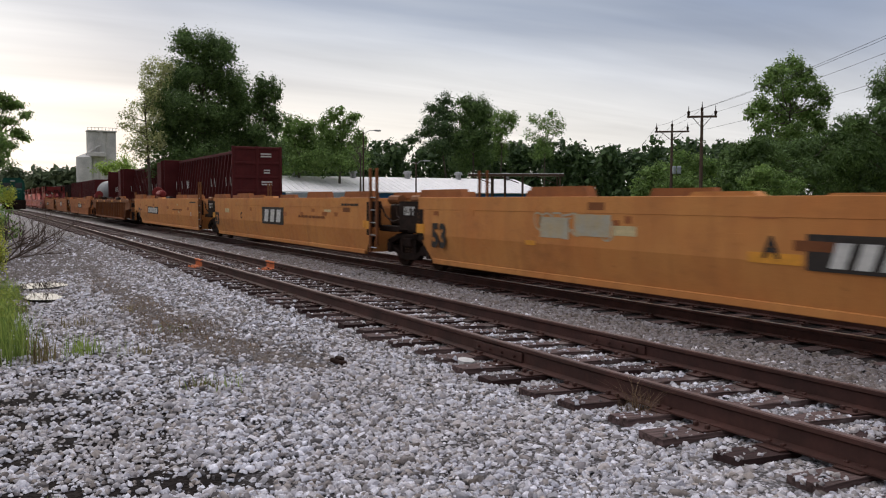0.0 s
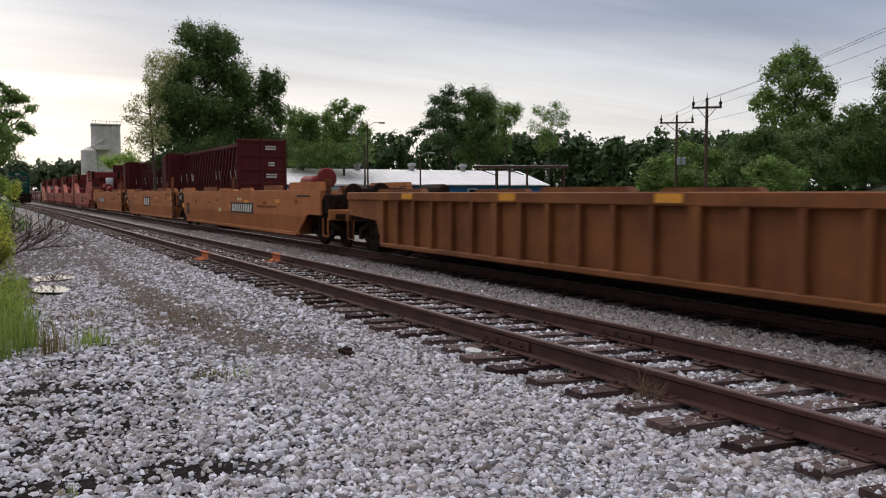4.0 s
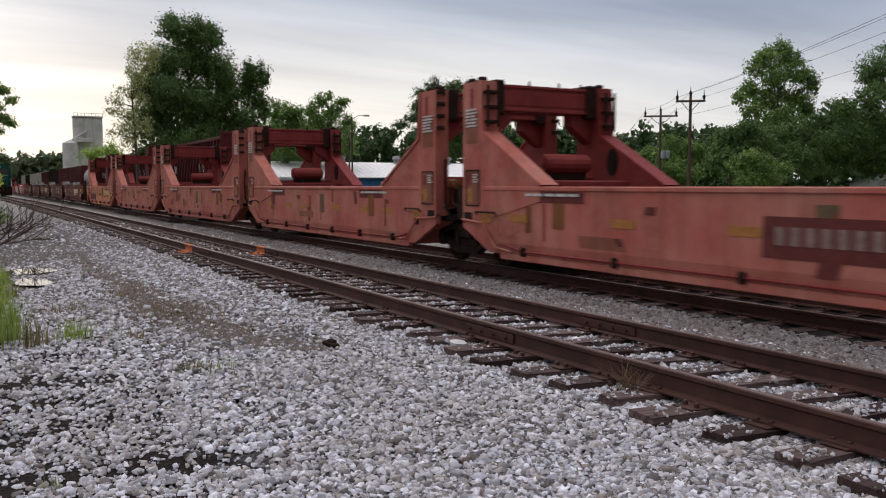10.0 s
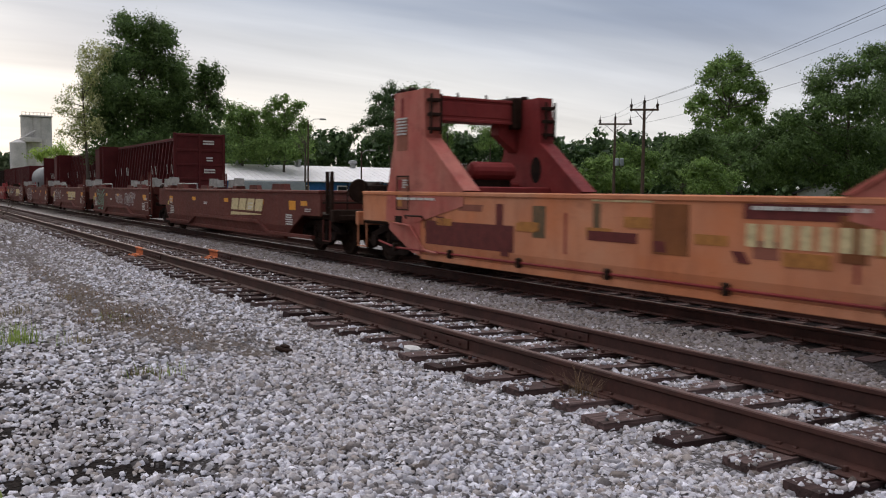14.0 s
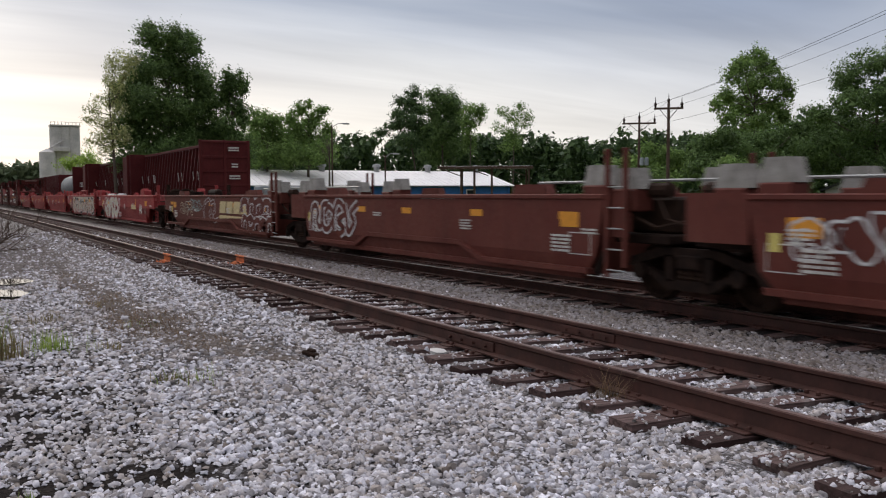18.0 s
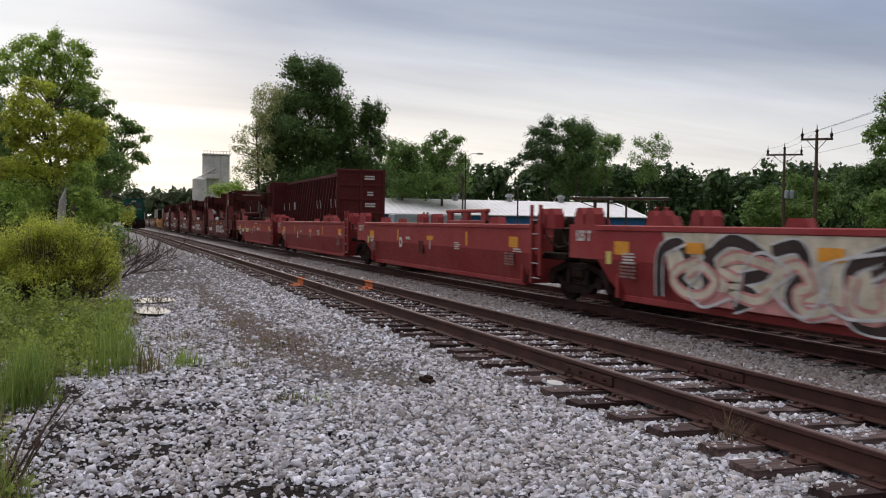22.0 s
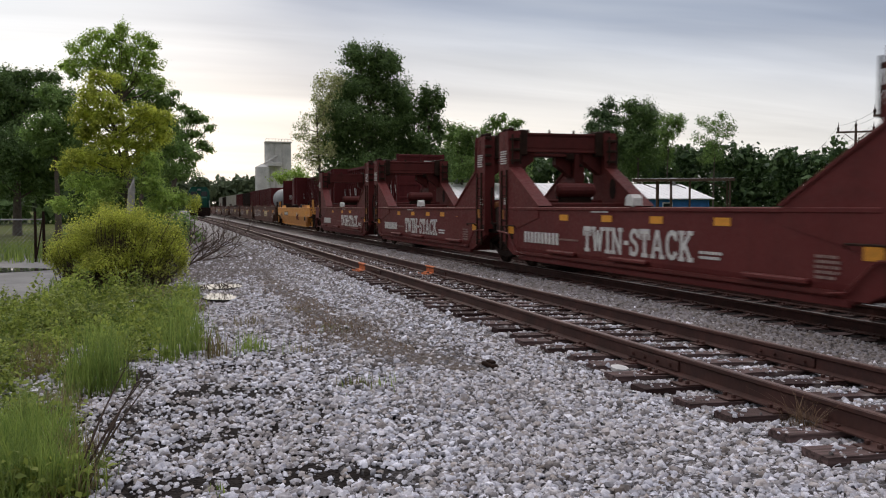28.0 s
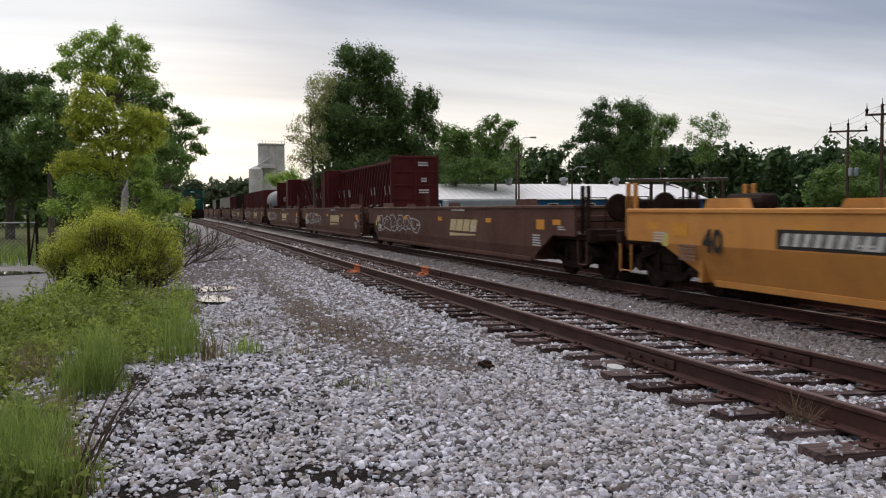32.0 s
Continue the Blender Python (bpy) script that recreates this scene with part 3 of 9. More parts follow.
# ---- ground ----
def build_ground():
    xs = np.unique(np.concatenate([np.arange(-8, 14, 0.2), np.arange(14, 30, 1.0), np.geomspace(30, 3000, 22), -np.geomspace(8, 3000, 24)]))
    ys = np.unique(np.concatenate([np.arange(-4, 32, 0.25), np.arange(32, 90, 1.5), np.geomspace(90, 3000, 22), -np.geomspace(4, 3000, 18)]))
    X, Y = np.meshgrid(xs, ys)
    rng = np.random.default_rng(3)
    Z = ground_z(X, Y)
    near = (np.abs(X - 3) < 11) & (Y > -4) & (Y < 32)
    Z = Z + np.where(near, rng.normal(0, 0.008, X.shape), 0)
    nx, ny = len(xs), len(ys)
    i = np.arange(nx * ny).reshape(ny, nx)
    F = np.stack([i[:-1, :-1], i[:-1, 1:], i[1:, 1:], i[1:, :-1]], -1).reshape(-1, 4)
    me = np_mesh("ground", np.stack([X, Y, Z], -1).reshape(-1, 3), F, M_GROUND)
    tagged(new("ground", me), "pale crushed-stone yard ground with grass verges", "ground", kind="structure")


def block():
    """A stone's eight corners and the five faces that can be seen; it lies on the sixth."""
    v = np.array([(x, y, z) for z in (-1, 1) for y in (-1, 1) for x in (-1, 1)], float) * 0.68
    v[4:, :2] *= 0.80
    f = np.array([(4, 5, 7, 6), (0, 1, 5, 4), (2, 6, 7, 3), (0, 4, 6, 2), (1, 3, 7, 5)])
    return v, f


def stones(name, label, px, py, pz, size, material, rng):
    """Angular broken stones as one joined mesh: skewed blocks turned at random."""
    v, f = block()
    n = len(px)
    k = v[None] * (1 + rng.normal(0, 0.31, (n, 8, 3)).clip(-0.62, 0.62))
    k = k * (size[:, None] * np.stack([rng.uniform(0.8, 1.5, n), rng.uniform(0.65, 1.15, n), rng.uniform(0.42, 0.78, n)], -1))[:, None]
    for p, q, lim in ((0, 2, 0.62), (1, 2, 0.62), (0, 1, math.pi)):
        a = rng.uniform(-lim, lim, n)
        c, s = np.cos(a)[:, None], np.sin(a)[:, None]
        k[..., p], k[..., q] = k[..., p] * c - k[..., q] * s, k[..., p] * s + k[..., q] * c
    k = k + np.stack([px, py, pz], -1)[:, None]
    F = (f[None] + 8 * np.arange(n)[:, None, None]).reshape(-1, 4)
    ob = new(name, np_mesh(name, k.reshape(-1, 3), F, material))
    return tagged(ob, label, "gravel", kind="stuff")


BARE = [(0.4, 8.04, 0.32, 0.22), (0.06, 7.44, 0.28, 0.25), (0.94, 7.86, 0.25, 0.2), (0.83, 5.28, 0.22, 0.2), (0.71, 6.47, 0.3, 0.2), (1.07, 5.21, 0.2, 0.18), (0.26, 5.35, 0.3, 0.2), (-0.32, 9.11, 0.25, 0.2), (0.73, 9.1, 0.25, 0.2),
        (1.4, 5.1, 0.22, 0.15), (-0.07, 5.34, 0.2, 0.2), (0.5, 7.2, 0.25, 0.18), (1.3, 6.9, 0.14, 0.1), (0.15, 6.3, 0.25, 0.2)]
TRACK_X, TRAIN_X, SIDING_X = 5.25, 9.87, 15.9


RUT_Y, RUT_X, RUT_W = [7.8, 8.8, 10.4, 12.0, 14.3, 18.9, 24.5, 32], [2.95, 2.62, 2.30, 2.22, 2.26, 2.12, 2.5, 2.9], [0.20, 0.60, 0.85, 0.78, 0.62, 0.50, 0.55, 0.60]


def build_rut():
    """Bare brown soil showing along an old wheel rut."""
    rng = random.Random(9)
    g = Geo()
    ys = [7.9 + 0.12 * k for k in range(190)]
    v, n = [], 7
    for y in ys:
        m, w = float(np.interp(y, RUT_Y, RUT_X)), float(np.interp(y, RUT_Y, RUT_W)) * 0.55
        for i in range(n):
            x = m + w * (i / (n - 1) * 2 - 1) * (1 + (rng.uniform(-0.35, 0.35) if i in (0, n - 1) else 0))
            v.append((x, y, float(ground_z(x, y)) + (0.008 if 0 < i < n - 1 else -0.012) + rng.uniform(-0.004, 0.004)))
    f = [(j * n + i, j * n + i + 1, (j + 1) * n + i + 1, (j + 1) * n + i) for j in range(len(ys) - 1) for i in range(n - 1)]
    solid("rut", g.add(v, f), M_DIRT, "bare brown soil along an old wheel rut", "soil", kind="structure", smooth=True)


def build_gravel():
    rng = np.random.default_rng(11)
    # denser towards the camera's stand
    n = 262000
    y = 2.4 + 38.0 * rng.uniform(0, 1, n) ** 1.85
    # thinning out behind the camera's stand
    y[:9000] = 2.5 - np.abs(rng.normal(0, 2.6, 9000))
    x = -1.7 + rng.uniform(0, 1, n) * np.interp(y, [2.3, 2.5, 5.5], [10.4, 7.4, 10.4])
    keep = (x > -0.9) | ((y > 7.0) & (y < 11.4) & (rng.uniform(0, 1, n) < 0.8))
    for bx, by, rx, ry in BARE:
        d = (((x - bx) / rx) ** 2 + ((y - by) / ry) ** 2) * (1 + 0.6 * np.sin(x * 23 + by) * np.sin(y * 19 + bx))
        keep &= (d > 1) | (rng.uniform(0, 1, n) < 0.38)
    keep &= (x > -0.3 + 0.25 * np.sin(3 * y)) | (rng.uniform(0, 1, n) < 0.45)
    for cx, cy, rx, ry in ((1.02, 18.4, 0.50, 0.75), (0.90, 16.25, 0.31, 0.75)):
        keep &= ((x - cx) / rx) ** 2 + ((y - cy) / ry) ** 2 > 1
    keep &= (x < 8.5) | (rng.uniform(0, 1, n) < 0.6)
    x, y = x[keep], y[keep]
    size = rng.lognormal(math.log(0.0154), 0.35, len(x)).clip(0.007, 0.033) * (1 + 0.030 * np.maximum(y, 2.0))
    phase = ((y + 1.0) / 0.53 + 0.5) % 1.0 - 0.5
    on_tie = (np.abs(x - TRACK_X) < 1.30) & (np.abs(phase) < 0.22)
    ok = ~((np.abs(x - TRACK_X) < 1.36) & (np.abs(phase) < 0.25) & (rng.uniform(0, 1, len(x)) < 0.84))
    x, y, size, on_tie = x[ok], y[ok], size[ok], on_tie[ok]
    size = np.where(on_tie, size * 0.8, size)
    z = ground_z(x, y) + size * 0.25 + np.where(np.abs(x - TRACK_X) < 0.7, -0.005, 0.0)
    z = np.where(on_tie & (np.abs(np.abs(x - TRACK_X) - 0.7525) > 0.2), np.maximum(z, -0.046 - (x - TRACK_X) * 0.0358 + size * 0.35), z)
    # muddy strip where wheels have run
    mid = np.interp(y, RUT_Y, RUT_X)
    wide = np.interp(y, RUT_Y, RUT_W) * (1 + 0.35 * np.sin(y * 2.3))
    soft = 0.90 * np.exp(-np.abs((x - mid) / wide) ** 1.8)
    soft = np.where(y < 7.9, 0, soft)
    # browner stones also grow likelier towards the track and with distance
    soft = np.maximum(soft, np.where((x > mid) & (x < 4.4), np.interp(y, [7.5, 10, 16], [0.0, 0.30, 0.48]), 0))
    soft = np.maximum(soft, np.interp(y, [10, 15, 24], [0.0, 0.35, 0.80]))
    soft = np.maximum(soft, np.where(x < 2.2, np.interp(y, [18, 21], [0.0, 0.9]), 0))
    mud = rng.uniform(0, 1, len(x)) < soft
    # stones near the main track carry oil and the train's painted shade
    oil_shaded = ~mud & (rng.uniform(0, 1, len(x)) < np.interp(x, [5.7, 6.5, 7.2, 7.7, 8.0], [0.05, 0.40, 0.72, 0.95, 1.0]))
    clean = ~mud & ~oil_shaded
    stones("gravel", "pale grey and white crushed limestone ballast", x[clean], y[clean], z[clean], size[clean], M_STONE, rng)
    oil_shaded &= (x < 8.3) | (rng.uniform(0, 1, len(x)) < 0.6)
    stones("gravel", "grey ballast beside the main track, darkened by oil and painted shade", x[oil_shaded], y[oil_shaded], z[oil_shaded], size[oil_shaded] * 1.2, M_STONE_OIL_SHADE, rng)
    mud &= rng.uniform(0, 1, len(x)) < 0.85
    stones("gravel", "mud-stained broken stones in an old wheel rut and browner ones farther off", x[mud], y[mud], z[mud] - 0.004, size[mud] * 0.9, M_STONE_DIRTY, rng)


# ---- tracks ----
RAIL = [(-0.075, 0.0), (0.075, 0.0), (0.075, 0.012), (0.012, 0.03), (0.010, 0.125), (0.036, 0.14), (0.036, 0.168), (0.028, 0.174), (-0.028, 0.174), (-0.036, 0.168), (-0.036, 0.14),
        (-0.010, 0.125), (-0.012, 0.03), (-0.075, 0.012)]
TOP_STRIP = [(-0.027, 0.1735), (0.027, 0.1735), (0.027, 0.1755), (-0.027, 0.1755)]


def tie_mesh(seed):
    rng = random.Random(seed)
    bm = bmesh.new()
    bmesh.ops.create_cube(bm, size=1.0)
    bmesh.ops.subdivide_edges(bm, edges=[e for e in bm.edges if abs(e.verts[0].co.x - e.verts[1].co.x) > 0.5], cuts=3)
    for p in bm.verts:
        p.co = (p.co.x * 2.6, p.co.y * 0.225 + rng.uniform(-0.012, 0.012), p.co.z * 0.18 - 0.09 + rng.uniform(-0.008, 0.006))
    me = bpy.data.meshes.new("tie")
    bm.to_mesh(me)
    bm.free()
    me.materials.append(M_TIE)
    return me


def plate_mesh():
    g = Geo().box(-0.18, 0.18, -0.095, 0.095, 0.0, 0.014, 0.004)
    for sx in (-1, 1):
        for sy in (-1, 1):
            g.box(sx * 0.10 - 0.016, sx * 0.10 + 0.016, sy * 0.055 - 0.016, sy * 0.055 + 0.016, 0.012, 0.045, 0.005)
    return g.mesh("tie_plate", M_RAIL)


def drift(y, bend):
    """Sideways drift of a track that bends gently beyond 40 m."""
    return -bend * (max(0.0, y - 40.0) / 78.0) ** 2


def swept(prof, stations, bend):
    g = Geo()
    n, m = len(prof), len(stations)
    v = [(a + drift(y, bend), y, b) for y in stations for a, b in prof]
    f = [(k * n + i, k * n + (i + 1) % n, (k + 1) * n + (i + 1) % n, (k + 1) * n + i) for k in range(m - 1) for i in range(n)]
    return g.add(v, f + [tuple(range(n - 1, -1, -1)), tuple(range((m - 1) * n, m * n))])


def build_track(name, label, cx, base, cant, y0, y1, top, ties_to, bend=0.0):
    """A track whose rail foot lies at base; cant in degrees lowers its far rail."""
    tr = thing(name, label, "railway track", pose(cx, 0, base, 0, cant, 0), kind="structure")
    for s in (-1, 1):
        stations = [y0, 40.0] + [40.0 + 6.0 * k for k in range(1, int((y1 - 40) / 6) + 1)] + [y1] if bend else [y0, y1]
        rail = part("rail", swept([(s * 0.7525 + a, b) for a, b in RAIL], stations, bend), M_RAIL, tr, "rusty brown steel rail")
        part("running_surface", swept([(s * 0.7525 + a, b) for a, b in TOP_STRIP], stations, bend), top, rail)
    rng = random.Random(cx)
    metal = plate_mesh()
    kinds = [tie_mesh(i) for i in range(6)]
    y, n = ties_to[0], 0
    while y < ties_to[1]:
        t = part("tie", kinds[n % 6], None, tr)
        t.matrix_basis = pose(drift(y, bend) + rng.uniform(-0.09, 0.09), y + rng.uniform(-0.03, 0.03), -0.012 + rng.uniform(-0.006, 0.004), 0, 0, rng.uniform(-1.6, 1.6))
        if y < 26:
            for s in (-1, 1):
                p = part("tie_plate", metal, None, t)
                p.matrix_basis = pose(s * 0.7525, 0, 0.0)
        y += 0.53
        n += 1
    return tr


def build_tracks():
    near = build_track("track_1", "rusty empty siding track on weathered wooden ties", TRACK_X, -0.03, 2.05, -14, 175, M_RAILHEAD, (-1.0, 128), 0.74)
    for y, m in ((7.2, 0), (18.9, 0), (30.6, 0)):
        for s in (-1, 1):
            g = Geo()
            for q in (-1, 1):
                g.box(s * 0.7525 + q * 0.020 - 0.012, s * 0.7525 + q * 0.020 + 0.012, y - 0.45, y + 0.45, 0.03, 0.12, 0.006)
                for k in range(4):
                    g.tube((s * 0.7525 + q * 0.03, y - 0.33 + 0.22 * k, 0.075), (s * 0.7525 + q * 0.06, y - 0.33 + 0.22 * k, 0.075), 0.016, n=6)
            part("joint_bar", g, M_RAIL, near)
    for s, y in ((-1, 20.4), (1, 19.7)):
        g = Geo().prism([(s * 0.7525 + a * 1.06, b * 1.02 + 0.001) for a, b in RAIL], y - 0.34, y + 0.34, "y")
        part("paint_mark", g, M_ORANGE, near, "orange paint splashed on the rail")
        rng = np.random.default_rng(5 + s)
        px, py = TRACK_X + s * 0.7525 + rng.normal(0, 0.10, 120), y + rng.normal(0, 0.17, 120)
        stones("painted_stones", "stones splashed with orange marking paint", px, py, -0.045 - (px - TRACK_X) * 0.0358 + rng.uniform(0, 0.02, 120), rng.uniform(0.016, 0.030, 120), M_ORANGE, rng)
    build_track("track_2", "main track with polished rail tops under the passing train", TRAIN_X, -0.205, 0, -60, 320, M_SHINY, (-1.0, 60))
    build_track("track_3", "rusty siding track under the parked cars", SIDING_X, -0.29, 0, 30, 420, M_RAILHEAD, (40, 58))


build_ground()
build_gravel()
build_rut()
build_tracks()

# ---- the passing train: well cars, built at rest with the lead joint at y = 0 and the rail top at z = 0 ----
SPEED, RAIL_TOP = 14.05, -0.03
TRAIN = []          # (unit, distance of its lead joint at the start)
WHEELSETS = []


def shell(levels, th):
    """A long side sheet through (z, x, y_start, y_end) levels from bottom to top, th thick to the inside."""
    g = Geo()
    n = len(levels)
    sgn = 1 if levels[-1][1] < 0 else -1
    v = []
    for z, x, a, b in levels:
        v += [(x, a, z), (x, b, z), (x + sgn * th, b, z), (x + sgn * th, a, z)]
    f = [(0, 1, 2, 3), tuple(4 * (n - 1) + i for i in (3, 2, 1, 0))]
    for k in range(n - 1):
        for i in range(4):
            f.append((4 * k + i, 4 * k + (i + 1) % 4, 4 * k + 4 + (i + 1) % 4, 4 * k + 4 + i))
    return g.add(v, f)


def mirror(levels):
    return [(z, -x, a, b) for z, x, a, b in levels]


def wheelset_mesh():
    g = Geo()
    wheel = [(0.0, 0.10), (0.0, 0.40), (0.03, 0.43), (0.035, 0.455), (0.06, 0.455), (0.065, 0.43), (0.135, 0.42), (0.135, 0.36), (0.09, 0.33), (0.085, 0.16), (0.12, 0.13), (0.15, 0.10)]
    for s in (-1, 1):
        g.lathe([(s * (0.69 + a - 0.03), r) for a, r in wheel], 16, "x")
        g.lathe([(s * 0.87, 0.02), (s * 0.87, 0.095), (s * 1.06, 0.095), (s * 1.06, 0.02)], 10, "x")
    g.tube((-0.9, 0, 0), (0.9, 0, 0), 0.085, n=10)
    return g.mesh("wheelset", M_IRON)


def sideframe_mesh(s):
    g = Geo()
    out = [(-1.16, 0.50), (-1.10, 0.64), (-0.55, 0.80), (0.55, 0.80), (1.10, 0.64), (1.16, 0.50), (1.02, 0.40), (0.80, 0.44), (0.50, 0.27), (0.34, 0.22), (-0.34, 0.22), (-0.50, 0.27), (-0.80, 0.44), (-1.02, 0.40)]
    x0, x1 = (0.98, 1.13) if s > 0 else (-1.13, -0.98)
    # two window-pierced webs: built as bars round the openings
    bars = [[(-1.16, 0.50), (-1.10, 0.64), (-0.55, 0.80), (-0.42, 0.70), (-0.95, 0.55)], [(-0.55, 0.80), (0.55, 0.80), (0.42, 0.68), (-0.42, 0.68)],
            [(0.55, 0.80), (1.10, 0.64), (1.16, 0.50), (0.95, 0.55), (0.42, 0.70)], [(-1.02, 0.42), (-0.80, 0.44), (-0.42, 0.22), (-0.32, 0.34), (-0.95, 0.56)],
            [(0.95, 0.56), (0.32, 0.34), (0.42, 0.22), (0.80, 0.44), (1.02, 0.42)], [(-0.42, 0.22), (0.42, 0.22), (0.36, 0.36), (-0.36, 0.36)],
            [(-0.42, 0.34), (-0.28, 0.34), (-0.28, 0.70), (-0.42, 0.70)], [(0.28, 0.34), (0.42, 0.34), (0.42, 0.70), (0.28, 0.70)]]
    for b in bars:
        g.prism(b, x0, x1, "x")
    for y in (-0.89, 0.89):
        g.lathe([(x1 if s > 0 else x0, 0.02), (x1 if s > 0 else x0, 0.13), ((x1 + 0.07) if s > 0 else (x0 - 0.07), 0.12), ((x1 + 0.07) if s > 0 else (x0 - 0.07), 0.02)], 10, "x", (0, y, 0.46))
    return g.mesh("sideframe", M_BLACKCAR)


def springs_mesh(s):
    g = Geo()
    for y in (-0.17, 0.0, 0.17):
        g.lathe([(0.36 + 0.03 * k, 0.075 if k % 2 else 0.06) for k in range(9)], 8, "z", (s * 1.05, y, 0))
    return g.mesh("spring_nest", M_IRON)


WHEEL_MESH = wheelset_mesh()
FRAME_MESH = {s: sideframe_mesh(s) for s in (-1, 1)}
SPRING_MESH = {s: springs_mesh(s) for s in (-1, 1)}
BEAM_MESH = Geo().box(-1.14, 1.14, -0.14, 0.14, 0, 0.10).mesh("floor_beam", M_IRON)
BOLSTER_MESH = Geo().box(-1.15, 1.15, -0.22, 0.22, 0.50, 0.72, 0.03).mesh("bolster", M_BLACKCAR)


def truck(unit, y):
    t = part("truck", BOLSTER_MESH, None, unit, "sooty cast-steel truck")
    t.matrix_basis = pose(0, y, 0)
    for s in (-1, 1):
        part("sideframe", FRAME_MESH[s], None, t)
        part("spring_nest", SPRING_MESH[s], None, t, kind="stuff")
    for k, dy in enumerate((-0.89, 0.89)):
        w = part("wheelset", WHEEL_MESH, None, t)
        w.matrix_basis = pose(0, dy, 0.43)
        WHEELSETS.append((w, k))
    return t


def ladder(unit, x, y, z0, z1, width, material, rungs):
    g = Geo()
    for d in (-width / 2, width / 2):
        g.box(x - 0.025, x + 0.025, y + d - 0.03, y + d + 0.03, z0, z1, 0.008)
    for k in range(rungs):
        z = z0 + (k + 0.5) * (z1 - z0) / rungs
        g.tube((x, y - width / 2, z), (x, y + width / 2, z), 0.014, n=6)
    part("ladder", g, material, unit)


import itertools

LAYER = itertools.cycle([0.003 + 0.0008 * k for k in range(11)])


def mark(unit, name, y, z, w, h, material, x=-1.5, proud=0, slant=0.0, label=""):
    """A flat painted panel or plate on the side, each on a layer of its own."""
    proud = proud or next(LAYER)
    g = Geo().prism([(y - w / 2 - slant, z - h / 2), (y + w / 2 - slant, z - h / 2), (y + w / 2 + slant, z + h / 2), (y - w / 2 + slant, z + h / 2)], x - proud, x + 0.002, "x")
    part(name, g, material, unit, label)


def letter_blocks(unit, n, y, z, w, h, material, x=-1.5, slant=0.05, proud=0.014, holes=False):
    """Unlettered emblem: a row of plain blocks of the size of its characters."""
    g = Geo()
    step = w / n
    for k in range(n):
        yc = y + w / 2 - (k + 0.5) * step
        bw = step * 0.62
        if holes:
            for y0, y1, z0, z1 in ((-0.5, 0.5, 0.22, 0.5), (-0.5, -0.12, -0.5, 0.22), (0.16, 0.5, -0.5, 0.22)) if k % 2 else ((-0.5, 0.5, 0.24, 0.5), (-0.2, 0.2, -0.5, 0.24)):
                g.prism([(yc + y0 * bw - z0 * slant * 2, z + z0 * h), (yc + y1 * bw - z0 * slant * 2, z + z0 * h), (yc + y1 * bw - z1 * slant * 2, z + z1 * h), (yc + y0 * bw - z1 * slant * 2, z + z1 * h)], x - proud, x, "x")
        else:
            g.prism([(yc - bw / 2 + slant, z - h / 2), (yc + bw / 2 + slant, z - h / 2), (yc + bw / 2 - slant, z + h / 2), (yc - bw / 2 - slant, z + h / 2)], x - proud, x, "x")
    part("emblem", g, material, unit, kind="stuff")


def small_print(unit, y, z, w, rows, material, x=-1.5, pitch=0.05, seed=1):
    """Lines of stencilled data, too small to read: broken bars."""
    rng = random.Random(seed)
    g = Geo()
    for r in range(rows):
        yy = y + w / 2
        zz = z + (rows / 2 - r) * pitch
        while yy > y - w / 2 + 0.05:
            d = rng.uniform(0.05, 0.2) * max(1, w)
            e = max(y - w / 2, yy - d)
            g.prism([(e, zz - 0.28 * pitch), (yy, zz - 0.28 * pitch), (yy, zz + 0.28 * pitch), (e, zz + 0.28 * pitch)], x - 0.015, x, "x")
            yy = e - rng.uniform(0.02, 0.05) * max(1, w)
    part("stencil", g, material, unit, kind="stuff")


def lettering(unit, words, y, z, size, material, x=-1.5, stretch=1.0, slant=0.0, bold=0.012, proud=0.014):
    key = (words, size, material.name, stretch, slant, bold)
    if key not in TEXTS:
        TEXTS[key] = text_mesh(words, size, material, stretch, slant, bold)
    ob = part("lettering", TEXTS[key], None, unit)
    ob.matrix_basis = pose(x - proud, y, z)


TEXTS = {}


def ribbon(g, pts, w, x, proud):
    """A painted stroke on the side through (y, z) points."""
    n = len(pts)
    L, R = [], []
    for i, (y, z) in enumerate(pts):
        a, b = pts[max(0, i - 1)], pts[min(n - 1, i + 1)]
        dy, dz = b[0] - a[0], b[1] - a[1]
        d = math.hypot(dy, dz) or 1
        L.append((x - proud, y - dz / d * w / 2, z + dy / d * w / 2))
        R.append((x - proud, y + dz / d * w / 2, z - dy / d * w / 2))
    g.add(L + R, [(i, i + 1, n + i + 1, n + i) for i in range(n - 1)])


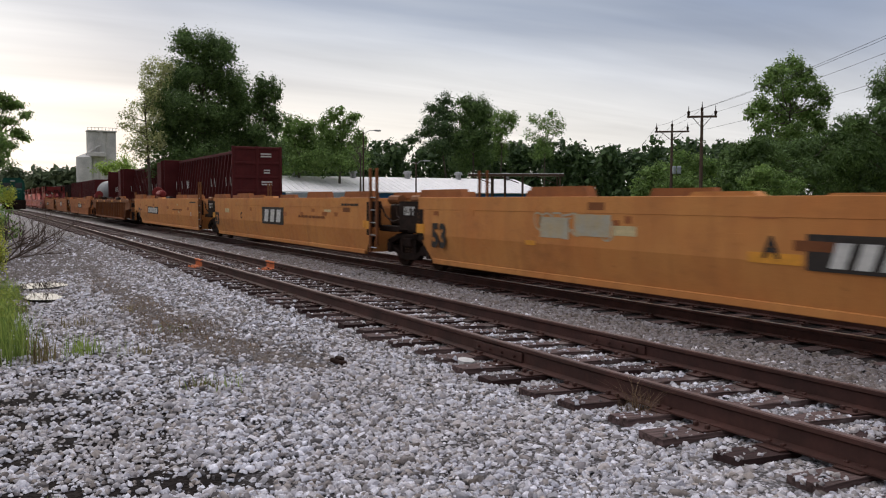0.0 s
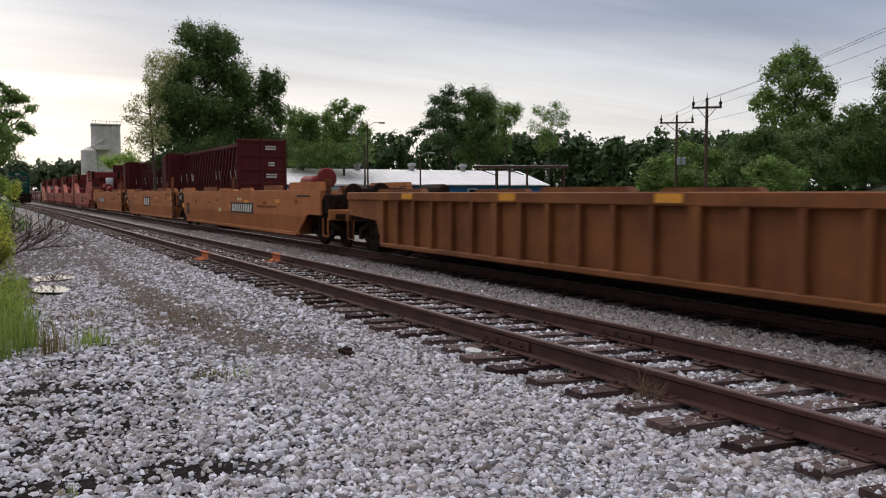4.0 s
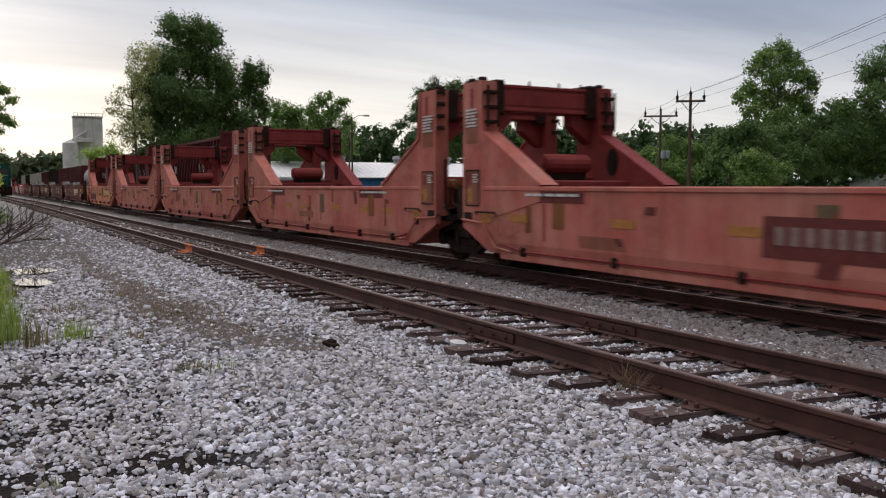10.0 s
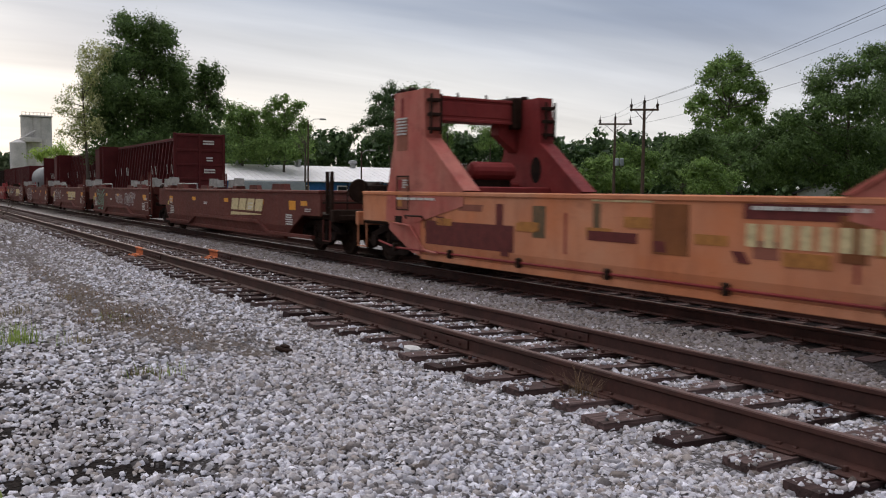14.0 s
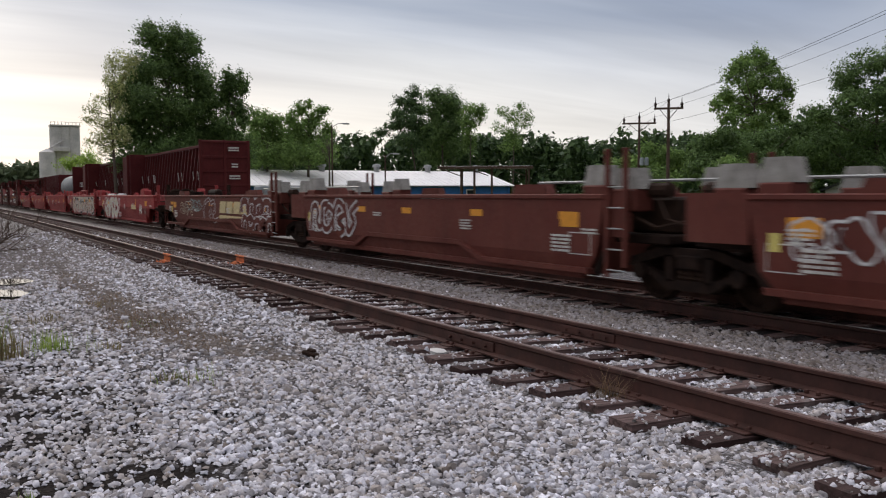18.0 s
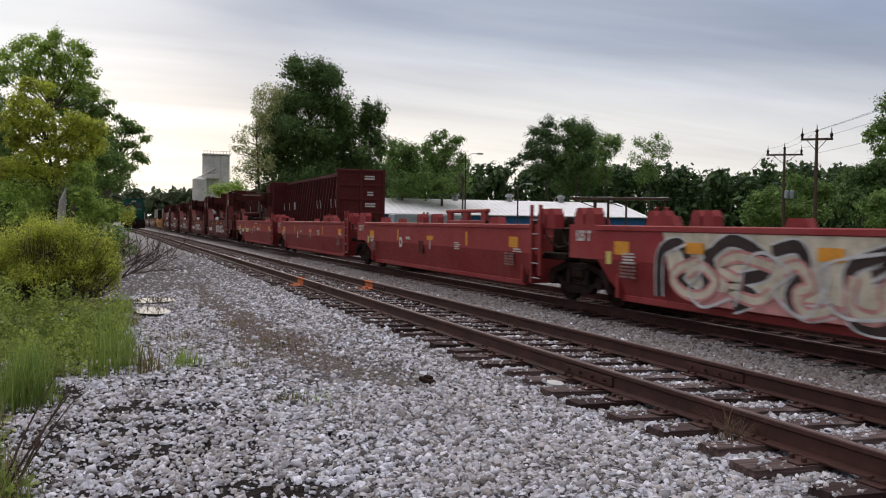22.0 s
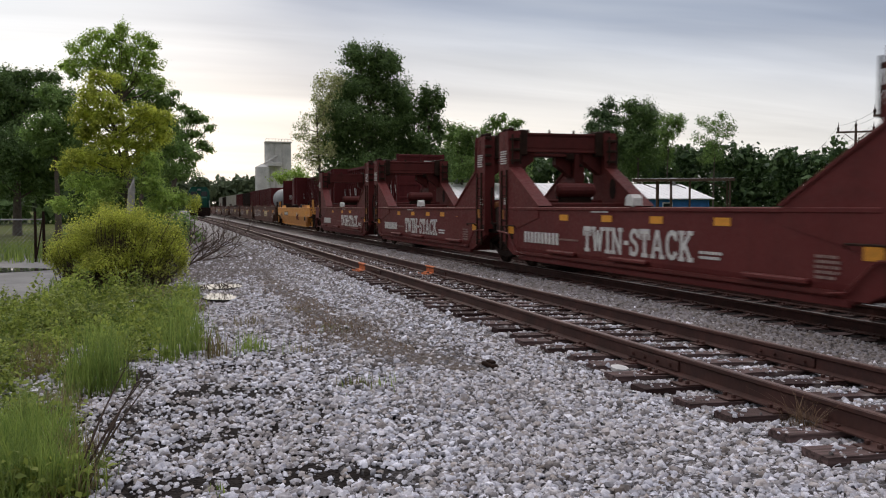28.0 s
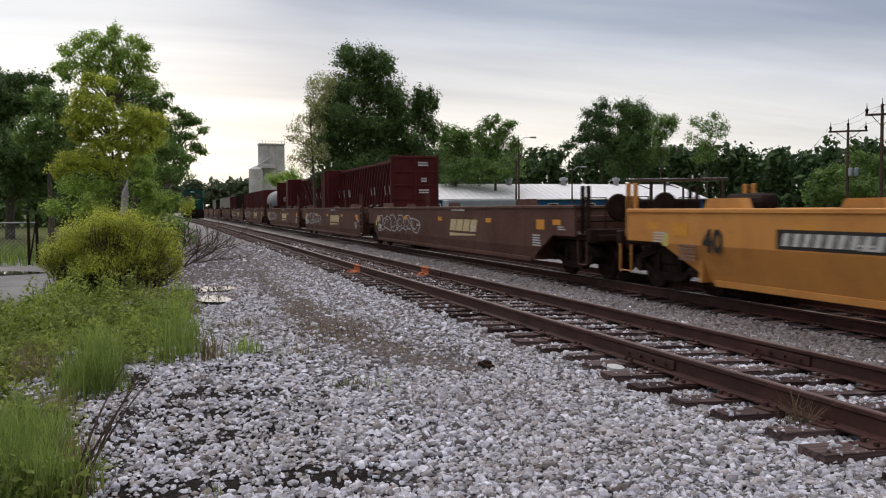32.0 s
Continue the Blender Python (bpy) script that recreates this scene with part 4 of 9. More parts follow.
def graffiti(unit, y0, y1, z0, z1, fill, line, seed, glyphs, x=-1.5, stroke=0.05, filled=True):
    """Sprayed bubble shapes in a row, each with an outline and inner strokes."""
    rng = random.Random(seed)
    gf, gl = Geo(), Geo()
    step = (y1 - y0) / glyphs
    for k in range(glyphs):
        cy, cz = y0 + (k + 0.5) * step, (z0 + z1) / 2 + rng.uniform(-0.05, 0.05)
        ry, rz = step * rng.uniform(0.50, 0.62), (z1 - z0) / 2 * rng.uniform(0.8, 1.0)
        ph = [rng.uniform(0, 6.28) for _ in range(3)]
        ring = []
        for i in range(28):
            a = 2 * math.pi * i / 28
            r = 1 + 0.17 * math.sin(2 * a + ph[0]) + 0.14 * math.sin(3 * a + ph[1]) + 0.08 * math.sin(5 * a + ph[2])
            z = min(z1, max(z0, cz + rz * r * math.sin(a)))
            ring.append((cy + ry * r * math.cos(a) + 0.25 * (z - cz), z))
        if filled:
            pr = 0.0125 + 0.0006 * (k % 3)
            gf.add([(x - pr, p[0], p[1]) for p in ring] + [(x - pr, cy, cz)], [(i, (i + 1) % 28, 28) for i in range(28)])
        ribbon(gl, ring + ring[:2], stroke, x, 0.0075 + 0.0005 * (k % 3))
        for _ in range(2):
            a0 = rng.uniform(0, 6.28)
            arc = [(cy + 0.45 * ry * math.cos(a0 + 0.35 * i) + 0.12 * i * ry * 0.3, cz + 0.5 * rz * math.sin(a0 + 0.35 * i)) for i in range(9)]
            ribbon(gl, arc, stroke * 0.8, x, 0.0095)
    if filled:
        part("graffiti_fill", gf, fill, unit, "sprayed lettering, not readable", kind="stuff")
    part("graffiti_outline", gl, line, unit, kind="stuff")


# strokes of slab-serifed capitals: width, boxes (x0, x1, z0, z1), thick lines through (x, z)
SLAB = {"T": (0.80, [(0, 0.80, 0.83, 1), (0.29, 0.51, 0, 1), (0.15, 0.65, 0, 0.14), (0, 0.14, 0.62, 0.9), (0.66, 0.80, 0.62, 0.9)], []),
        "I": (0.52, [(0.15, 0.37, 0, 1), (0, 0.52, 0, 0.14), (0, 0.52, 0.86, 1)], []),
        "N": (1.02, [(0.10, 0.27, 0, 1), (0.74, 0.91, 0, 1), (0, 0.32, 0.86, 1), (0, 0.38, 0, 0.14), (0.62, 1.02, 0.86, 1)], [[(0.20, 0.96), (0.82, 0.04)]]),
        "W": (1.22, [(0, 0.38, 0.86, 1), (0.84, 1.22, 0.86, 1)], [[(0.18, 0.96), (0.40, 0.06)], [(0.40, 0.06), (0.61, 0.86)], [(0.61, 0.86), (0.82, 0.06)], [(0.82, 0.06), (1.04, 0.96)]]),
        "-": (0.46, [(0.04, 0.42, 0.38, 0.54)], []),
        "S": (0.76, [(0.62, 0.74, 0.66, 0.98), (0.02, 0.14, 0.02, 0.34)], [[(0.66, 0.76), (0.52, 0.90), (0.30, 0.91), (0.14, 0.78), (0.16, 0.62), (0.38, 0.52), (0.60, 0.40), (0.64, 0.22), (0.50, 0.09), (0.26, 0.09), (0.10, 0.24)]]),
        "A": (1.06, [(0.24, 0.82, 0.26, 0.40), (0, 0.36, 0, 0.14), (0.70, 1.06, 0, 0.14)], [[(0.18, 0.06), (0.50, 0.98)], [(0.56, 0.98), (0.88, 0.06)]]),
        "C": (0.86, [(0.70, 0.82, 0.64, 0.98)], [[(0.76, 0.72), (0.62, 0.89), (0.40, 0.91), (0.20, 0.76), (0.13, 0.50), (0.20, 0.24), (0.40, 0.09), (0.62, 0.11), (0.80, 0.28)]]),
        "K": (1.00, [(0.10, 0.30, 0, 1), (0, 0.40, 0, 0.14), (0, 0.40, 0.86, 1), (0.58, 0.98, 0.86, 1), (0.62, 1.00, 0, 0.14)], [[(0.30, 0.40), (0.78, 0.94)], [(0.44, 0.56), (0.84, 0.06)]])}


def slab_lettering(unit, words, y, z, width, height, material, x=-1.5):
    """Condensed slab-serifed capitals stencilled on the side."""
    total = sum(SLAB[c][0] for c in words) + 0.09 * (len(words) - 1)
    k = width / total
    g, pen = Geo(), y + width / 2
    for n, c in enumerate(words):
        w, boxes, lines = SLAB[c]
        for i, (a, b, z0, z1) in enumerate(boxes):
            g.prism([(pen - b * k, z + (z0 - 0.5) * height), (pen - a * k, z + (z0 - 0.5) * height), (pen - a * k, z + (z1 - 0.5) * height), (pen - b * k, z + (z1 - 0.5) * height)], x - 0.010 - 0.0004 * i, x, "x")
        for i, line in enumerate(lines):
            ribbon(g, [(pen - p * k, z + (q - 0.5) * height) for p, q in (smooth(line, 3) if len(line) > 2 else line)], 0.20 * k, x, 0.0125 + 0.0004 * i)
        pen -= (w + 0.09) * k
    part("lettering", g, material, unit, "white slab-serifed lettering")


# looping strokes, none of them a letter
GLYPHS = [[[(0, .95), (.1, .3), (.4, .05), (.7, .35), (.45, .7), (.9, 1)]], [[(.9, .9), (.3, 1), (0, .7), (.45, .45), (.2, .15), (.7, -.02), (1.05, .3)]],
          [[(.5, 1), (.05, .8), (0, .4), (.3, .02), (.8, .1), (1, .55), (.7, .85), (.35, .6)]], [[(0, 0), (.05, .75), (.4, 1), (.65, .7), (.55, .3), (.85, .05), (1.1, .5), (1, .95)]],
          [[(-.05, .1), (.1, .95), (.45, .6), (.3, .2), (.75, 0)], [(.5, .95), (.8, .7), (1.05, 1)]], [[(.1, .05), (-.05, .55), (.3, 1), (.85, .9), (.95, .6), (.4, .42), (.95, .2), (.6, 0)]],
          [[(0, .9), (.4, 1), (.6, .6), (.3, .3), (.6, 0), (1, .15)]], [[(.05, 0), (.05, .7), (.25, 1), (.7, 1), (.9, .7), (.9, 0)]]]


def smooth(pts, n=5):
    """Catmull-Rom through the given points."""
    out = []
    for i in range(len(pts) - 1):
        p0, p1, p2, p3 = pts[max(0, i - 1)], pts[i], pts[i + 1], pts[min(len(pts) - 1, i + 2)]
        for k in range(n):
            t = k / n
            out.append(tuple(0.5 * (2 * b + (c - a) * t + (2 * a - 5 * b + 4 * c - d) * t * t + (3 * b - a - 3 * c + d) * t ** 3) for a, b, c, d in zip(p0, p1, p2, p3)))
    return out + [pts[-1]]


def throw_up(unit, y0, y1, z0, z1, core, edge, order, w=0.2, rim=0.07, x=-1.5, lean=0.1, halo=None):
    """Fat sprayed strokes in the manner of letters that nobody can read: a rim in one colour, a body in another."""
    step = (y1 - y0) / len(order)
    gs = {"halo": Geo(), "edge": Geo(), "core": Geo()}
    rng = random.Random(int(y0 * 31 + z0 * 17))
    for k, q in enumerate(order):
        h = (z1 - z0 - w) * rng.uniform(0.86, 1.0)
        zb = z0 + w / 2 + rng.uniform(0, 0.05)
        yl = y1 - k * step - step * 0.12
        for j, path in enumerate(GLYPHS[q]):
            pts = smooth([(yl - (u + rng.uniform(-0.10, 0.10)) * step * 0.92 - v * lean, zb + (v + rng.uniform(-0.08, 0.08)) * h) for u, v in path])
            up = 0.0004 * (k % 3) + 0.0002 * j
            if halo:
                ribbon(gs["halo"], pts, w + 2 * rim + 0.12, x, 0.0125 + up)
            ribbon(gs["edge"], pts, w + 2 * rim, x, 0.0145 + up)
            ribbon(gs["core"], pts, w, x, 0.0165 + up)
    for key, m in (("halo", halo), ("edge", edge), ("core", core)):
        if m:
            part("graffiti_" + {"halo": "shadow", "edge": "outline", "core": "fill"}[key], gs[key], m, unit, "sprayed lettering, not readable" if key == "core" else "", kind="stuff")


def brake_gear(unit, y, d, material):
    """Handbrake, air reservoir, pipes and grab irons on an end platform; d is +1 where the coupler lies at smaller y."""
    g = Geo().lathe([(0, 0.02), (0, 0.27), (0.035, 0.29), (0.06, 0.27), (0.06, 0.24), (0.03, 0.22), (0.03, 0.02)], 16, "y", (-0.55, y + d * 0.15, 1.55))
    part("brake_wheel", g, M_IRON, unit)
    g = Geo().lathe([(-0.62, 0.03), (-0.6, 0.13), (-0.52, 0.17), (0.52, 0.17), (0.6, 0.13), (0.62, 0.03)], 14, "y", (0.35, y + d * 1.5, 1.62))
    part("air_reservoir", g, M_BLACKCAR, unit)
    g = Geo().box(-0.35, 0.2, y + d * 0.1 - 0.12, y + d * 0.1 + 0.12, 1.1, 1.7, 0.03)
    part("brake_housing", g, M_BLACKCAR, unit)
    g = Geo()
    g.path([(-1.35, y + d * 0.1, 0.75), (-1.35, y + d * 0.1, 1.75), (-0.9, y + d * 0.1, 1.75), (-0.9, y + d * 0.1, 1.05)], 0.02)
    g.path([(0.9, y + d * 0.1, 1.05), (0.9, y + d * 0.1, 1.75), (1.35, y + d * 0.1, 1.75), (1.35, y + d * 0.1, 0.75)], 0.02)
    g.path([(-1.3, y + d * 0.7, 1.25), (1.3, y + d * 0.7, 1.25)], 0.025)
    part("handrail", g, material, unit)


def coupler(unit, y, d):
    g = Geo().box(-0.14, 0.14, min(y, y + d * 1.2), max(y, y + d * 1.2), 0.68, 0.92, 0.03)
    g.box(-0.2, 0.2, y - 0.18 if d > 0 else y - 0.22, y + 0.22 if d > 0 else y + 0.18, 0.66, 0.97, 0.05)
    part("coupler", g, M_IRON, unit)
    g = Geo()
    pts = [(-0.45, y + d * (1.0 - 0.12 * k), 0.75 - 0.42 * math.sin(math.pi * k / 9) * 1.0) for k in range(10)]
    g.path(pts, 0.03)
    part("air_hose", g, M_BLACKCAR, unit)


def end_platform(unit, y, d, material, is_end, plate_words="", sooty=True):
    """What stands between the joint line and the well; d is +1 at the unit's lead end, -1 at its tail."""
    lim = 3.4 if is_end else 1.35
    a, b = sorted((y + d * (0.55 if is_end else 0.25), y + d * lim))
    g = Geo().box(-1.25, 1.25, a, b, 0.84, 0.98, 0.02)
    part("end_deck", g, M_IRON if is_end else M_BLACKCAR, unit)
    if is_end:
        g = Geo().box(-1.42, 1.42, min(y + d * 0.6, y + d * 0.75), max(y + d * 0.6, y + d * 0.75), 0.80, 1.10, 0.02)
        part("end_sill", g, material if sooty else M_IRON, unit)
        coupler(unit, y, d)
        brake_gear(unit, y + d * 0.8, d, M_IRON)
        for s in (-1, 1):
            g = Geo().path([(s * 1.42, y + d * 0.75, 0.85), (s * 1.42, y + d * 0.75, 0.35), (s * 1.42, y + d * 1.15, 0.35), (s * 1.42, y + d * 1.15, 0.85)], 0.022)
            part("stirrup_step", g, material, unit)
    else:
        # blackened end panel flush with the side, its yellow reflector, the box and drawbar behind
        p = [(y + d * 0.30, 0.93), (y + d * 1.31, 0.93), (y + d * 1.31, 1.56), (y + d * 0.30, 1.56)] if d < 0 else [(y + d * 0.85, 0.93), (y + d * 1.31, 0.93), (y + d * 1.31, 1.56), (y + d * 0.85, 1.56)]
        part("end_plate", Geo().prism(p, -1.49, -1.42, "x"), M_BLACKCAR if sooty else material, unit)
        p = [(y + d * 1.32, 0.71), (y + d * 1.42, 0.705), (y + d * 1.66, 0.33), (y + d * 1.52, 0.33)]
        part("end_gusset", Geo().prism(p, -1.43, -1.36, "x"), M_BLACKCAR, unit)
        if sooty:
            mark(unit, "soot_panel", y + d * 1.42, 1.14, 0.22, 0.80, M_BLACKCAR)
            mark(unit, "reflector", y + d * 1.40, 0.98, 0.34, 0.20, M_OCHREDULL if material is M_SALMON else M_OCHREMARK, proud=0.016)
        a, b = sorted((y + d * 0.35, y + d * 1.28))
        part("end_box", Geo().box(-1.0, 1.0, a, b, 0.98, 1.50, 0.04), M_IRON, unit)
        part("drawbar", Geo().box(-0.2, 0.2, min(y, y + d * 1.4), max(y, y + d * 1.4), 0.62, 0.86, 0.03), M_BLACKCAR, unit)
        part("brake_cylinder", Geo().lathe([(-0.3, 0.02), (-0.28, 0.11), (0.28, 0.11), (0.3, 0.02)], 10, "y", (-1.12, y + d * 0.62, 1.60)), M_RIBBED if sooty else M_IRON, unit)
        g = Geo().path([(-1.28, y + d * 1.2, 1.5), (-1.33, y + d * 0.8, 1.22), (-1.33, y + d * 0.4, 1.08), (-1.28, y - d * 0.25, 1.2), (-1.2, y - d * 0.5, 1.5)], 0.022)
        part("air_hose", g, M_IRON, unit)
        if plate_words and d < 0:
            lettering(unit, plate_words, y + d * 0.82, 1.34, 0.25, M_WHITE, -1.49, 0.85)


def well_body(unit, L, lead_end, tail_end, material, top=1.65, kink=0.80, bottom=0.30, tuck=0.10, chord=0.10, chord_mat=None, lip=0.03):
    """Sides, top chords, floor and end bulkheads of a smooth well. lead_end, tail_end: True where there is a coupler."""
    def cut(z, is_end):
        if not is_end:
            return 1.30 if z > 0.7 else 1.42 + (0.7 - z) * 0.9
        return 1.15 if z >= 0.93 else 2.25 + (0.93 - z) * 2.0
    zs = [bottom, 0.55, kink - 0.001] + ([0.929, 0.931] if (lead_end or tail_end) else []) + [top - chord]
    lev = []
    for z in sorted(zs):
        x = -1.5 + (tuck * (kink - z) / (kink - bottom) if z < kink else 0)
        lev.append((z, x, cut(z, lead_end), L - cut(z, tail_end)))
    for f in (lambda v: v, mirror):
        part("side_sheet", shell(f(lev), 0.06), material, unit)
    a, b = cut(top, lead_end), L - cut(top, tail_end)
    for s in (-1, 1):
        g = Geo().box(min(s * (1.5 + lip), s * 1.36), max(s * (1.5 + lip), s * 1.36), a, b, top - chord, top, min(0.015, lip))
        part("top_chord", g, chord_mat or material, unit)
        g = Geo().box(min(s * (1.5 - tuck + 0.035), s * (1.5 - tuck - 0.06)), max(s * (1.5 - tuck + 0.035), s * (1.5 - tuck - 0.06)), cut(bottom, lead_end) + 0.05, L - cut(bottom, tail_end) - 0.05, bottom - 0.05, bottom + 0.06, 0.01)
        part("bottom_sill", g, material, unit)
    y = cut(bottom, lead_end) + 0.4
    while y < L - cut(bottom, tail_end) - 0.4:
        part("floor_beam", BEAM_MESH, None, unit).matrix_basis = pose(0, y, bottom)
        y += 1.9
    for y, d, e in ((0, 1, lead_end), (L, -1, tail_end)):
        yy = y + d * (cut(0.5, e) + 0.25)
        part("well_bulkhead", Geo().box(-1.42, 1.42, yy - 0.05, yy + 0.05, bottom, top - 0.25, 0.01), material, unit)
    return a, b


def hatch_boxes(unit, a, b, top, material, at, w=1.6, h=0.13):
    """Raised container guides along the top chords."""
    for y in at:
        for s in (-1, 1):
            x0, x1 = sorted((s * 1.46, s * 1.28))
            g = Geo().prism([(y - w / 2, top - 0.01), (y + w / 2, top - 0.01), (y + w / 2 - 0.1, top + h), (y - w / 2 + 0.1, top + h)], x0, x1, "x")
            part("container_guide", g, material, unit)


def posts(unit, y, material, h=2.35, gap=0.26):
    for s in (-1, 1):
        for d in (-gap / 2, gap / 2):
            x0, x1 = sorted((s * 1.36, s * 1.28))
            part("end_post", Geo().box(x0, x1, y + d - 0.035, y + d + 0.035, 0.98, h, 0.01), material, unit)
    for z in (1.15, 1.45, 1.75):
        part("rung", Geo().tube((-1.32, y - gap / 2, z), (-1.32, y + gap / 2, z), 0.016, n=6), material, unit)


def step_ladder(unit, y, top=2.35, material=None):
    """Two tall rusty uprights with rungs outside the end panel, and one pair on the far side."""
    for s in (-1, 1):
        x0, x1 = sorted((s * 1.56, s * 1.50))
        for d in (-0.19, 0.19):
            part("end_post", Geo().box(x0, x1, y + d - 0.04, y + d + 0.04, 0.34 if d > 0 else 0.5, top, 0.01), material or M_RIBBED, unit)
        for k in range(5):
            z = 0.45 + 0.30 * k
            part("rung", Geo().tube((s * 1.54, y - 0.2, z), (s * 1.54, y + 0.2, z), 0.013, n=6), M_LAMPGREY, unit)


HOOK_MESH = Geo().box(-0.09, 0.09, -0.04, 0.04, -0.04, 0.04, 0.015).mesh("hook_lug", M_IRON)


def gantry(unit, y, d, material, top=1.55, is_end=False, dark=None):
    """A tall container bulkhead over a unit's end: two gusseted posts and cross beams. d is +1 at the lead end."""
    # far posts and inner beams take a darker tone than the near posts
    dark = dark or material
    y0 = y + d * (2.55 if is_end else 0.55)
    W = 1.15 if is_end else 0.62
    H = 3.50
    for s in (-1, 1):
        xa, xb = sorted((s * 1.515, s * 1.22))
        p = [(y0 - d * (0.35 if is_end else 0), 0.95), (y0 - d * (0.3 if is_end else 0), 1.5), (y0, 2.55), (y0, H), (y0 + d * W, H), (y0 + d * (W + 0.08), 2.55), (y0 + d * 2.55, top + 0.02), (y0 + d * 2.55, top - 0.25), (y0 + d * 0.9, 0.95)]
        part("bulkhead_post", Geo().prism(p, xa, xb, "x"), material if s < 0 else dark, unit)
        # stiffening flange along the gusset
        xf0, xf1 = sorted((s * 1.545, s * 1.19))
        q = [(y0 + d * W, H), (y0 + d * (W + 0.06), H), (y0 + d * (W + 0.14), 2.57), (y0 + d * 2.62, top + 0.03), (y0 + d * 2.55, top + 0.01), (y0 + d * (W + 0.08), 2.53)]
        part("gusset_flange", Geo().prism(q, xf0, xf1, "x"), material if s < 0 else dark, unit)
        for k, yy in enumerate((y0 + d * 0.12, y0 + d * 0.48)):
            xg0, xg1 = sorted((s * 1.46, s * 1.30))
            part("stacking_lug", Geo().box(xg0, xg1, yy - 0.07, yy + 0.07, H, H + 0.09, 0.03), M_IRON, unit)
    ya, yb = sorted((y0 + d * 0.08, y0 + d * 0.55))
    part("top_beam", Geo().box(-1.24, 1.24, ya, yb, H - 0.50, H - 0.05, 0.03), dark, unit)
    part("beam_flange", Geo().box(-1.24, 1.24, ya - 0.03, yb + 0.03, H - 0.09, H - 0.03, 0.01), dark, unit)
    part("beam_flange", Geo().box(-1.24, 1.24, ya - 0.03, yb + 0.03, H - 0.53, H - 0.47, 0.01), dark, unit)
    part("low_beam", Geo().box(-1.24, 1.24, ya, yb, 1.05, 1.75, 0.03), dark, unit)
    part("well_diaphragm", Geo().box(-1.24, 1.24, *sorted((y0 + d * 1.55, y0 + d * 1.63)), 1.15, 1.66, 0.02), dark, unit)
    # heavy dark guide cage on the inner face of each post, with hooked lugs
    for s in (-1, 1):
        part("guide_cage", Geo().box(*sorted((s * 1.20, s * 0.98)), ya - 0.10, yb + 0.10, H - 0.62, H + 0.04, 0.03), M_IRON, unit)
        for q in range(4):
            part("hook_lug", HOOK_MESH, None, unit).matrix_basis = pose(s * 1.43, y0 - d * 0.06, H - 0.05 - 0.24 * q)
    for s in (-1, 1):
        x0, x1 = sorted((s * 1.2, s * 0.72))
        p = [(x0, H - 0.5), (x1, H - 0.5)] + ([(x1, H - 0.75), (x0, H - 1.1)] if s < 0 else [(x1, H - 1.1), (x0, H - 0.75)])
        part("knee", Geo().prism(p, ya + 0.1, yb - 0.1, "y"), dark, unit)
    if d < 0 or dark is M_TWIN_DEEP:
        # a black disc stands in for the dark inside an oval opening
        oval = [(y0 + d * 1.12 + 0.17 * math.cos(2 * math.pi * k / 16), 2.02 + 0.27 * math.sin(2 * math.pi * k / 16)) for k in range(16)]
        part("lightening_hole", Geo().prism(oval, 1.21, 1.23, "x"), M_BLACKCAR, unit, "black oval disc standing in for an opening in the post")
        if dark is M_TWIN_DEEP:
            part("number_board", Geo().box(-0.55, 0.75, *sorted((y0 - d * 0.0, y0 + d * 0.05)), H - 0.20, H - 0.08), M_FADED, unit)
    if material is M_SALMON:
        mark(unit, "stencil_panel", y0 + d * 0.33, 2.66, 0.46, 0.62, M_RUSTBOARD, -1.515, proud=0.002)
    small_print(unit, y0 + d * 0.33, 2.80, 0.40, 6, M_WHITE, x=-1.520, seed=int(abs(y0) * 7), pitch=0.06)
    # framed marking board low on the post: dark outline, two blocks of data and a reflector
    yc = y0 + d * 0.36
    for w, h, dy, dz in ((0.50, 0.025, 0, 0.33), (0.50, 0.025, 0, -0.33), (0.025, 0.66, -0.24, 0), (0.025, 0.66, 0.24, 0)):
        mark(unit, "board_edge", yc + dy, 1.52 + dz, w, h, M_IRON, -1.515)
    mark(unit, "marking_board", yc, 1.52, 0.48, 0.64, M_TWIN if dark is M_TWIN_DEEP else M_RUSTBOARD, -1.515, proud=0.002)
    mark(unit, "dark_panel", yc + 0.11, 1.68, 0.17, 0.20, dark, -1.515)
    small_print(unit, yc - 0.11, 1.68, 0.18, 4, M_WHITE, x=-1.515, seed=int(abs(y0) * 3), pitch=0.045)
    mark(unit, "reflector", yc + 0.11, 1.38, 0.18, 0.26, M_OCHREDULL, -1.515)
    mark(unit, "grease_smear", yc + 0.03, 3.20, 0.10, 0.36, dark, -1.515)
    # steps up the inner face of the post, cable clips on its top
    for s in (-1, 1):
        xa, xb = sorted((s * 1.50, s * 1.24))
        for k in range(3):
            z = H - 0.22 - 0.27 * k
            g = Geo().box(xa, xb, *sorted((y0 + d * (W + 0.02), y0 + d * (W + 0.24))), z - 0.03, z + 0.03, 0.008)
            part("post_step", g, M_IRON, unit)
        g = Geo()
        for q in (xa + 0.02, xb - 0.02):
            g.box(q - 0.02, q + 0.02, *sorted((y0 + d * (W + 0.20), y0 + d * (W + 0.25))), H - 0.86, H - 0.1, 0.008)
        part("step_guard", g, M_IRON, unit)
    g = Geo()
    for q in (-0.9, -0.3, 0.4, 0.95):
        g.path([(q, ya + 0.1, H - 0.05), (q + 0.03, ya + 0.15, H + 0.06), (q + 0.1, ya + 0.2, H - 0.05)], 0.02)
    part("cable_clip", g, M_IRON, unit, kind="stuff")
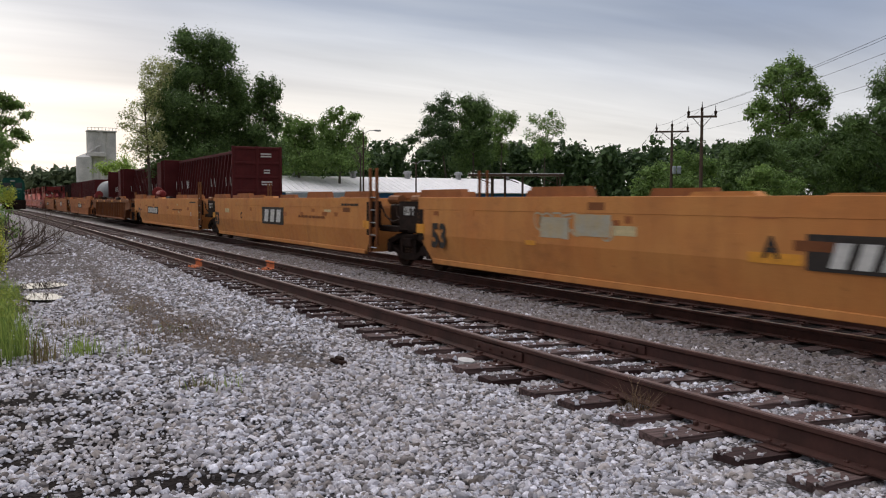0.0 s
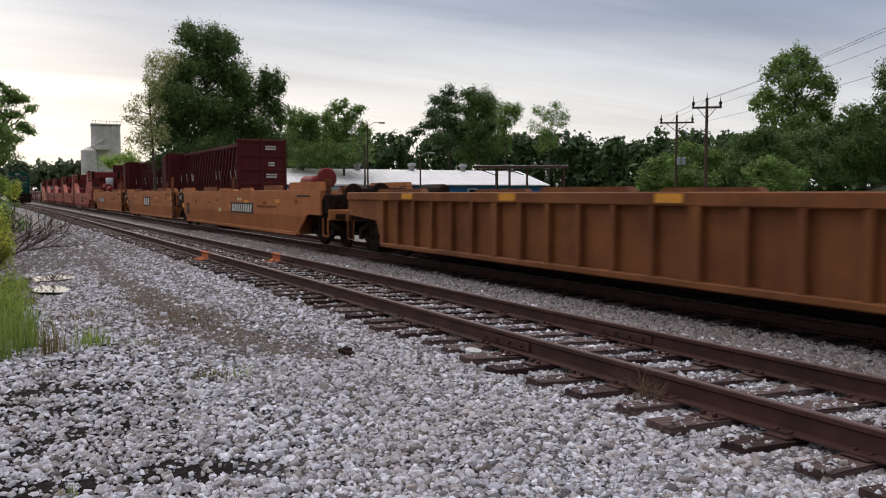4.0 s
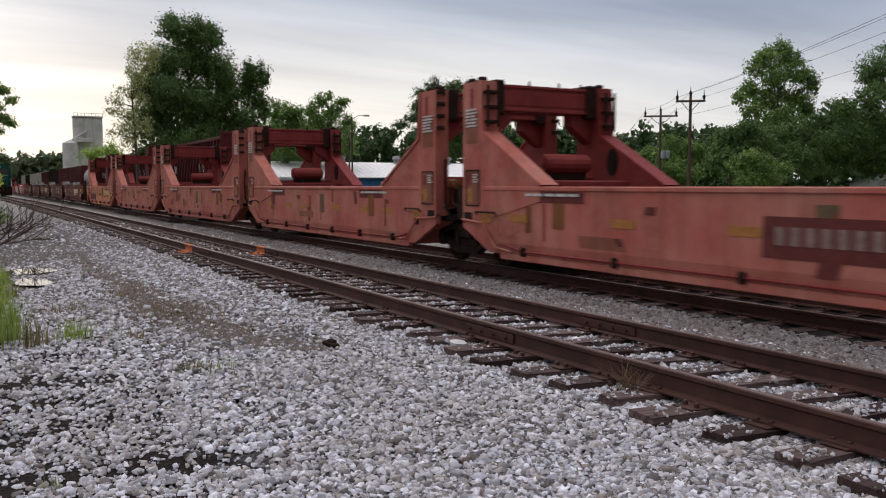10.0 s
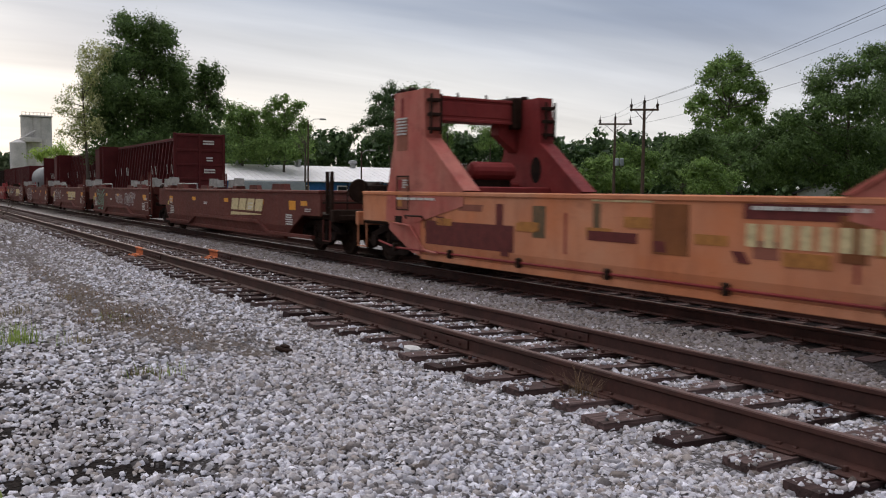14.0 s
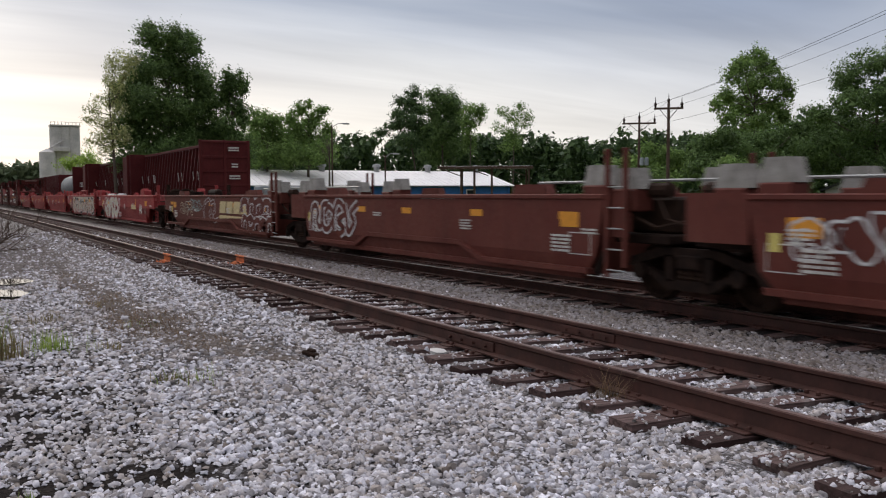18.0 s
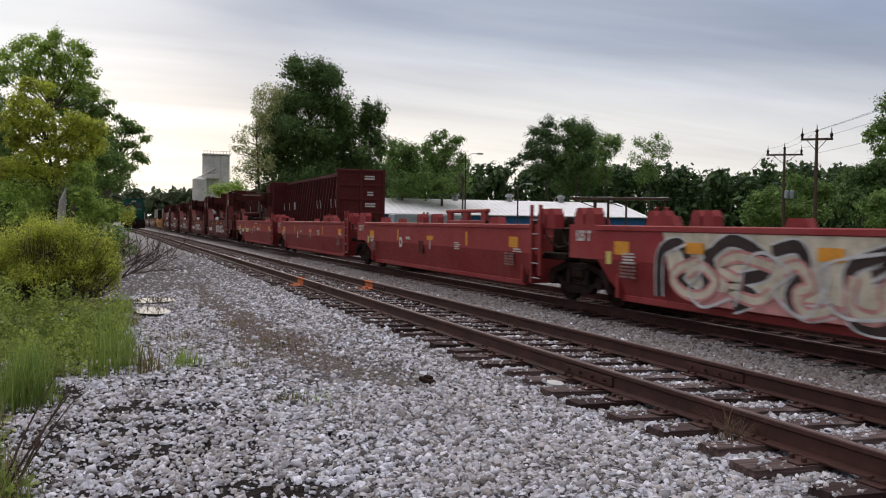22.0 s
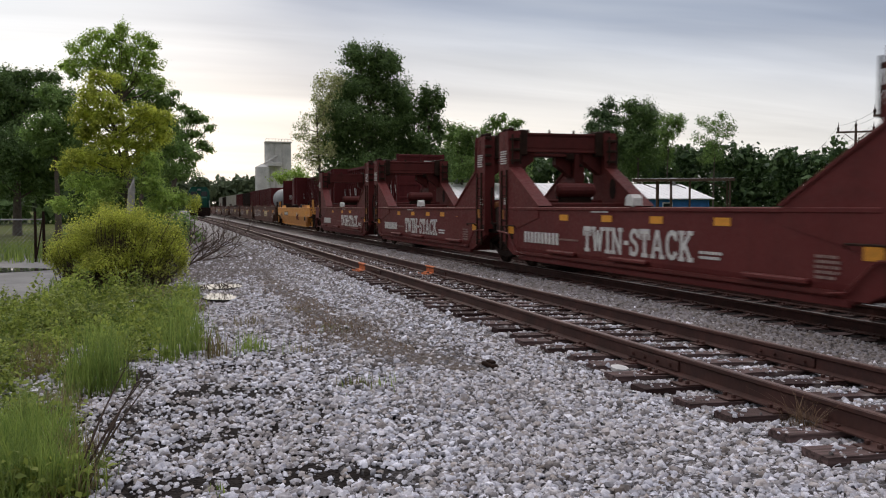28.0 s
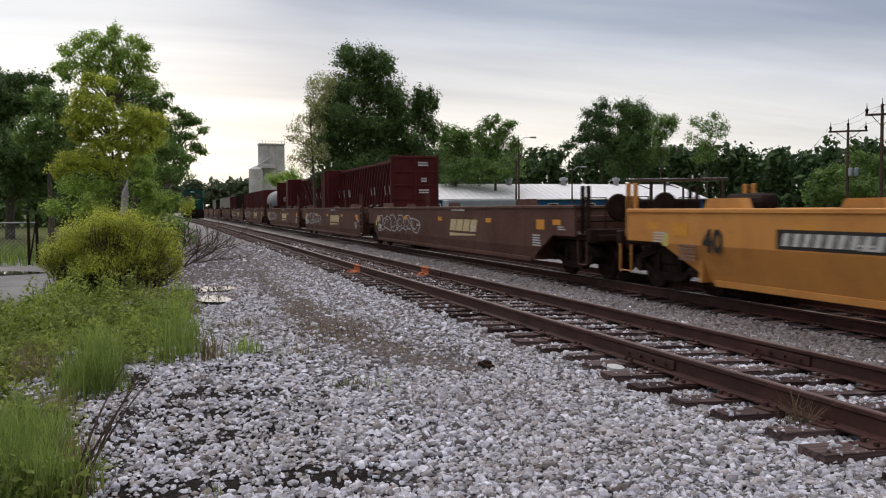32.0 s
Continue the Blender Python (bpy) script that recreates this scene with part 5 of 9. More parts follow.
    # hanging air hose and a chain down the outer edge
    g = Geo().path([(-1.3, y0 - d * 0.02, 2.1), (-1.38, y0 - d * 0.16, 1.7), (-1.34, y0 - d * 0.10, 1.2), (-1.3, y0 - d * 0.25, 0.9)], 0.026)
    part("air_hose", g, M_BLACKCAR, unit)
    mark(unit, "soot_panel", y0 + d * 0.2, 0.98, 0.30, 0.16, M_BLACKCAR, -1.516)
    # recessed web of the cross beam, lifting ears and the air reservoir beneath
    part("beam_web", Geo().box(-1.0, 1.0, ya - 0.012, yb + 0.012, H - 0.42, H - 0.14, 0.01), M_IRON if dark is material else dark, unit)
    for s in (-1, 1):
        g = Geo().path([(s * 1.38, y0 + d * 0.02, H - 0.02), (s * 1.38, y0 - d * 0.10, H + 0.05), (s * 1.38, y0 - d * 0.12, H - 0.12)], 0.03)
        part("lifting_ear", g, M_IRON, unit)
    if is_end or d < 0:
        g = Geo().lathe([(-0.55, 0.02), (-0.52, 0.15), (-0.45, 0.19), (0.45, 0.19), (0.52, 0.15), (0.55, 0.02)], 14, "x", (0.25, y0 + d * 0.9, 1.98))
        part("air_reservoir", g, dark, unit)
        part("reservoir_bracket", Geo().box(-0.2, 0.7, y0 + d * 0.9 - 0.06, y0 + d * 0.9 + 0.06, 1.5, 1.82, 0.01), M_IRON, unit)
    # grab irons and an uncoupling lever at the foot
    g = Geo().path([(-1.56, y0 + d * 1.25, 1.02), (-1.60, y0 + d * 1.25, 1.08), (-1.60, y0 + d * 0.6, 1.08), (-1.56, y0 + d * 0.6, 1.02)], 0.018)
    part("grab_iron", g, M_IRON, unit)
    g = Geo().path([(-1.53, y0 + d * 0.0, 0.92), (-1.56, y0 + d * 0.75, 0.88), (-1.56, y0 + d * 1.25, 0.45), (-1.53, y0 + d * 1.7, 0.40)], 0.024)
    part("brake_pipe", g, material, unit)


def unit_empty(s0, label, group="cars of the passing train"):
    u = thing("well_car", label, "freight car", pose(TRAIN_X, s0, RAIL_TOP), group)
    TRAIN.append((u, s0))
    return u


# --- 53-foot yellow units
def yellow_unit(s0, L, lead, tail, material, emblem, plate, number_at, extras):
    u = unit_empty(s0, "ochre-yellow steel container well car, empty and weathered")
    a, b = well_body(u, L, lead, tail, material, chord=0.26, kink=0.86, tuck=0.10, lip=0.006, chord_mat=material)
    end_platform(u, 0, 1, material, lead)
    end_platform(u, L, -1, material, tail, plate or "125 T")
    if lead:
        truck(u, 1.95)
    truck(u, L - 1.95 if tail else L)
    for y, e, d in ((0, lead, 1), (L, tail, -1)):
        if e:
            if d < 0:
                posts(u, y + d * 0.45, M_RIBBED, 2.05, 0.36)
            g = Geo().lathe([(-0.62, 0.03), (-0.6, 0.15), (-0.52, 0.20), (0.52, 0.20), (0.6, 0.15), (0.62, 0.03)], 14, "y", (-0.55, y + d * 4.6, 1.92))
            part("air_reservoir", g, M_SALMON_DEEP, u, "rust-red air reservoir")
            part("reservoir_bracket", Geo().box(-0.75, -0.35, y + d * 4.6 - 0.4, y + d * 4.6 + 0.4, 1.45, 1.76, 0.02), M_RIBBED, u)
            g = Geo().lathe([(-0.05, 0.05), (-0.05, 0.30), (0.0, 0.33), (0.05, 0.30), (0.05, 0.05)], 16, "y", (-0.5, y + d * 3.3, 2.02))
            part("brake_wheel", g, M_SALMON_DEEP, u, "rust-red hand brake wheel")
            part("brake_stand", Geo().box(-0.62, -0.38, y + d * 3.3 - 0.10, y + d * 3.3 + 0.10, 0.98, 2.0, 0.02), M_RIBBED, u)
            # black box added to close the dark end above the truck
            part("end_hopper", Geo().box(-1.40, 1.40, *sorted((y + d * 0.9, y + d * 3.2)), 0.98, 1.52, 0.04), M_BLACKCAR, u)
        elif d > 0:
            step_ladder(u, y + 1.05)
        hatch_boxes(u, a, b, 1.65, M_OCHRE_DARK if material is M_YELLOW else material, [y + d * (2.2 if not e else 2.7)], 1.9 if not e else 2.9, 0.16 if not e else 0.24)
    hatch_boxes(u, a, b, 1.65, M_OCHRE_DARK if material is M_YELLOW else M_RIBBED, [L * 0.28, L * 0.70], 1.7, 0.17)
    hatch_boxes(u, a, b, 1.65, material, [L / 2 + 0.6], 1.2, 0.06)
    lettering(u, "53", number_at, 0.83, 0.66, M_BLACKMARK, -1.5, 0.95, 0.0, 0.03)
    for k, (y, z, w, h, m) in enumerate(extras):
        mark(u, "reflector", y, z, w, h, m)
    rng = random.Random(int(s0 * 10))
    for k in range(5):
        y = rng.uniform(2.5, L - 3)
        mark(u, "rust_stain", rng.uniform(2.0, L - 2), rng.uniform(1.18, 1.32), rng.uniform(0.12, 0.45), rng.uniform(0.08, 0.14), M_OCHRE_DARK if material is M_YELLOW else M_RIBBED)
        mark(u, "paint_patch", y, rng.uniform(1.0, 1.45), rng.uniform(0.2, 0.6), rng.uniform(0.06, 0.16), rng.choice((M_YELLOW, M_YELLOW_OLD, M_CREAM, M_RIBBED)))
    small_print(u, L * 0.30, 1.05, 2.2, 1, M_RIBBED, pitch=0.12, seed=int(s0))
    small_print(u, 2.6, 1.42, 1.2, 1, M_BLACKMARK, pitch=0.10, seed=int(s0) + 1)
    if emblem == "block":
        mark(u, "emblem_panel", L * 0.50, 1.08, 2.3, 0.55, M_BLACKMARK)
        letter_blocks(u, 3, L * 0.50, 1.08, 1.95, 0.40, M_WHITE, slant=0.05, holes=False)
    elif emblem == "number":
        mark(u, "number_panel", L * 0.6325 if lead is False else L * 0.445, 1.02, 3.1, 0.38, M_BLACKMARK)
        letter_blocks(u, 9, L * 0.6325 if lead is False else L * 0.445, 1.02, 2.8, 0.27, M_WHITE, slant=0.04, holes=False)
    return u


def ribbed_unit(s0, L):
    u = unit_empty(s0, "rust-stained ochre well car with ribbed sides, empty")
    m = M_RIBBED
    a, b = 2.9, L - 2.9
    for f in (lambda v: v, mirror):
        part("side_sheet", shell(f([(0.33, -1.40, a + 0.35, b - 0.35), (1.40, -1.40, a, b)]), 0.04), m, u)
    for s in (-1, 1):
        x0, x1 = sorted((s * 1.53, s * 1.33))
        part("top_chord", Geo().box(x0, x1, 0.95, L - 0.95, 1.38, 1.58, 0.02), m, u)
        part("bottom_sill", Geo().box(x0, x1, a + 0.2, b - 0.2, 0.27, 0.38, 0.02), m, u)
        n = 19
        for k in range(n):
            y = a + 0.25 + (b - a - 0.5) * k / (n - 1)
            xa, xb = sorted((s * 1.40, s * 1.52))
            w = 0.10 if k % 6 == 0 else 0.05
            part("rib", Geo().prism([(y - w, 0.36), (y + w, 0.36), (y + w, 1.39), (y - w, 1.39)], xa, xb, "x"), m, u)
        for y0, d in ((0, 1), (L, -1)):
            p = [(y0 + d * 0.95, 1.40), (y0 + d * 2.95, 1.40), (y0 + d * 3.25, 0.36), (y0 + d * 3.05, 0.36), (y0 + d * 2.75, 0.90), (y0 + d * 0.95, 1.0)]
            part("end_web", Geo().prism(p, *sorted((s * 1.48, s * 1.38)), "x"), m, u)
    for k in range(4):
        y = 4.6 + k * (L - 9.2) / 3
        mark(u, "reflector", y, 1.49, 0.55, 0.13, M_OCHREMARK, -1.53)
    part("floor", Geo().box(-1.38, 1.38, a, b, 0.34, 0.42), M_IRON, u)
    for y, d in ((0, 1), (L, -1)):
        end_platform(u, y, d, m, True)
        truck(u, y + d * 1.95)
        # added black box fills the dark space over the truck
        part("end_hopper", Geo().box(-1.34, 1.34, *sorted((y + d * 0.9, y + d * 2.7)), 0.98, 1.36, 0.04), M_BLACKCAR, u)
        part("well_bulkhead", Geo().box(-1.38, 1.38, y + d * 3.0 - 0.05, y + d * 3.0 + 0.05, 0.35, 1.5, 0.01), m, u)
    hatch_boxes(u, a, b, 1.58, m, [4, L / 2, L - 4], 2.4, 0.08)
    return u


# --- 40-foot units with tall bulkheads
def gantry_unit(s0, L, lead, tail, material, words, seed, patch=None, dark=None, frame_mat=None, words_at=0.0, knob=0.0):
    label = "faded salmon-red well car with tall steel end bulkheads, empty" if words == "" else "maroon well car with tall end bulkheads and white lettering, empty"
    u = unit_empty(s0, label)
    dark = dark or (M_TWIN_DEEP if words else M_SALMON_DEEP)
    well_body(u, L, lead, tail, material, top=1.55, kink=0.55, tuck=0.05, chord=0.08)
    for y, d, e in ((0, 1, lead), (L, -1, tail)):
        end_platform(u, y, d, material, e)
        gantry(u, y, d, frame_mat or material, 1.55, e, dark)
        if words:
            ladder(u, -1.53, y + d * (0.95 if not e else 2.9), 0.5, 2.5, 0.36, M_IRON, 7)
        # gusseted foot over the truck
        y0 = y + d * (0.55 if not e else 2.35)
        for s in (-1, 1):
            p = [(y0, 0.98), (y0 + d * 1.25, 0.98), (y0 + d * 1.25, 0.35), (y0 + d * 0.95, 0.35), (y0, 0.78)]
            part("end_web", Geo().prism(p, *sorted((s * 1.508, s * 1.40)), "x"), frame_mat or material, u)
    if lead:
        truck(u, 1.95)
    truck(u, L - 1.95 if tail else L)
    rng = random.Random(seed)
    n = 6
    for k in range(n):
        y = 2.6 + (L - 5.2) * k / (n - 1) + rng.uniform(-0.3, 0.3)
        mark(u, "reflector", y, 1.32 if words else 1.0, 0.42 if words else 0.52, 0.13, M_OCHREMARK if words else M_OCHREDULL)
    if words:
        slab_lettering(u, words, words_at, 0.89, 4.0, 0.52, M_WHITE)
        small_print(u, words_at - 2.5, 0.73, 0.62, 2, M_WHITE, pitch=0.08, seed=seed)
        small_print(u, words_at + 2.7, 0.80, 1.0, 1, M_FADED, pitch=0.07, seed=seed + 4)
        small_print(u, words_at + 1.3, 1.42, 0.7, 1, M_WHITE, pitch=0.08, seed=seed + 5)
        part("edge_rib", Geo().prism([(2.0, 0.40), (L - 2.0, 0.40), (L - 2.0, 0.46), (2.0, 0.46)], -1.55, -1.46, "x"), M_TWIN_DEEP, u)
        for q in (3.2, L * 0.5, L - 4.4):
            part("sill_bracket", Geo().box(-1.60, -1.48, q - 0.7, q + 0.7, 0.50, 0.58, 0.02), material, u)
        small_print(u, 2.2, 0.72, 0.45, 5, M_FADED, pitch=0.07, seed=seed + 1)
        g = Geo().tube((-1.47, knob, 1.40), (-1.47, knob, 1.60), 0.03, n=6).prism([(knob - 0.15, 1.58), (knob + 0.15, 1.58), (knob + 0.13, 1.72), (knob + 0.05, 1.79), (knob - 0.05, 1.79), (knob - 0.13, 1.72)], -1.56, -1.36, "x")
        part("edge_cap", g, M_WHITE, u, "white rounded cap on the well's edge")
    else:
        for k in range(3):
            mark(u, "dark_panel", 3.6 + k * (L - 7.2) / 2 + rng.uniform(-0.6, 0.6), 1.10, 0.32, 0.50, M_OLIVE if k == 1 else M_RIBBED)
            mark(u, "plate_edge", 3.0 + k * (L - 6.2) / 2, 0.95, 0.05, 0.62, M_SALMON_DEEP)
        for yy in (3.6, L - 3.4):
            mark(u, "warning_strip", yy, 1.37, 1.7, 0.18, M_REDMARK)
            small_print(u, yy, 1.37, 1.45, 1, M_WHITE, x=-1.514, pitch=0.08, seed=seed + int(yy))
        for k in range(4):
            mark(u, "grease_smear", rng.uniform(2.6, L - 2.6), rng.uniform(0.55, 1.3), rng.uniform(0.08, 0.3), rng.uniform(0.1, 0.45), M_REDMARK, slant=rng.uniform(-0.05, 0.05))
        for k in range(2):
            mark(u, "paint_patch", rng.uniform(2.4, L - 2.4), rng.uniform(0.6, 1.3), rng.uniform(0.3, 1.1), rng.uniform(0.1, 0.3), rng.choice((M_SALMON_OR, M_SALMON, M_RUSTBOARD)), slant=rng.uniform(-0.05, 0.05))
        # bulb rail along the lower edge
        for s in (-1, 1):
            g = Geo().path([(s * 1.5, 1.9, 0.52), (s * 1.5, 2.6, 0.42), (s * 1.5, L - 2.6, 0.42), (s * 1.5, L - 1.9, 0.52)], 0.022)
            part("edge_pipe", g, M_SALMON_DEEP, u)
        for k in range(6):
            y = 2.6 + (L - 5.2) * k / 5
            part("sill_bracket", Geo().box(-1.56, -1.46, y - 0.05, y + 0.05, 0.34, 0.50, 0.02), M_IRON, u)
        for k in range(3):
            mark(u, "paint_patch", rng.uniform(2.6, L - 2.6), rng.uniform(0.95, 1.40), rng.uniform(0.10, 0.22), rng.uniform(0.25, 0.6), rng.choice((M_REDMARK, M_RIBBED, M_OLIVE)))
    if patch:
        patch(u, L)
    return u


# --- 40-foot units with plain sides
def plain_unit(s0, L, lead, tail, material, kind, seed, deco=None, top=1.55, num=None):
    label = {"brown": "dark brown-red well car with sprayed graffiti, empty", "red": "dull red hull-sided well car with white stencils, empty", "gold": "bright yellow short well car with black number panel, empty",
             "long": "dark brown-red long well car with faded emblem, empty"}[kind]
    u = unit_empty(s0, label)
    if kind == "gold":
        well_body(u, L, lead, tail, material, top=top, kink=0.92, tuck=0.24, bottom=0.30, chord=0.08)
    elif kind == "red":
        well_body(u, L, lead, tail, material, top=top, kink=0.95, tuck=0.22, bottom=0.28, chord=0.10)
    else:
        well_body(u, L, lead, tail, material, top=top, kink=0.62, tuck=0.06, bottom=0.32, chord=0.08)
    rng = random.Random(seed)
    for y, d, e in ((0, 1, lead), (L, -1, tail)):
        end_platform(u, y, d, material, e, "125 T" if kind == "red" else "", False)
        if e:
            posts(u, y + d * 1.0, material if kind in ("gold", "red") else M_IRON, 2.0)
        elif d > 0:
            step_ladder(u, y + 1.0, 2.2 if kind != "red" else 1.95, material)
        # end reflector, small pale card and data lines by each end
        mark(u, "reflector", y + d * (2.1 if not e else 2.9), 1.16, 0.44, 0.23, M_OCHREMARK)
        if d < 0:
            mark(u, "card", y + d * (1.7 if not e else 2.45), 0.98, 0.16, 0.22, M_CARD)
        small_print(u, y + d * (2.3 if not e else 3.1), 0.76, 0.46, 5, M_FADED if kind in ("red", "gold") else M_WHITE, pitch=0.058, seed=seed + 20 + d)
        if kind == "red":
            for q in (0.55, 0.95) if not e else (3.6, 4.0):
                for s in (-1, 1):
                    g = Geo().prism([(y + d * q - 0.17, top - 0.08), (y + d * q + 0.17, top - 0.08), (y + d * q + 0.15, top + 0.20), (y + d * q + 0.07, top + 0.32), (y + d * q - 0.07, top + 0.32), (y + d * q - 0.15, top + 0.20)], *sorted((s * 1.44, s * 1.22)), "x")
                    part("guide_lug", g, material, u)
        if kind == "brown" and not e:
            for q, zb in ((0.95, 1.62), (1.62, 1.68)):
                for s in (-1, 1):
                    g = Geo().prism([(y + d * q - 0.26, zb), (y + d * q + 0.26, zb), (y + d * q + 0.17, zb + 0.30), (y + d * q - 0.17, zb + 0.30)], *sorted((s * 1.40, s * 1.12)), "x")
                    part("end_box_cover", g, M_GREYPOST, u, "pale grey cover over the end box")
                    part("cover_stand", Geo().box(*sorted((s * 1.44, s * 1.08)), y + d * q - 0.24, y + d * q + 0.24, 1.30, zb, 0.02), material, u)
            g = Geo().path([(-0.95, y + d * 0.05, 1.74), (-0.95, y + d * 3.6, 1.74)], 0.022)
            g.path([(-0.95, y + d * 3.6, 1.74), (-0.95, y + d * 3.6, 1.40)], 0.022)
            part("guard_rail", g, M_LAMPGREY, u)
            mark(u, "data_frame", y + d * 1.85, 0.80, 0.52, 0.34, M_WHITE, proud=0.003)
            mark(u, "data_board", y + d * 1.85, 0.80, 0.49, 0.31, material, proud=0.006)
        hatch_boxes(u, 0, L, top, material, [y + d * (3.2 if not e else 4.0)], 0.6 if kind == "red" else 1.0, 0.16)
    if lead:
        truck(u, 1.95)
    truck(u, L - 1.95 if tail else L)
    if kind == "brown":
        for s in (-1, 1):
            p = [(1.6, 0.36), (4.6, 0.36), (5.3, 0.62), (L - 5.3, 0.62), (L - 4.6, 0.36), (L - 1.6, 0.36), (L - 1.6, 0.44), (L - 4.55, 0.44), (L - 5.35, 0.71), (5.35, 0.71), (4.55, 0.44), (1.6, 0.44)]
            part("edge_rail", Geo().prism(p, *sorted((s * 1.56, s * 1.44)), "x"), material, u)
    if kind == "red":
        for s in (-1, 1):
            y = L * 0.76
            g = Geo()
            for q in ((y - 1.6, y - 1.25), (y - 0.2, y + 0.2), (y + 1.25, y + 1.6)):
                g.box(*sorted((s * 1.35, s * 1.22)), q[0], q[1], top - 0.1, top + 0.36, 0.02)
            g.box(*sorted((s * 1.36, s * 1.21)), y - 1.7, y + 1.7, top + 0.34, top + 0.46, 0.03)
            g.box(*sorted((s * 1.36, s * 1.21)), y - 1.6, y + 1.6, top - 0.05, top + 0.10, 0.02)
            if seed == 63 and s > 0:
                part("inner_guide", g, material, u)
    for k in range(5):
        y = 2.2 + (L - 4.4) * k / 4 + rng.uniform(-0.25, 0.25)
        if kind != "red":
            mark(u, "reflector", y, 1.22, 0.40, 0.12, M_OCHREMARK)
        elif k in (1, 3):
            mark(u, "reflector", y, 1.18, 0.10, 0.34, M_OCHREMARK)
    for k in range(4):
        small_print(u, 1.8 + (L - 4.0) * k / 3 + rng.uniform(-0.2, 0.2), rng.uniform(0.95, 1.1), 0.36, 4 if k % 2 else 2, M_WHITE, pitch=0.05, seed=seed + k)
    small_print(u, L * 0.42, 1.45, 1.3, 1, M_WHITE, pitch=0.08, seed=seed + 9)
    if deco:
        deco(u, L)
    if num:
        lettering(u, num[0], num[1], num[2], num[3], num[4], -1.5, 1.0, 0.0, 0.02)
    return u

# ---- the train, unit by unit from its head to its tail ----
def bar_marks(u, n, y, z, w, h, m):
    letter_blocks(u, n, y, z, w, h, m, slant=0.0, holes=False)


yellow_unit(-3.0, 21.0, True, False, M_YELLOW, "", "", 18.75, [(10.2, 0.90, 0.8, 0.13, M_OCHREMARK), (15.4, 0.86, 0.3, 0.08, M_OCHREMARK), (14.4, 1.04, 0.12, 0.16, M_WHITE), (13.6, 1.50, 0.4, 0.12, M_RIBBED)])
U0 = TRAIN[-1][0]
mark(U0, "number_panel", 8.1, 1.00, 3.3, 0.42, M_BLACKMARK)
letter_blocks(U0, 9, 8.0, 0.98, 2.9, 0.29, M_WHITE, slant=0.05)
lettering(U0, "A", 10.25, 1.02, 0.36, M_BLACKMARK)
graffiti(U0, 13.2, 15.2, 0.98, 1.38, M_OVERPAINT, M_OVERPAINT, 4, 5, stroke=0.03, filled=False)
for dy, dz, w, h in ((13.7, 1.2, 0.9, 0.34), (14.7, 1.14, 0.8, 0.34)):
    mark(U0, "overpainted_tag", dy, dz, w, h, M_OVERPAINT)
yellow_unit(18.0, 18.5, False, False, M_YELLOW, "block", "125 T", 16.6, [(1.7, 1.0, 0.14, 0.18, M_OCHREMARK)])
lettering(TRAIN[-1][0], "C", 13.0, 1.02, 0.3, M_BLACKMARK)
yellow_unit(36.5, 20.0, False, True, M_YELLOW, "number", "125 T", 17.0, [(3.0, 0.95, 0.12, 0.16, M_WHITE), (7, 0.95, 0.4, 0.1, M_OCHREMARK)])
lettering(TRAIN[-1][0], "B", 11.0, 1.02, 0.3, M_BLACKMARK)
ribbed_unit(56.5, 21.8)
yellow_unit(78.3, 21.6, True, False, M_YELLOW_OLD, "number", "", 19.1, [(5.2, 1.3, 0.5, 0.12, M_OCHREMARK), (9, 1.25, 0.5, 0.12, M_OCHREMARK), (13, 0.9, 0.5, 0.14, M_CREAM)])
yellow_unit(99.9, 18.3, False, False, M_YELLOW_OLD, "block", "125 T", 16.0, [(1.8, 1.3, 0.3, 0.14, M_OCHREMARK), (1.7, 1.0, 0.12, 0.18, M_WHITE), (6, 1.28, 0.35, 0.1, M_OCHREMARK), (12, 1.28, 0.4, 0.1, M_OCHREMARK)])
yellow_unit(118.2, 20.0, False, True, M_YELLOW_OLD, "number", "125 T", 16.35, [(17.6, 1.28, 0.45, 0.16, M_OCHREMARK), (17.6, 1.07, 0.12, 0.2, M_WHITE), (14.7, 1.23, 0.4, 0.1, M_OCHREMARK)])
lettering(TRAIN[-1][0], "B", 10.6, 1.02, 0.3, M_BLACKMARK)


def red_number(u, L):
    mark(u, "number_panel", 8.2, 0.95, 2.6, 0.50, M_REDMARK)
    bar_marks(u, 10, 8.3, 0.97, 2.1, 0.22, M_FADED)
    mark(u, "end_panel", 3.2, 0.85, 1.0, 0.9, M_REDMARK)
    small_print(u, 5.6, 1.0, 0.9, 3, M_REDMARK, pitch=0.1, seed=5)


def old_number(u, L):
    bar_marks(u, 10, 3.25, 1.09, 2.4, 0.27, M_CREAM)
    mark(u, "end_panel", 10.4, 0.79, 2.8, 0.44, M_REDMARK)
    mark(u, "dark_panel", 5.6, 1.10, 0.62, 0.66, M_RIBBED)
    mark(u, "paint_stripe", 6.7, 0.95, 1.0, 0.14, M_REDMARK)
    mark(u, "reflector", 8.6, 1.02, 0.5, 0.14, M_OCHREDULL)
    mark(u, "reflector", 6.2, 1.17, 0.5, 0.15, M_OCHREDULL)
    mark(u, "reflector", 3.6, 0.84, 0.6, 0.16, M_OCHREDULL)
    small_print(u, 6.5, 1.42, 1.2, 1, M_CREAM, pitch=0.10, seed=9)


gantry_unit(138.2, 17.2, True, False, M_SALMON, "", 21, red_number)
gantry_unit(155.4, 14.35, False, False, M_SALMON, "", 22)
gantry_unit(169.75, 14.75, False, False, M_SALMON, "", 23)
gantry_unit(184.5, 14.5, False, False, M_SALMON, "", 24)
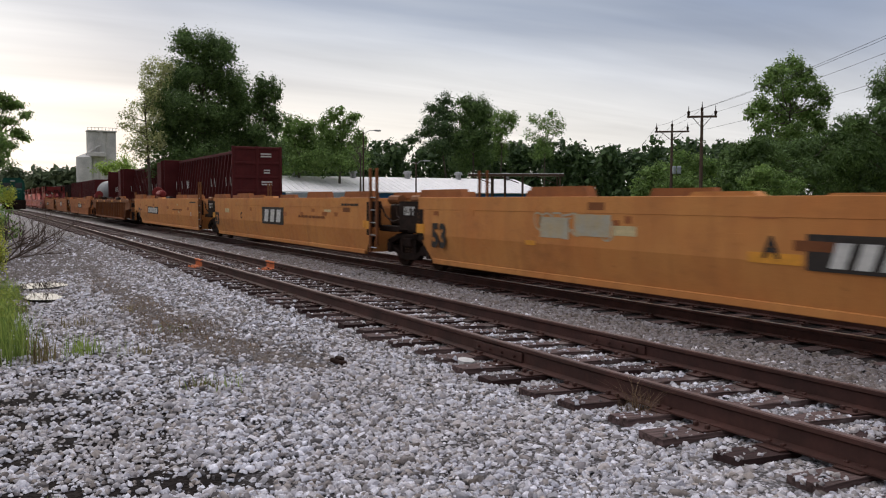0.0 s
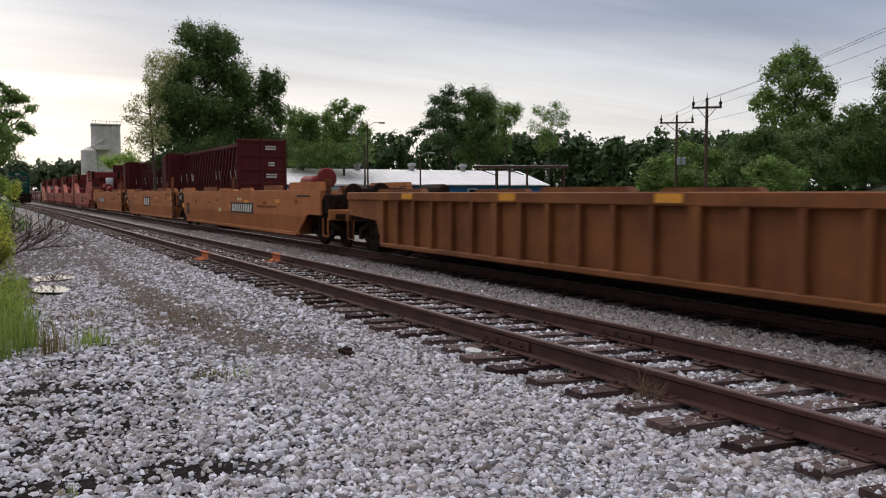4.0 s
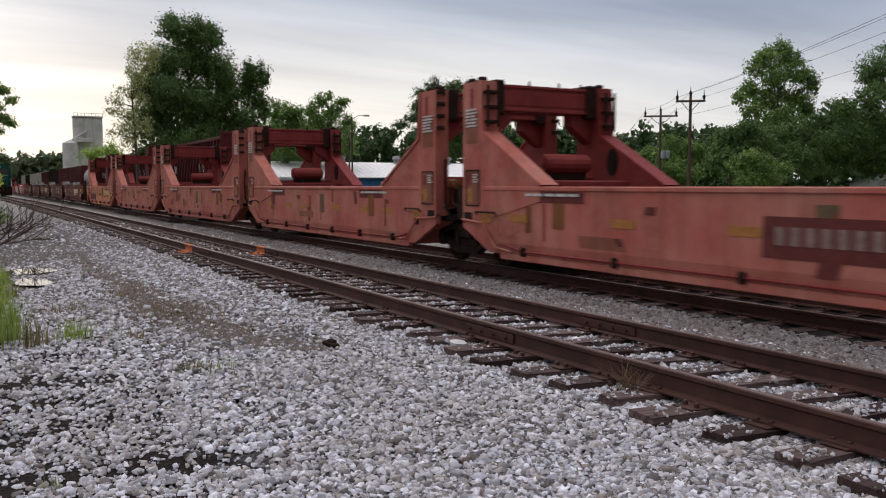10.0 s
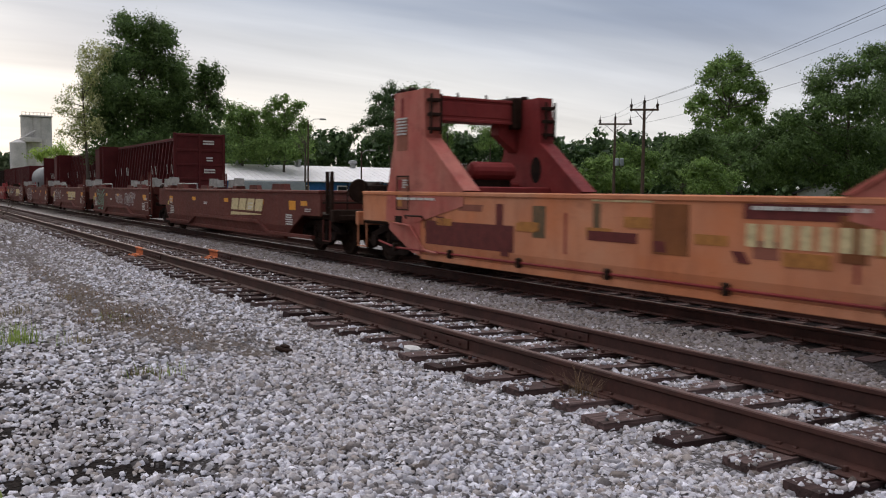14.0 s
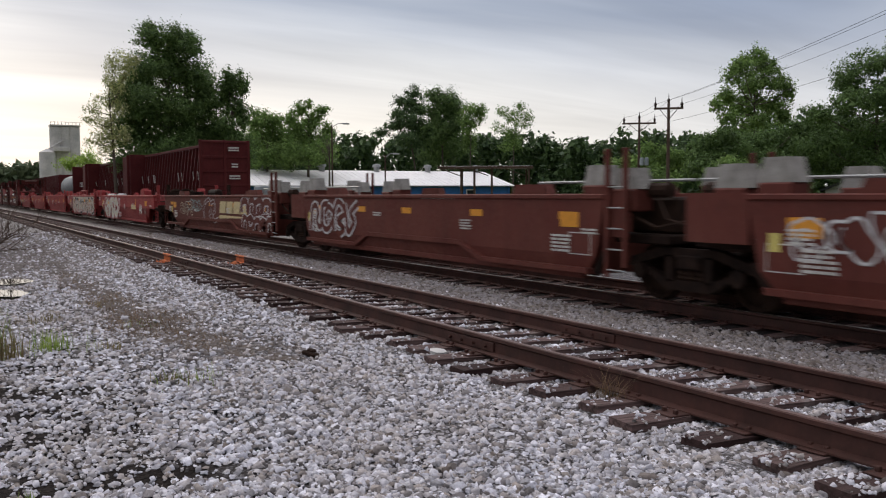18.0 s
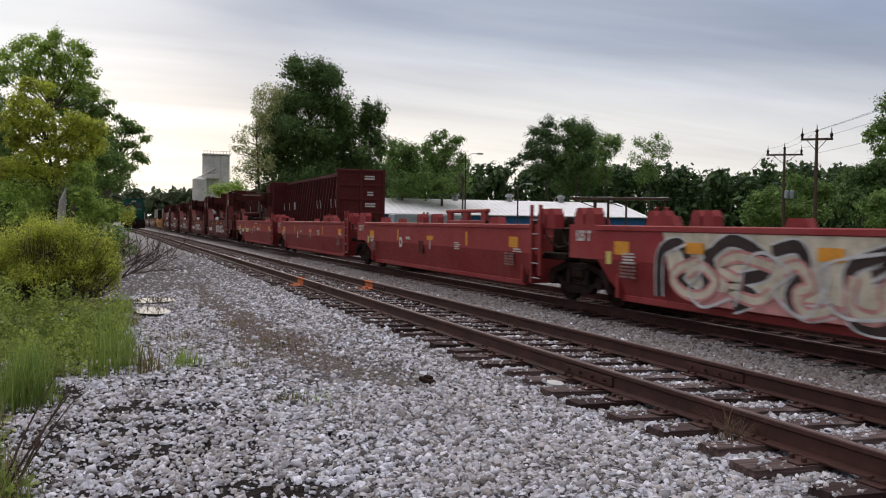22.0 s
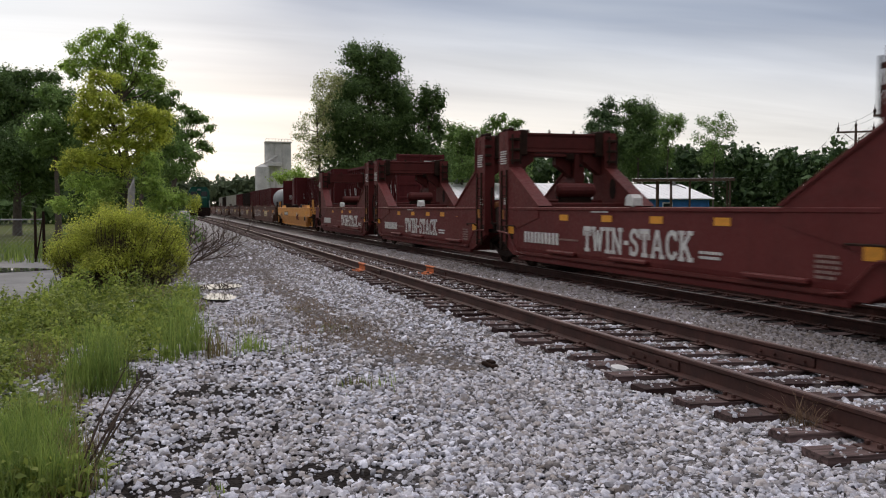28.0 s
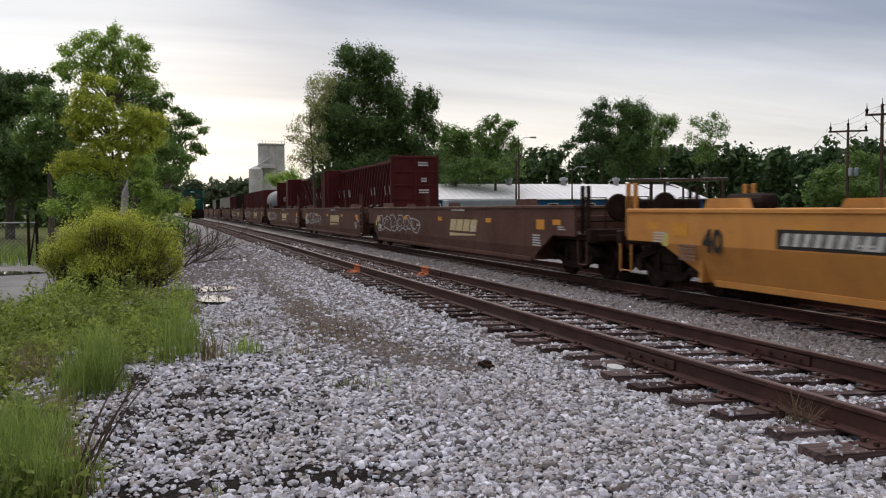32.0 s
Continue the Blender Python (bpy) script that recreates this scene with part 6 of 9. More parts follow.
gantry_unit(199.0, 15.6, False, True, M_SALMON_OR, "", 25, old_number, frame_mat=M_SALMON)


def emblem(u, y, z, w, h):
    """Four plain leaning gold blocks over a long tapering stroke."""
    g = Geo()
    for k in range(4):
        c = y + w / 2 - (k + 0.5) * w / 4
        b, sl = w / 4 * 0.43, 0.07
        g.prism([(c - b + sl, z - h / 2), (c + b + sl, z - h / 2), (c + b - sl, z + h / 2), (c - b - sl, z + h / 2)], -1.514, -1.5, "x")
        g.prism([(c - b * 0.45, z - h * 0.07), (c + b * 0.45, z - h * 0.07), (c + b * 0.40, z + h * 0.07), (c - b * 0.5, z + h * 0.07)], -1.516, -1.5, "x")
    part("emblem", g, M_CREAM, u, "faded gold blocks", kind="stuff")
    g = Geo().prism([(y + w * 0.52, z - h * 0.98), (y - w * 0.44, z - h * 0.80), (y - w * 0.44, z - h * 0.72), (y + w * 0.50, z - h * 0.68)], -1.512, -1.5, "x")
    part("emblem_stroke", g, M_CREAM, u)


def tags_a(u, L):
    emblem(u, L * 0.378, 1.12, 2.75, 0.34)


def tags_b(u, L):
    throw_up(u, 10.6, 12.8, 0.45, 1.50, M_BROWN, M_SPRAY_M, [6, 0], 0.16, 0.05)
    graffiti(u, 6.4, 7.9, 0.85, 1.25, M_SPRAY_W, M_SPRAY_W, 32, 4, filled=False, stroke=0.03)
    throw_up(u, 4.0, 6.0, 0.78, 1.32, M_BROWN, M_SPRAY_W, [3, 0, 4], 0.08, 0.035)


def tags_c(u, L):
    throw_up(u, 9.6, 10.9, 0.8, 1.35, M_BROWN, M_SPRAY_W, [5, 2, 1], 0.09, 0.03)
    graffiti(u, 11.2, 12.8, 0.8, 1.35, M_SPRAY_W, M_SPRAY_W, 34, 3, filled=False, stroke=0.035)


def tags_d(u, L):
    throw_up(u, 10.0, 12.9, 0.55, 1.42, M_BROWN, M_SPRAY_W, [3, 2, 5, 0], 0.14, 0.05)
    graffiti(u, 10.3, 12.7, 0.62, 1.1, M_SPRAY_W, M_SPRAY_W, 35, 6, filled=False, stroke=0.03)


def tags_e(u, L):
    emblem(u, 5.14, 1.13, 3.2, 0.40)
    # two rows of outlined arches
    throw_up(u, 1.5, 4.3, 0.88, 1.46, M_BROWN, M_SPRAY_W, [7, 7, 7, 7], 0.20, 0.045)
    throw_up(u, 1.3, 4.2, 0.38, 0.90, M_BROWN, M_SPRAY_W, [7, 2, 7, 5, 7], 0.17, 0.04)
    throw_up(u, 7.0, 8.9, 0.58, 1.40, M_BROWN, M_SPRAY_W, [7, 6], 0.10, 0.03)
    graffiti(u, 9.2, 11.2, 0.95, 1.40, M_SPRAY_B, M_SPRAY_B, 39, 4, filled=False, stroke=0.04)
    throw_up(u, 10.4, 12.4, 0.75, 1.30, M_BROWN, M_SPRAY_C, [3, 5, 6], 0.08, 0.03)


plain_unit(214.6, 16.9, True, False, M_BROWN, "brown", 41, tags_a)
plain_unit(231.5, 15.1, False, False, M_BROWN, "brown", 42, tags_b)
plain_unit(246.6, 14.7, False, False, M_BROWN, "brown", 43, lambda u, L: (tags_a(u, L), tags_c(u, L)))
plain_unit(261.3, 14.6, False, False, M_BROWN, "brown", 44, tags_d)
plain_unit(275.9, 16.2, False, True, M_BROWN, "brown", 45, tags_e)


def white_pads(u, at):
    for y, w in at:
        g = Geo().tube((-1.42, y - w / 2, 1.57), (-1.42, y + w / 2, 1.57), 0.075, n=10)
        part("sprayed_edge", g, M_SPRAY_W, u, "white overspray along the top chord")


def bubble(u, L):
    throw_up(u, 10.4, 14.3, 0.34, 1.46, M_SPRAY_C, M_SPRAY_W, [4, 0, 1, 2], 0.20, 0.07, halo=M_SPRAY_P)
    throw_up(u, 9.3, 10.3, 0.40, 1.36, M_SPRAY_P, M_SPRAY_W, [6], 0.14, 0.04)
    throw_up(u, 13.7, 14.9, 0.90, 1.40, M_REDCAR, M_SPRAY_P, [6, 1], 0.10, 0.04)
    white_pads(u, ((9.4, 1.9), (12.45, 1.85)))
    mark(u, "reflector", 13.08, 1.13, 0.36, 0.13, M_OCHREMARK, -1.525)


def bubble_long(u, L):
    mark(u, "graffiti_ground", 6.5, 1.04, 9.6, 0.86, M_SPRAY_C, slant=0.12)
    mark(u, "graffiti_ground", 6.3, 0.50, 8.8, 0.22, M_SPRAY_P, slant=0.10)
    throw_up(u, 1.8, 11.7, 0.34, 1.42, M_SPRAY_D, M_SPRAY_W, [3, 5, 6, 2, 0, 3, 5, 1], 0.17, 0.03)
    throw_up(u, 2.4, 11.3, 0.42, 1.10, M_SPRAY_C, M_SPRAY_P, [2, 1, 6, 0, 3, 2, 5, 1], 0.10, 0.045, x=-1.506)
    throw_up(u, 1.9, 11.5, 0.36, 1.36, M_SPRAY_W, M_SPRAY_W, [6, 3, 2, 6, 3, 1], 0.03, 0.008, x=-1.511)
    for y in (3.2, 5.4, 8.0, 10.6):
        mark(u, "reflector", y, 1.22, 0.42, 0.17, M_OCHREMARK, -1.525)


def side_stripe(u, y):
    mark(u, "stencil_bar", y, 0.96, 0.06, 0.22, M_WHITE)
    mark(u, "reflector", y, 1.14, 0.45, 0.12, M_OCHREMARK)


def red_marks(u, L):
    lettering(u, "A", 8.47, 0.98, 0.34, M_WHITE)
    bar_marks(u, 4, 11.26, 0.96, 0.86, 0.22, M_CREAM)
    bar_marks(u, 6, 9.68, 0.97, 1.14, 0.24, M_CREAM)
    for w, h, dy, dz in ((0.30, 0.03, 0, 0.14), (0.30, 0.03, 0, -0.14), (0.03, 0.28, -0.135, 0), (0.03, 0.28, 0.135, 0), (0.18, 0.03, 0, 0.03)):
        mark(u, "stencil_frame", 7.70 + dy, 0.99 + dz, w, h, M_WHITE)
    mark(u, "stencil_bar", 6.95, 0.98, 0.06, 0.22, M_WHITE)
    mark(u, "reflector", 6.95, 1.18, 0.45, 0.12, M_OCHREMARK)
    mark(u, "reflector", 10.45, 1.15, 0.28, 0.12, M_OCHREMARK)
    small_print(u, 5.6, 1.02, 0.9, 1, M_WHITE, pitch=0.10, seed=4)
    small_print(u, 6.4, 1.34, 0.7, 1, M_WHITE, pitch=0.10, seed=6)


plain_unit(292.1, 17.0, True, False, M_REDCAR, "red", 61, lambda u, L: (lettering(u, "B", 8.28, 0.94, 0.36, M_WHITE), bar_marks(u, 6, 5.9, 0.97, 1.14, 0.22, M_CREAM), bubble(u, L)), num=("40", 4.1, 0.85, 0.62, M_WHITE))
plain_unit(309.1, 14.7, False, False, M_REDCAR, "red", 62, bubble_long)
plain_unit(323.8, 14.8, False, False, M_REDCAR, "red", 63, lambda u, L: (mark(u, "dark_panel", 7.97, 0.87, 0.36, 0.36, M_TWIN_DEEP), side_stripe(u, 7.24)), num=("D", 9.69, 0.95, 0.38, M_WHITE))
plain_unit(338.6, 14.9, False, False, M_REDCAR, "red", 64, lambda u, L: side_stripe(u, 7.05), num=("E", 9.60, 0.92, 0.38, M_WHITE))
plain_unit(353.5, 15.5, False, True, M_REDCAR, "red", 65, red_marks, num=("40", 12.4, 0.85, 0.62, M_WHITE))

gantry_unit(369.0, 17.0, True, False, M_TWIN, "TWIN-STACK", 71, lambda u, L: bar_marks(u, 10, 13.70, 0.83, 2.0, 0.26, M_WHITE), words_at=8.00, knob=9.90)
gantry_unit(386.0, 14.5, False, False, M_TWIN, "TWIN-STACK", 72, lambda u, L: bar_marks(u, 10, 11.40, 0.83, 2.0, 0.26, M_WHITE), words_at=7.20, knob=7.30)
gantry_unit(400.5, 14.7, False, False, M_TWIN, "TWIN-STACK", 73, lambda u, L: bar_marks(u, 10, 11.48, 0.83, 2.0, 0.26, M_WHITE), words_at=7.28, knob=7.30)
gantry_unit(415.2, 14.6, False, False, M_TWIN, "TWIN-STACK", 74, lambda u, L: bar_marks(u, 10, 11.25, 0.83, 2.0, 0.26, M_WHITE), words_at=7.05, knob=7.10)
gantry_unit(429.8, 16.3, False, True, M_TWIN, "TWIN-STACK", 75, lambda u, L: bar_marks(u, 10, 11.08, 0.83, 2.06, 0.28, M_WHITE), words_at=4.99, knob=6.93)


def gold_marks(u, L):
    mark(u, "number_panel", 12.65, 1.08, 2.1, 0.28, M_BLACKMARK)
    letter_blocks(u, 9, 12.65, 1.08, 1.9, 0.18, M_WHITE, slant=0.03)
    letter_blocks(u, 3, 6.7, 0.92, 1.1, 0.34, M_REDMARK, slant=0.05)
    small_print(u, 6.6, 0.68, 1.2, 1, M_REDMARK, pitch=0.07, seed=3)
    mark(u, "placard", 3.3, 0.80, 0.42, 0.34, M_WHITE)
    mark(u, "placard_face", 3.3, 0.80, 0.36, 0.28, M_IRON, proud=0.016)
    hatch_boxes(u, 0, L, 1.52, M_GOLD, [3.6], 2.2, 0.16)


plain_unit(446.1, 19.0, True, True, M_GOLD, "gold", 81, gold_marks, top=1.52, num=("40", 15.2, 0.98, 0.5, M_BLACKMARK))


def long_marks(u, L):
    emblem(u, L * 0.40, 1.05, 2.4, 0.34)
    graffiti(u, L * 0.62, L * 0.9, 0.7, 1.3, M_SPRAY_W, M_SPRAY_W, 91, 6, filled=False, stroke=0.035)


LONG = [(465.0, 20.8, True, False), (485.8, 18.6, False, False), (504.4, 20.6, False, True), (525.0, 20.8, True, False), (545.8, 18.6, False, False), (564.4, 20.6, False, True),
        (585.0, 20.8, True, False), (605.8, 18.6, False, False), (624.4, 20.6, False, True), (645.0, 20.8, True, False), (665.8, 18.6, False, False), (684.4, 20.6, False, True)]
for k, (s, L, a, b) in enumerate(LONG):
    plain_unit(s, L, a, b, M_BROWN_OLD, "long", 100 + k, long_marks if k < 5 else None, top=1.60)


# ---- trees, bushes and grass ----
def leaf_quads(centres, size, rng, spread, droop=0.3, out=None, shuffle=0.75):
    """Small pointed leaf quads round the given centres; with out they face roughly that way, as leaves turn to the light."""
    n = len(centres)
    c = centres + rng.normal(0, 1, (n, 3)) * spread
    if out is None:
        a = rng.normal(0, 1, (n, 3))
        a[:, 2] *= 0.6
        b = np.cross(a, rng.normal(0, 1, (n, 3)))
    else:
        nrm = out + rng.normal(0, shuffle, (n, 3)) + np.array([0, 0, 0.45])
        a = np.cross(nrm, rng.normal(0, 1, (n, 3)))
        b = np.cross(nrm, a)
    a /= np.linalg.norm(a, axis=1, keepdims=True)
    b /= np.linalg.norm(b, axis=1, keepdims=True)
    s = (size * rng.uniform(0.6, 1.4, n))[:, None]
    v = np.stack([c - a * s, c + b * s * 0.55 - a * s * 0.1, c + a * s, c - b * s * 0.55 - a * s * 0.1], 1)
    v[:, 2, 2] -= droop * s[:, 0]
    return v.reshape(-1, 3), np.arange(4 * n).reshape(n, 4)


def crown_points(lobes, n, rng, depth=1.0, skin=0.42, rough=0.30):
    """Clump centres and their outward directions, thick towards the lobes' skins and uneven along them."""
    L = np.array(lobes, float)
    w = L[:, 3] * L[:, 4] + 0.05
    k = rng.choice(len(L), n, p=w / w.sum())
    d = rng.normal(0, 1, (n, 3))
    d /= np.linalg.norm(d, axis=1, keepdims=True)
    ph = np.sin(d[:, 0] * 6 + k) * np.sin(d[:, 1] * 7 + 2 * k) * np.sin(d[:, 2] * 8 + 3 * k)
    r = (rng.uniform(0, 1, n) ** skin) * (1.0 + rough * ph)
    rad = np.stack([L[k, 3], L[k, 3] * depth, L[k, 4]], -1)
    return L[k, :3] + d * r[:, None] * rad, d


def boughs(lobes, rng, per):
    """Every lobe of a crown breaks up into boughs that reach out of it, more of them upward: (x, y, z, half width, half height)."""
    out, way = [], []
    for x, y, z, a, b in lobes:
        d = rng.normal(0, 1, (per, 3)) + np.array([0, 0, 0.35])
        d /= np.linalg.norm(d, axis=1, keepdims=True)
        r = rng.uniform(0.40, 1.0, per)
        k = rng.uniform(0.20, 0.46, per)
        for i in range(per):
            out.append((x + d[i, 0] * a * r[i], y + d[i, 1] * a * r[i], z + d[i, 2] * b * r[i], a * k[i], b * k[i] * rng.uniform(0.75, 1.25)))
            way.append(d[i])
    return out, np.array(way)


def tree(name, label, material, base, lobes, leaf, trunk, seed, cover=3.0, dense=True):
    """A tapered trunk with limbs into every lobe of the crown, and leaves on the boughs into which the lobes break up."""
    rng = np.random.default_rng(seed)
    bx, by = base
    bz = float(ground_z(bx, by)) - 0.05
    t = thing(name, label, "tree", pose(bx, by, bz))
    loc = [(x - bx, y - by, z - bz, a, b) for x, y, z, a, b in lobes]
    top = max(q[2] for q in loc)
    mean = np.mean([q[:3] for q in loc], axis=0)
    g = Geo()
    path = [Vector((mean[0] * f ** 1.5, mean[1] * f ** 1.5, top * 0.8 * f)) for f in (0, 0.25, 0.5, 0.75, 1.0)]
    for i in range(4):
        g.tube(path[i], path[i + 1], trunk * (1 - 0.22 * i), trunk * (1 - 0.22 * (i + 1)), 9, i in (0, 3))
    part("trunk", g, M_BARK, t)
    for x, y, z, a, b in loc:
        f = min(0.85, max(0.25, (z - b) / (top * 0.8)))
        s = Vector((mean[0] * f ** 1.5, mean[1] * f ** 1.5, top * 0.8 * f))
        e = Vector((x, y, z + b * 0.3))
        m = (s + e) / 2 + Vector((0, 0, -0.08 * (e - s).length))
        g = Geo().tube(s, m, trunk * 0.26, trunk * 0.14, 6).tube(m, e, trunk * 0.14, trunk * 0.04, 6)
        part("limb", g, M_BARK, t)
    arms, way = boughs(loc, rng, 26)
    B = np.array(arms)
    area = B[:, 3] * B[:, 4]
    n = int(0.66 * cover * math.pi * sum(a * b for _, _, _, a, b in loc) / (1.1 * leaf * leaf))
    k = rng.choice(len(B), n, p=area / area.sum())
    d = rng.normal(0, 1, (n, 3)) + way[k] * 0.5
    d /= np.linalg.norm(d, axis=1, keepdims=True)
    r = rng.uniform(0, 1, n) ** 0.5 * (1 + 0.3 * np.sin(d[:, 0] * 9 + k) * np.sin(d[:, 2] * 8 + 2 * k))
    c = B[k, :3] + d * r[:, None] * np.stack([B[k, 3], B[k, 3], B[k, 4]], -1)
    # each bough ends in sprays that run on outward
    spray = (rng.uniform(0, 1, n) < 0.3)[:, None]
    c = np.where(spray, c + way[k] * (rng.uniform(0, 1.1, n) * B[k, 4])[:, None], c)
    loose, ld = crown_points(loc, n // 4, rng, skin=0.5, rough=0.25)
    c, d, w = np.vstack([c, loose]), np.vstack([d, ld]), np.vstack([way[k], ld])
    v, f = leaf_quads(c, leaf, rng, leaf * 0.9, out=d + 0.5 * w, shuffle=0.7)
    if dense:
        # large inner leaves close the heart of the crown
        hp, hd = crown_points([(x, y, z, a * 0.74, b * 0.74) for x, y, z, a, b in loc], n // 9, rng)
        v2, f2 = leaf_quads(hp, leaf * 2.8, rng, leaf, out=hd)
        v, f = np.vstack([v, v2]), np.vstack([f, f2 + len(v)])
    part("crown", np_mesh("crown", v, f, material), None, t)
    return t


def wood_edge(name, label, tops, n, leaf, material, seed, depth, category="wood"):
    """A far wood: crowns side by side along a line of tree tops (x, y, z)."""
    rng = np.random.default_rng(seed)
    P = np.array(tops, float)
    seg = np.r_[0, np.cumsum(np.linalg.norm(np.diff(P[:, :2], axis=0), axis=1))]
    lobes = []
    step = leaf * 7
    for d in np.arange(0, seg[-1], step):
        for row in range(depth):
            x, y, z = (np.interp(d + rng.uniform(-step, step) / 2, seg, P[:, k]) for k in range(3))
            far = 1 + 0.05 * row
            h = z * rng.uniform(0.84, 1.04)
            for q in np.arange(h * 0.12, h, leaf * 5.5):
                r = leaf * rng.uniform(3.5, 6)
                lobes.append((x * far + rng.normal(0, 1), y * far + rng.normal(0, 1), min(q, h - r * 0.7), r, r * 0.95))
    n, leaf = int(n * 1.35), leaf * 0.66
    clumps, d = crown_points(lobes, n // 6, rng)
    v, f = leaf_quads(np.repeat(clumps, 6, axis=0), leaf, rng, leaf * 1.2, out=np.repeat(d, 6, axis=0))
    heart = [(x, y, z, a * 0.92, b * 0.92) for x, y, z, a, b in lobes]
    hp, hd = crown_points(heart, n // 2, rng)
    v2, f2 = leaf_quads(hp, leaf * 2.8, rng, leaf, out=hd)
    v, f = np.vstack([v, v2]), np.vstack([f, f2 + len(v)])
    tagged(new(name, np_mesh(name, v, f, material)), label, category, kind="stuff")


def bush(name, label, material, base, lobes, n, leaf, seed, twig_n=60):
    rng = np.random.default_rng(seed)
    bx, by = base
    bz = float(ground_z(bx, by))
    t = thing(name, label, "bush", pose(bx, by, bz))
    loc = [(x - bx, y - by, z - bz, a, b) for x, y, z, a, b in lobes]
    g = Geo()
    pr = random.Random(seed)
    pts, _ = crown_points(loc, twig_n, rng)
    for x, y, z in pts:
        s = Vector((x * 0.55 + pr.uniform(-0.2, 0.2), y * 0.4, 0))
        e = Vector((x, y, max(0.15, z)))
        g.tube(s, e, 0.010, 0.004, 4, False)
    part("twig_tangle", g, M_TWIG, t, kind="stuff")
    # upright feathery shoots, leafy towards their tips, bare lower down
    arms, way = boughs(loc, rng, 40)
    B = np.array(arms)
    B[:, 4] *= 1.35
    k = rng.choice(len(B), n, p=B[:, 3] * B[:, 4] / (B[:, 3] * B[:, 4]).sum())
    d = rng.normal(0, 1, (n, 3))
    d /= np.linalg.norm(d, axis=1, keepdims=True)
    c = B[k, :3] + d * (rng.uniform(0, 1, n) ** 0.6)[:, None] * np.stack([B[k, 3], B[k, 3], B[k, 4]], -1)
    c[:, 2] += np.where(rng.uniform(0, 1, n) < 0.15, rng.uniform(0, 1.2, n) * B[k, 4], 0)
    leafy_part = (c[:, 2] > 0.08) & (rng.uniform(0, 1, n) < np.clip((c[:, 2] - 0.15) / 0.45, 0.10, 1.0))
    c, d, w = c[leafy_part], d[leafy_part], way[k][leafy_part]
    v, f = leaf_quads(c, leaf, rng, leaf * 0.6, out=d + w * 0.6 + np.array([0, 0, 0.2]))
    part("foliage", np_mesh("foliage", v, f, material), None, t)
    return t


def blades(px, py, h, rng, width=0.006, lean=0.35):
    """Grass blades as bent strips of three quads."""
    n = len(px)
    z0 = ground_z(px, py) - 0.01
    a = rng.uniform(0, 6.283, n)
    dx, dy = np.cos(a), np.sin(a)
    l = rng.uniform(0.1, 1.0, n) * lean * h
    V = np.zeros((n, 8, 3))
    for i, f in enumerate((0.0, 0.4, 0.75, 1.0)):
        w = width * (1.0 - 0.85 * f) * rng.uniform(0.8, 1.2, n)
        cx, cy, cz = px + dx * l * f * f, py + dy * l * f * f, z0 + h * f * (1 - 0.12 * f)
        V[:, 2 * i] = np.stack([cx - dy * w, cy + dx * w, cz], -1)
        V[:, 2 * i + 1] = np.stack([cx + dy * w, cy - dx * w, cz], -1)
    k = np.arange(n)[:, None, None] * 8
    F = np.array([(0, 1, 3, 2), (2, 3, 5, 4), (4, 5, 7, 6)])[None] + k
    return V.reshape(-1, 3), F.reshape(-1, 4)


def grass(name, label, px, py, h, material, seed, width=0.006, lean=0.35, category="grass"):
    rng = np.random.default_rng(seed)
    v, f = blades(px, py, h, rng, width, lean)
    return tagged(new(name, np_mesh(name, v, f, material)), label, category, kind="stuff")


def patch_points(rng, x, y, rx, ry, n):
    r, a = np.sqrt(rng.uniform(0, 1, n)), rng.uniform(0, 6.283, n)
    return x + rx * r * np.cos(a), y + ry * r * np.sin(a)


# (x, y, half width, half depth, height, blades): long grass stands in patches
GRASS = [(-1.2, 6.1, 0.55, 0.75, 0.42, 1500), (-0.85, 5.6, 0.32, 0.5, 0.36, 900), (-2.5, 7.2, 0.7, 1.0, 0.36, 700), (-1.6, 8.1, 0.25, 0.35, 0.42, 220), (-0.5, 8.6, 0.3, 0.4, 0.4, 120),
         (-3.0, 10.5, 1.0, 1.3, 0.28, 700), (0.1, 12.2, 0.4, 0.9, 0.30, 500), (-0.1, 13.6, 0.6, 0.8, 0.35, 600), (-1.6, 13.0, 0.9, 1.2, 0.25, 700),
         (-2.6, 15.0, 1.0, 1.2, 0.35, 600), (0.35, 16.8, 0.25, 0.7, 0.42, 500), (-0.62, 9.6, 0.22, 0.5, 0.62, 520), (0.15, 12.6, 0.22, 0.5, 0.62, 520), (-0.9, 6.5, 0.35, 0.6, 0.50, 900), (0.02, 11.2, 0.2, 0.3, 0.5, 260), (-0.7, 17.2, 0.9, 0.3, 0.38, 700)]
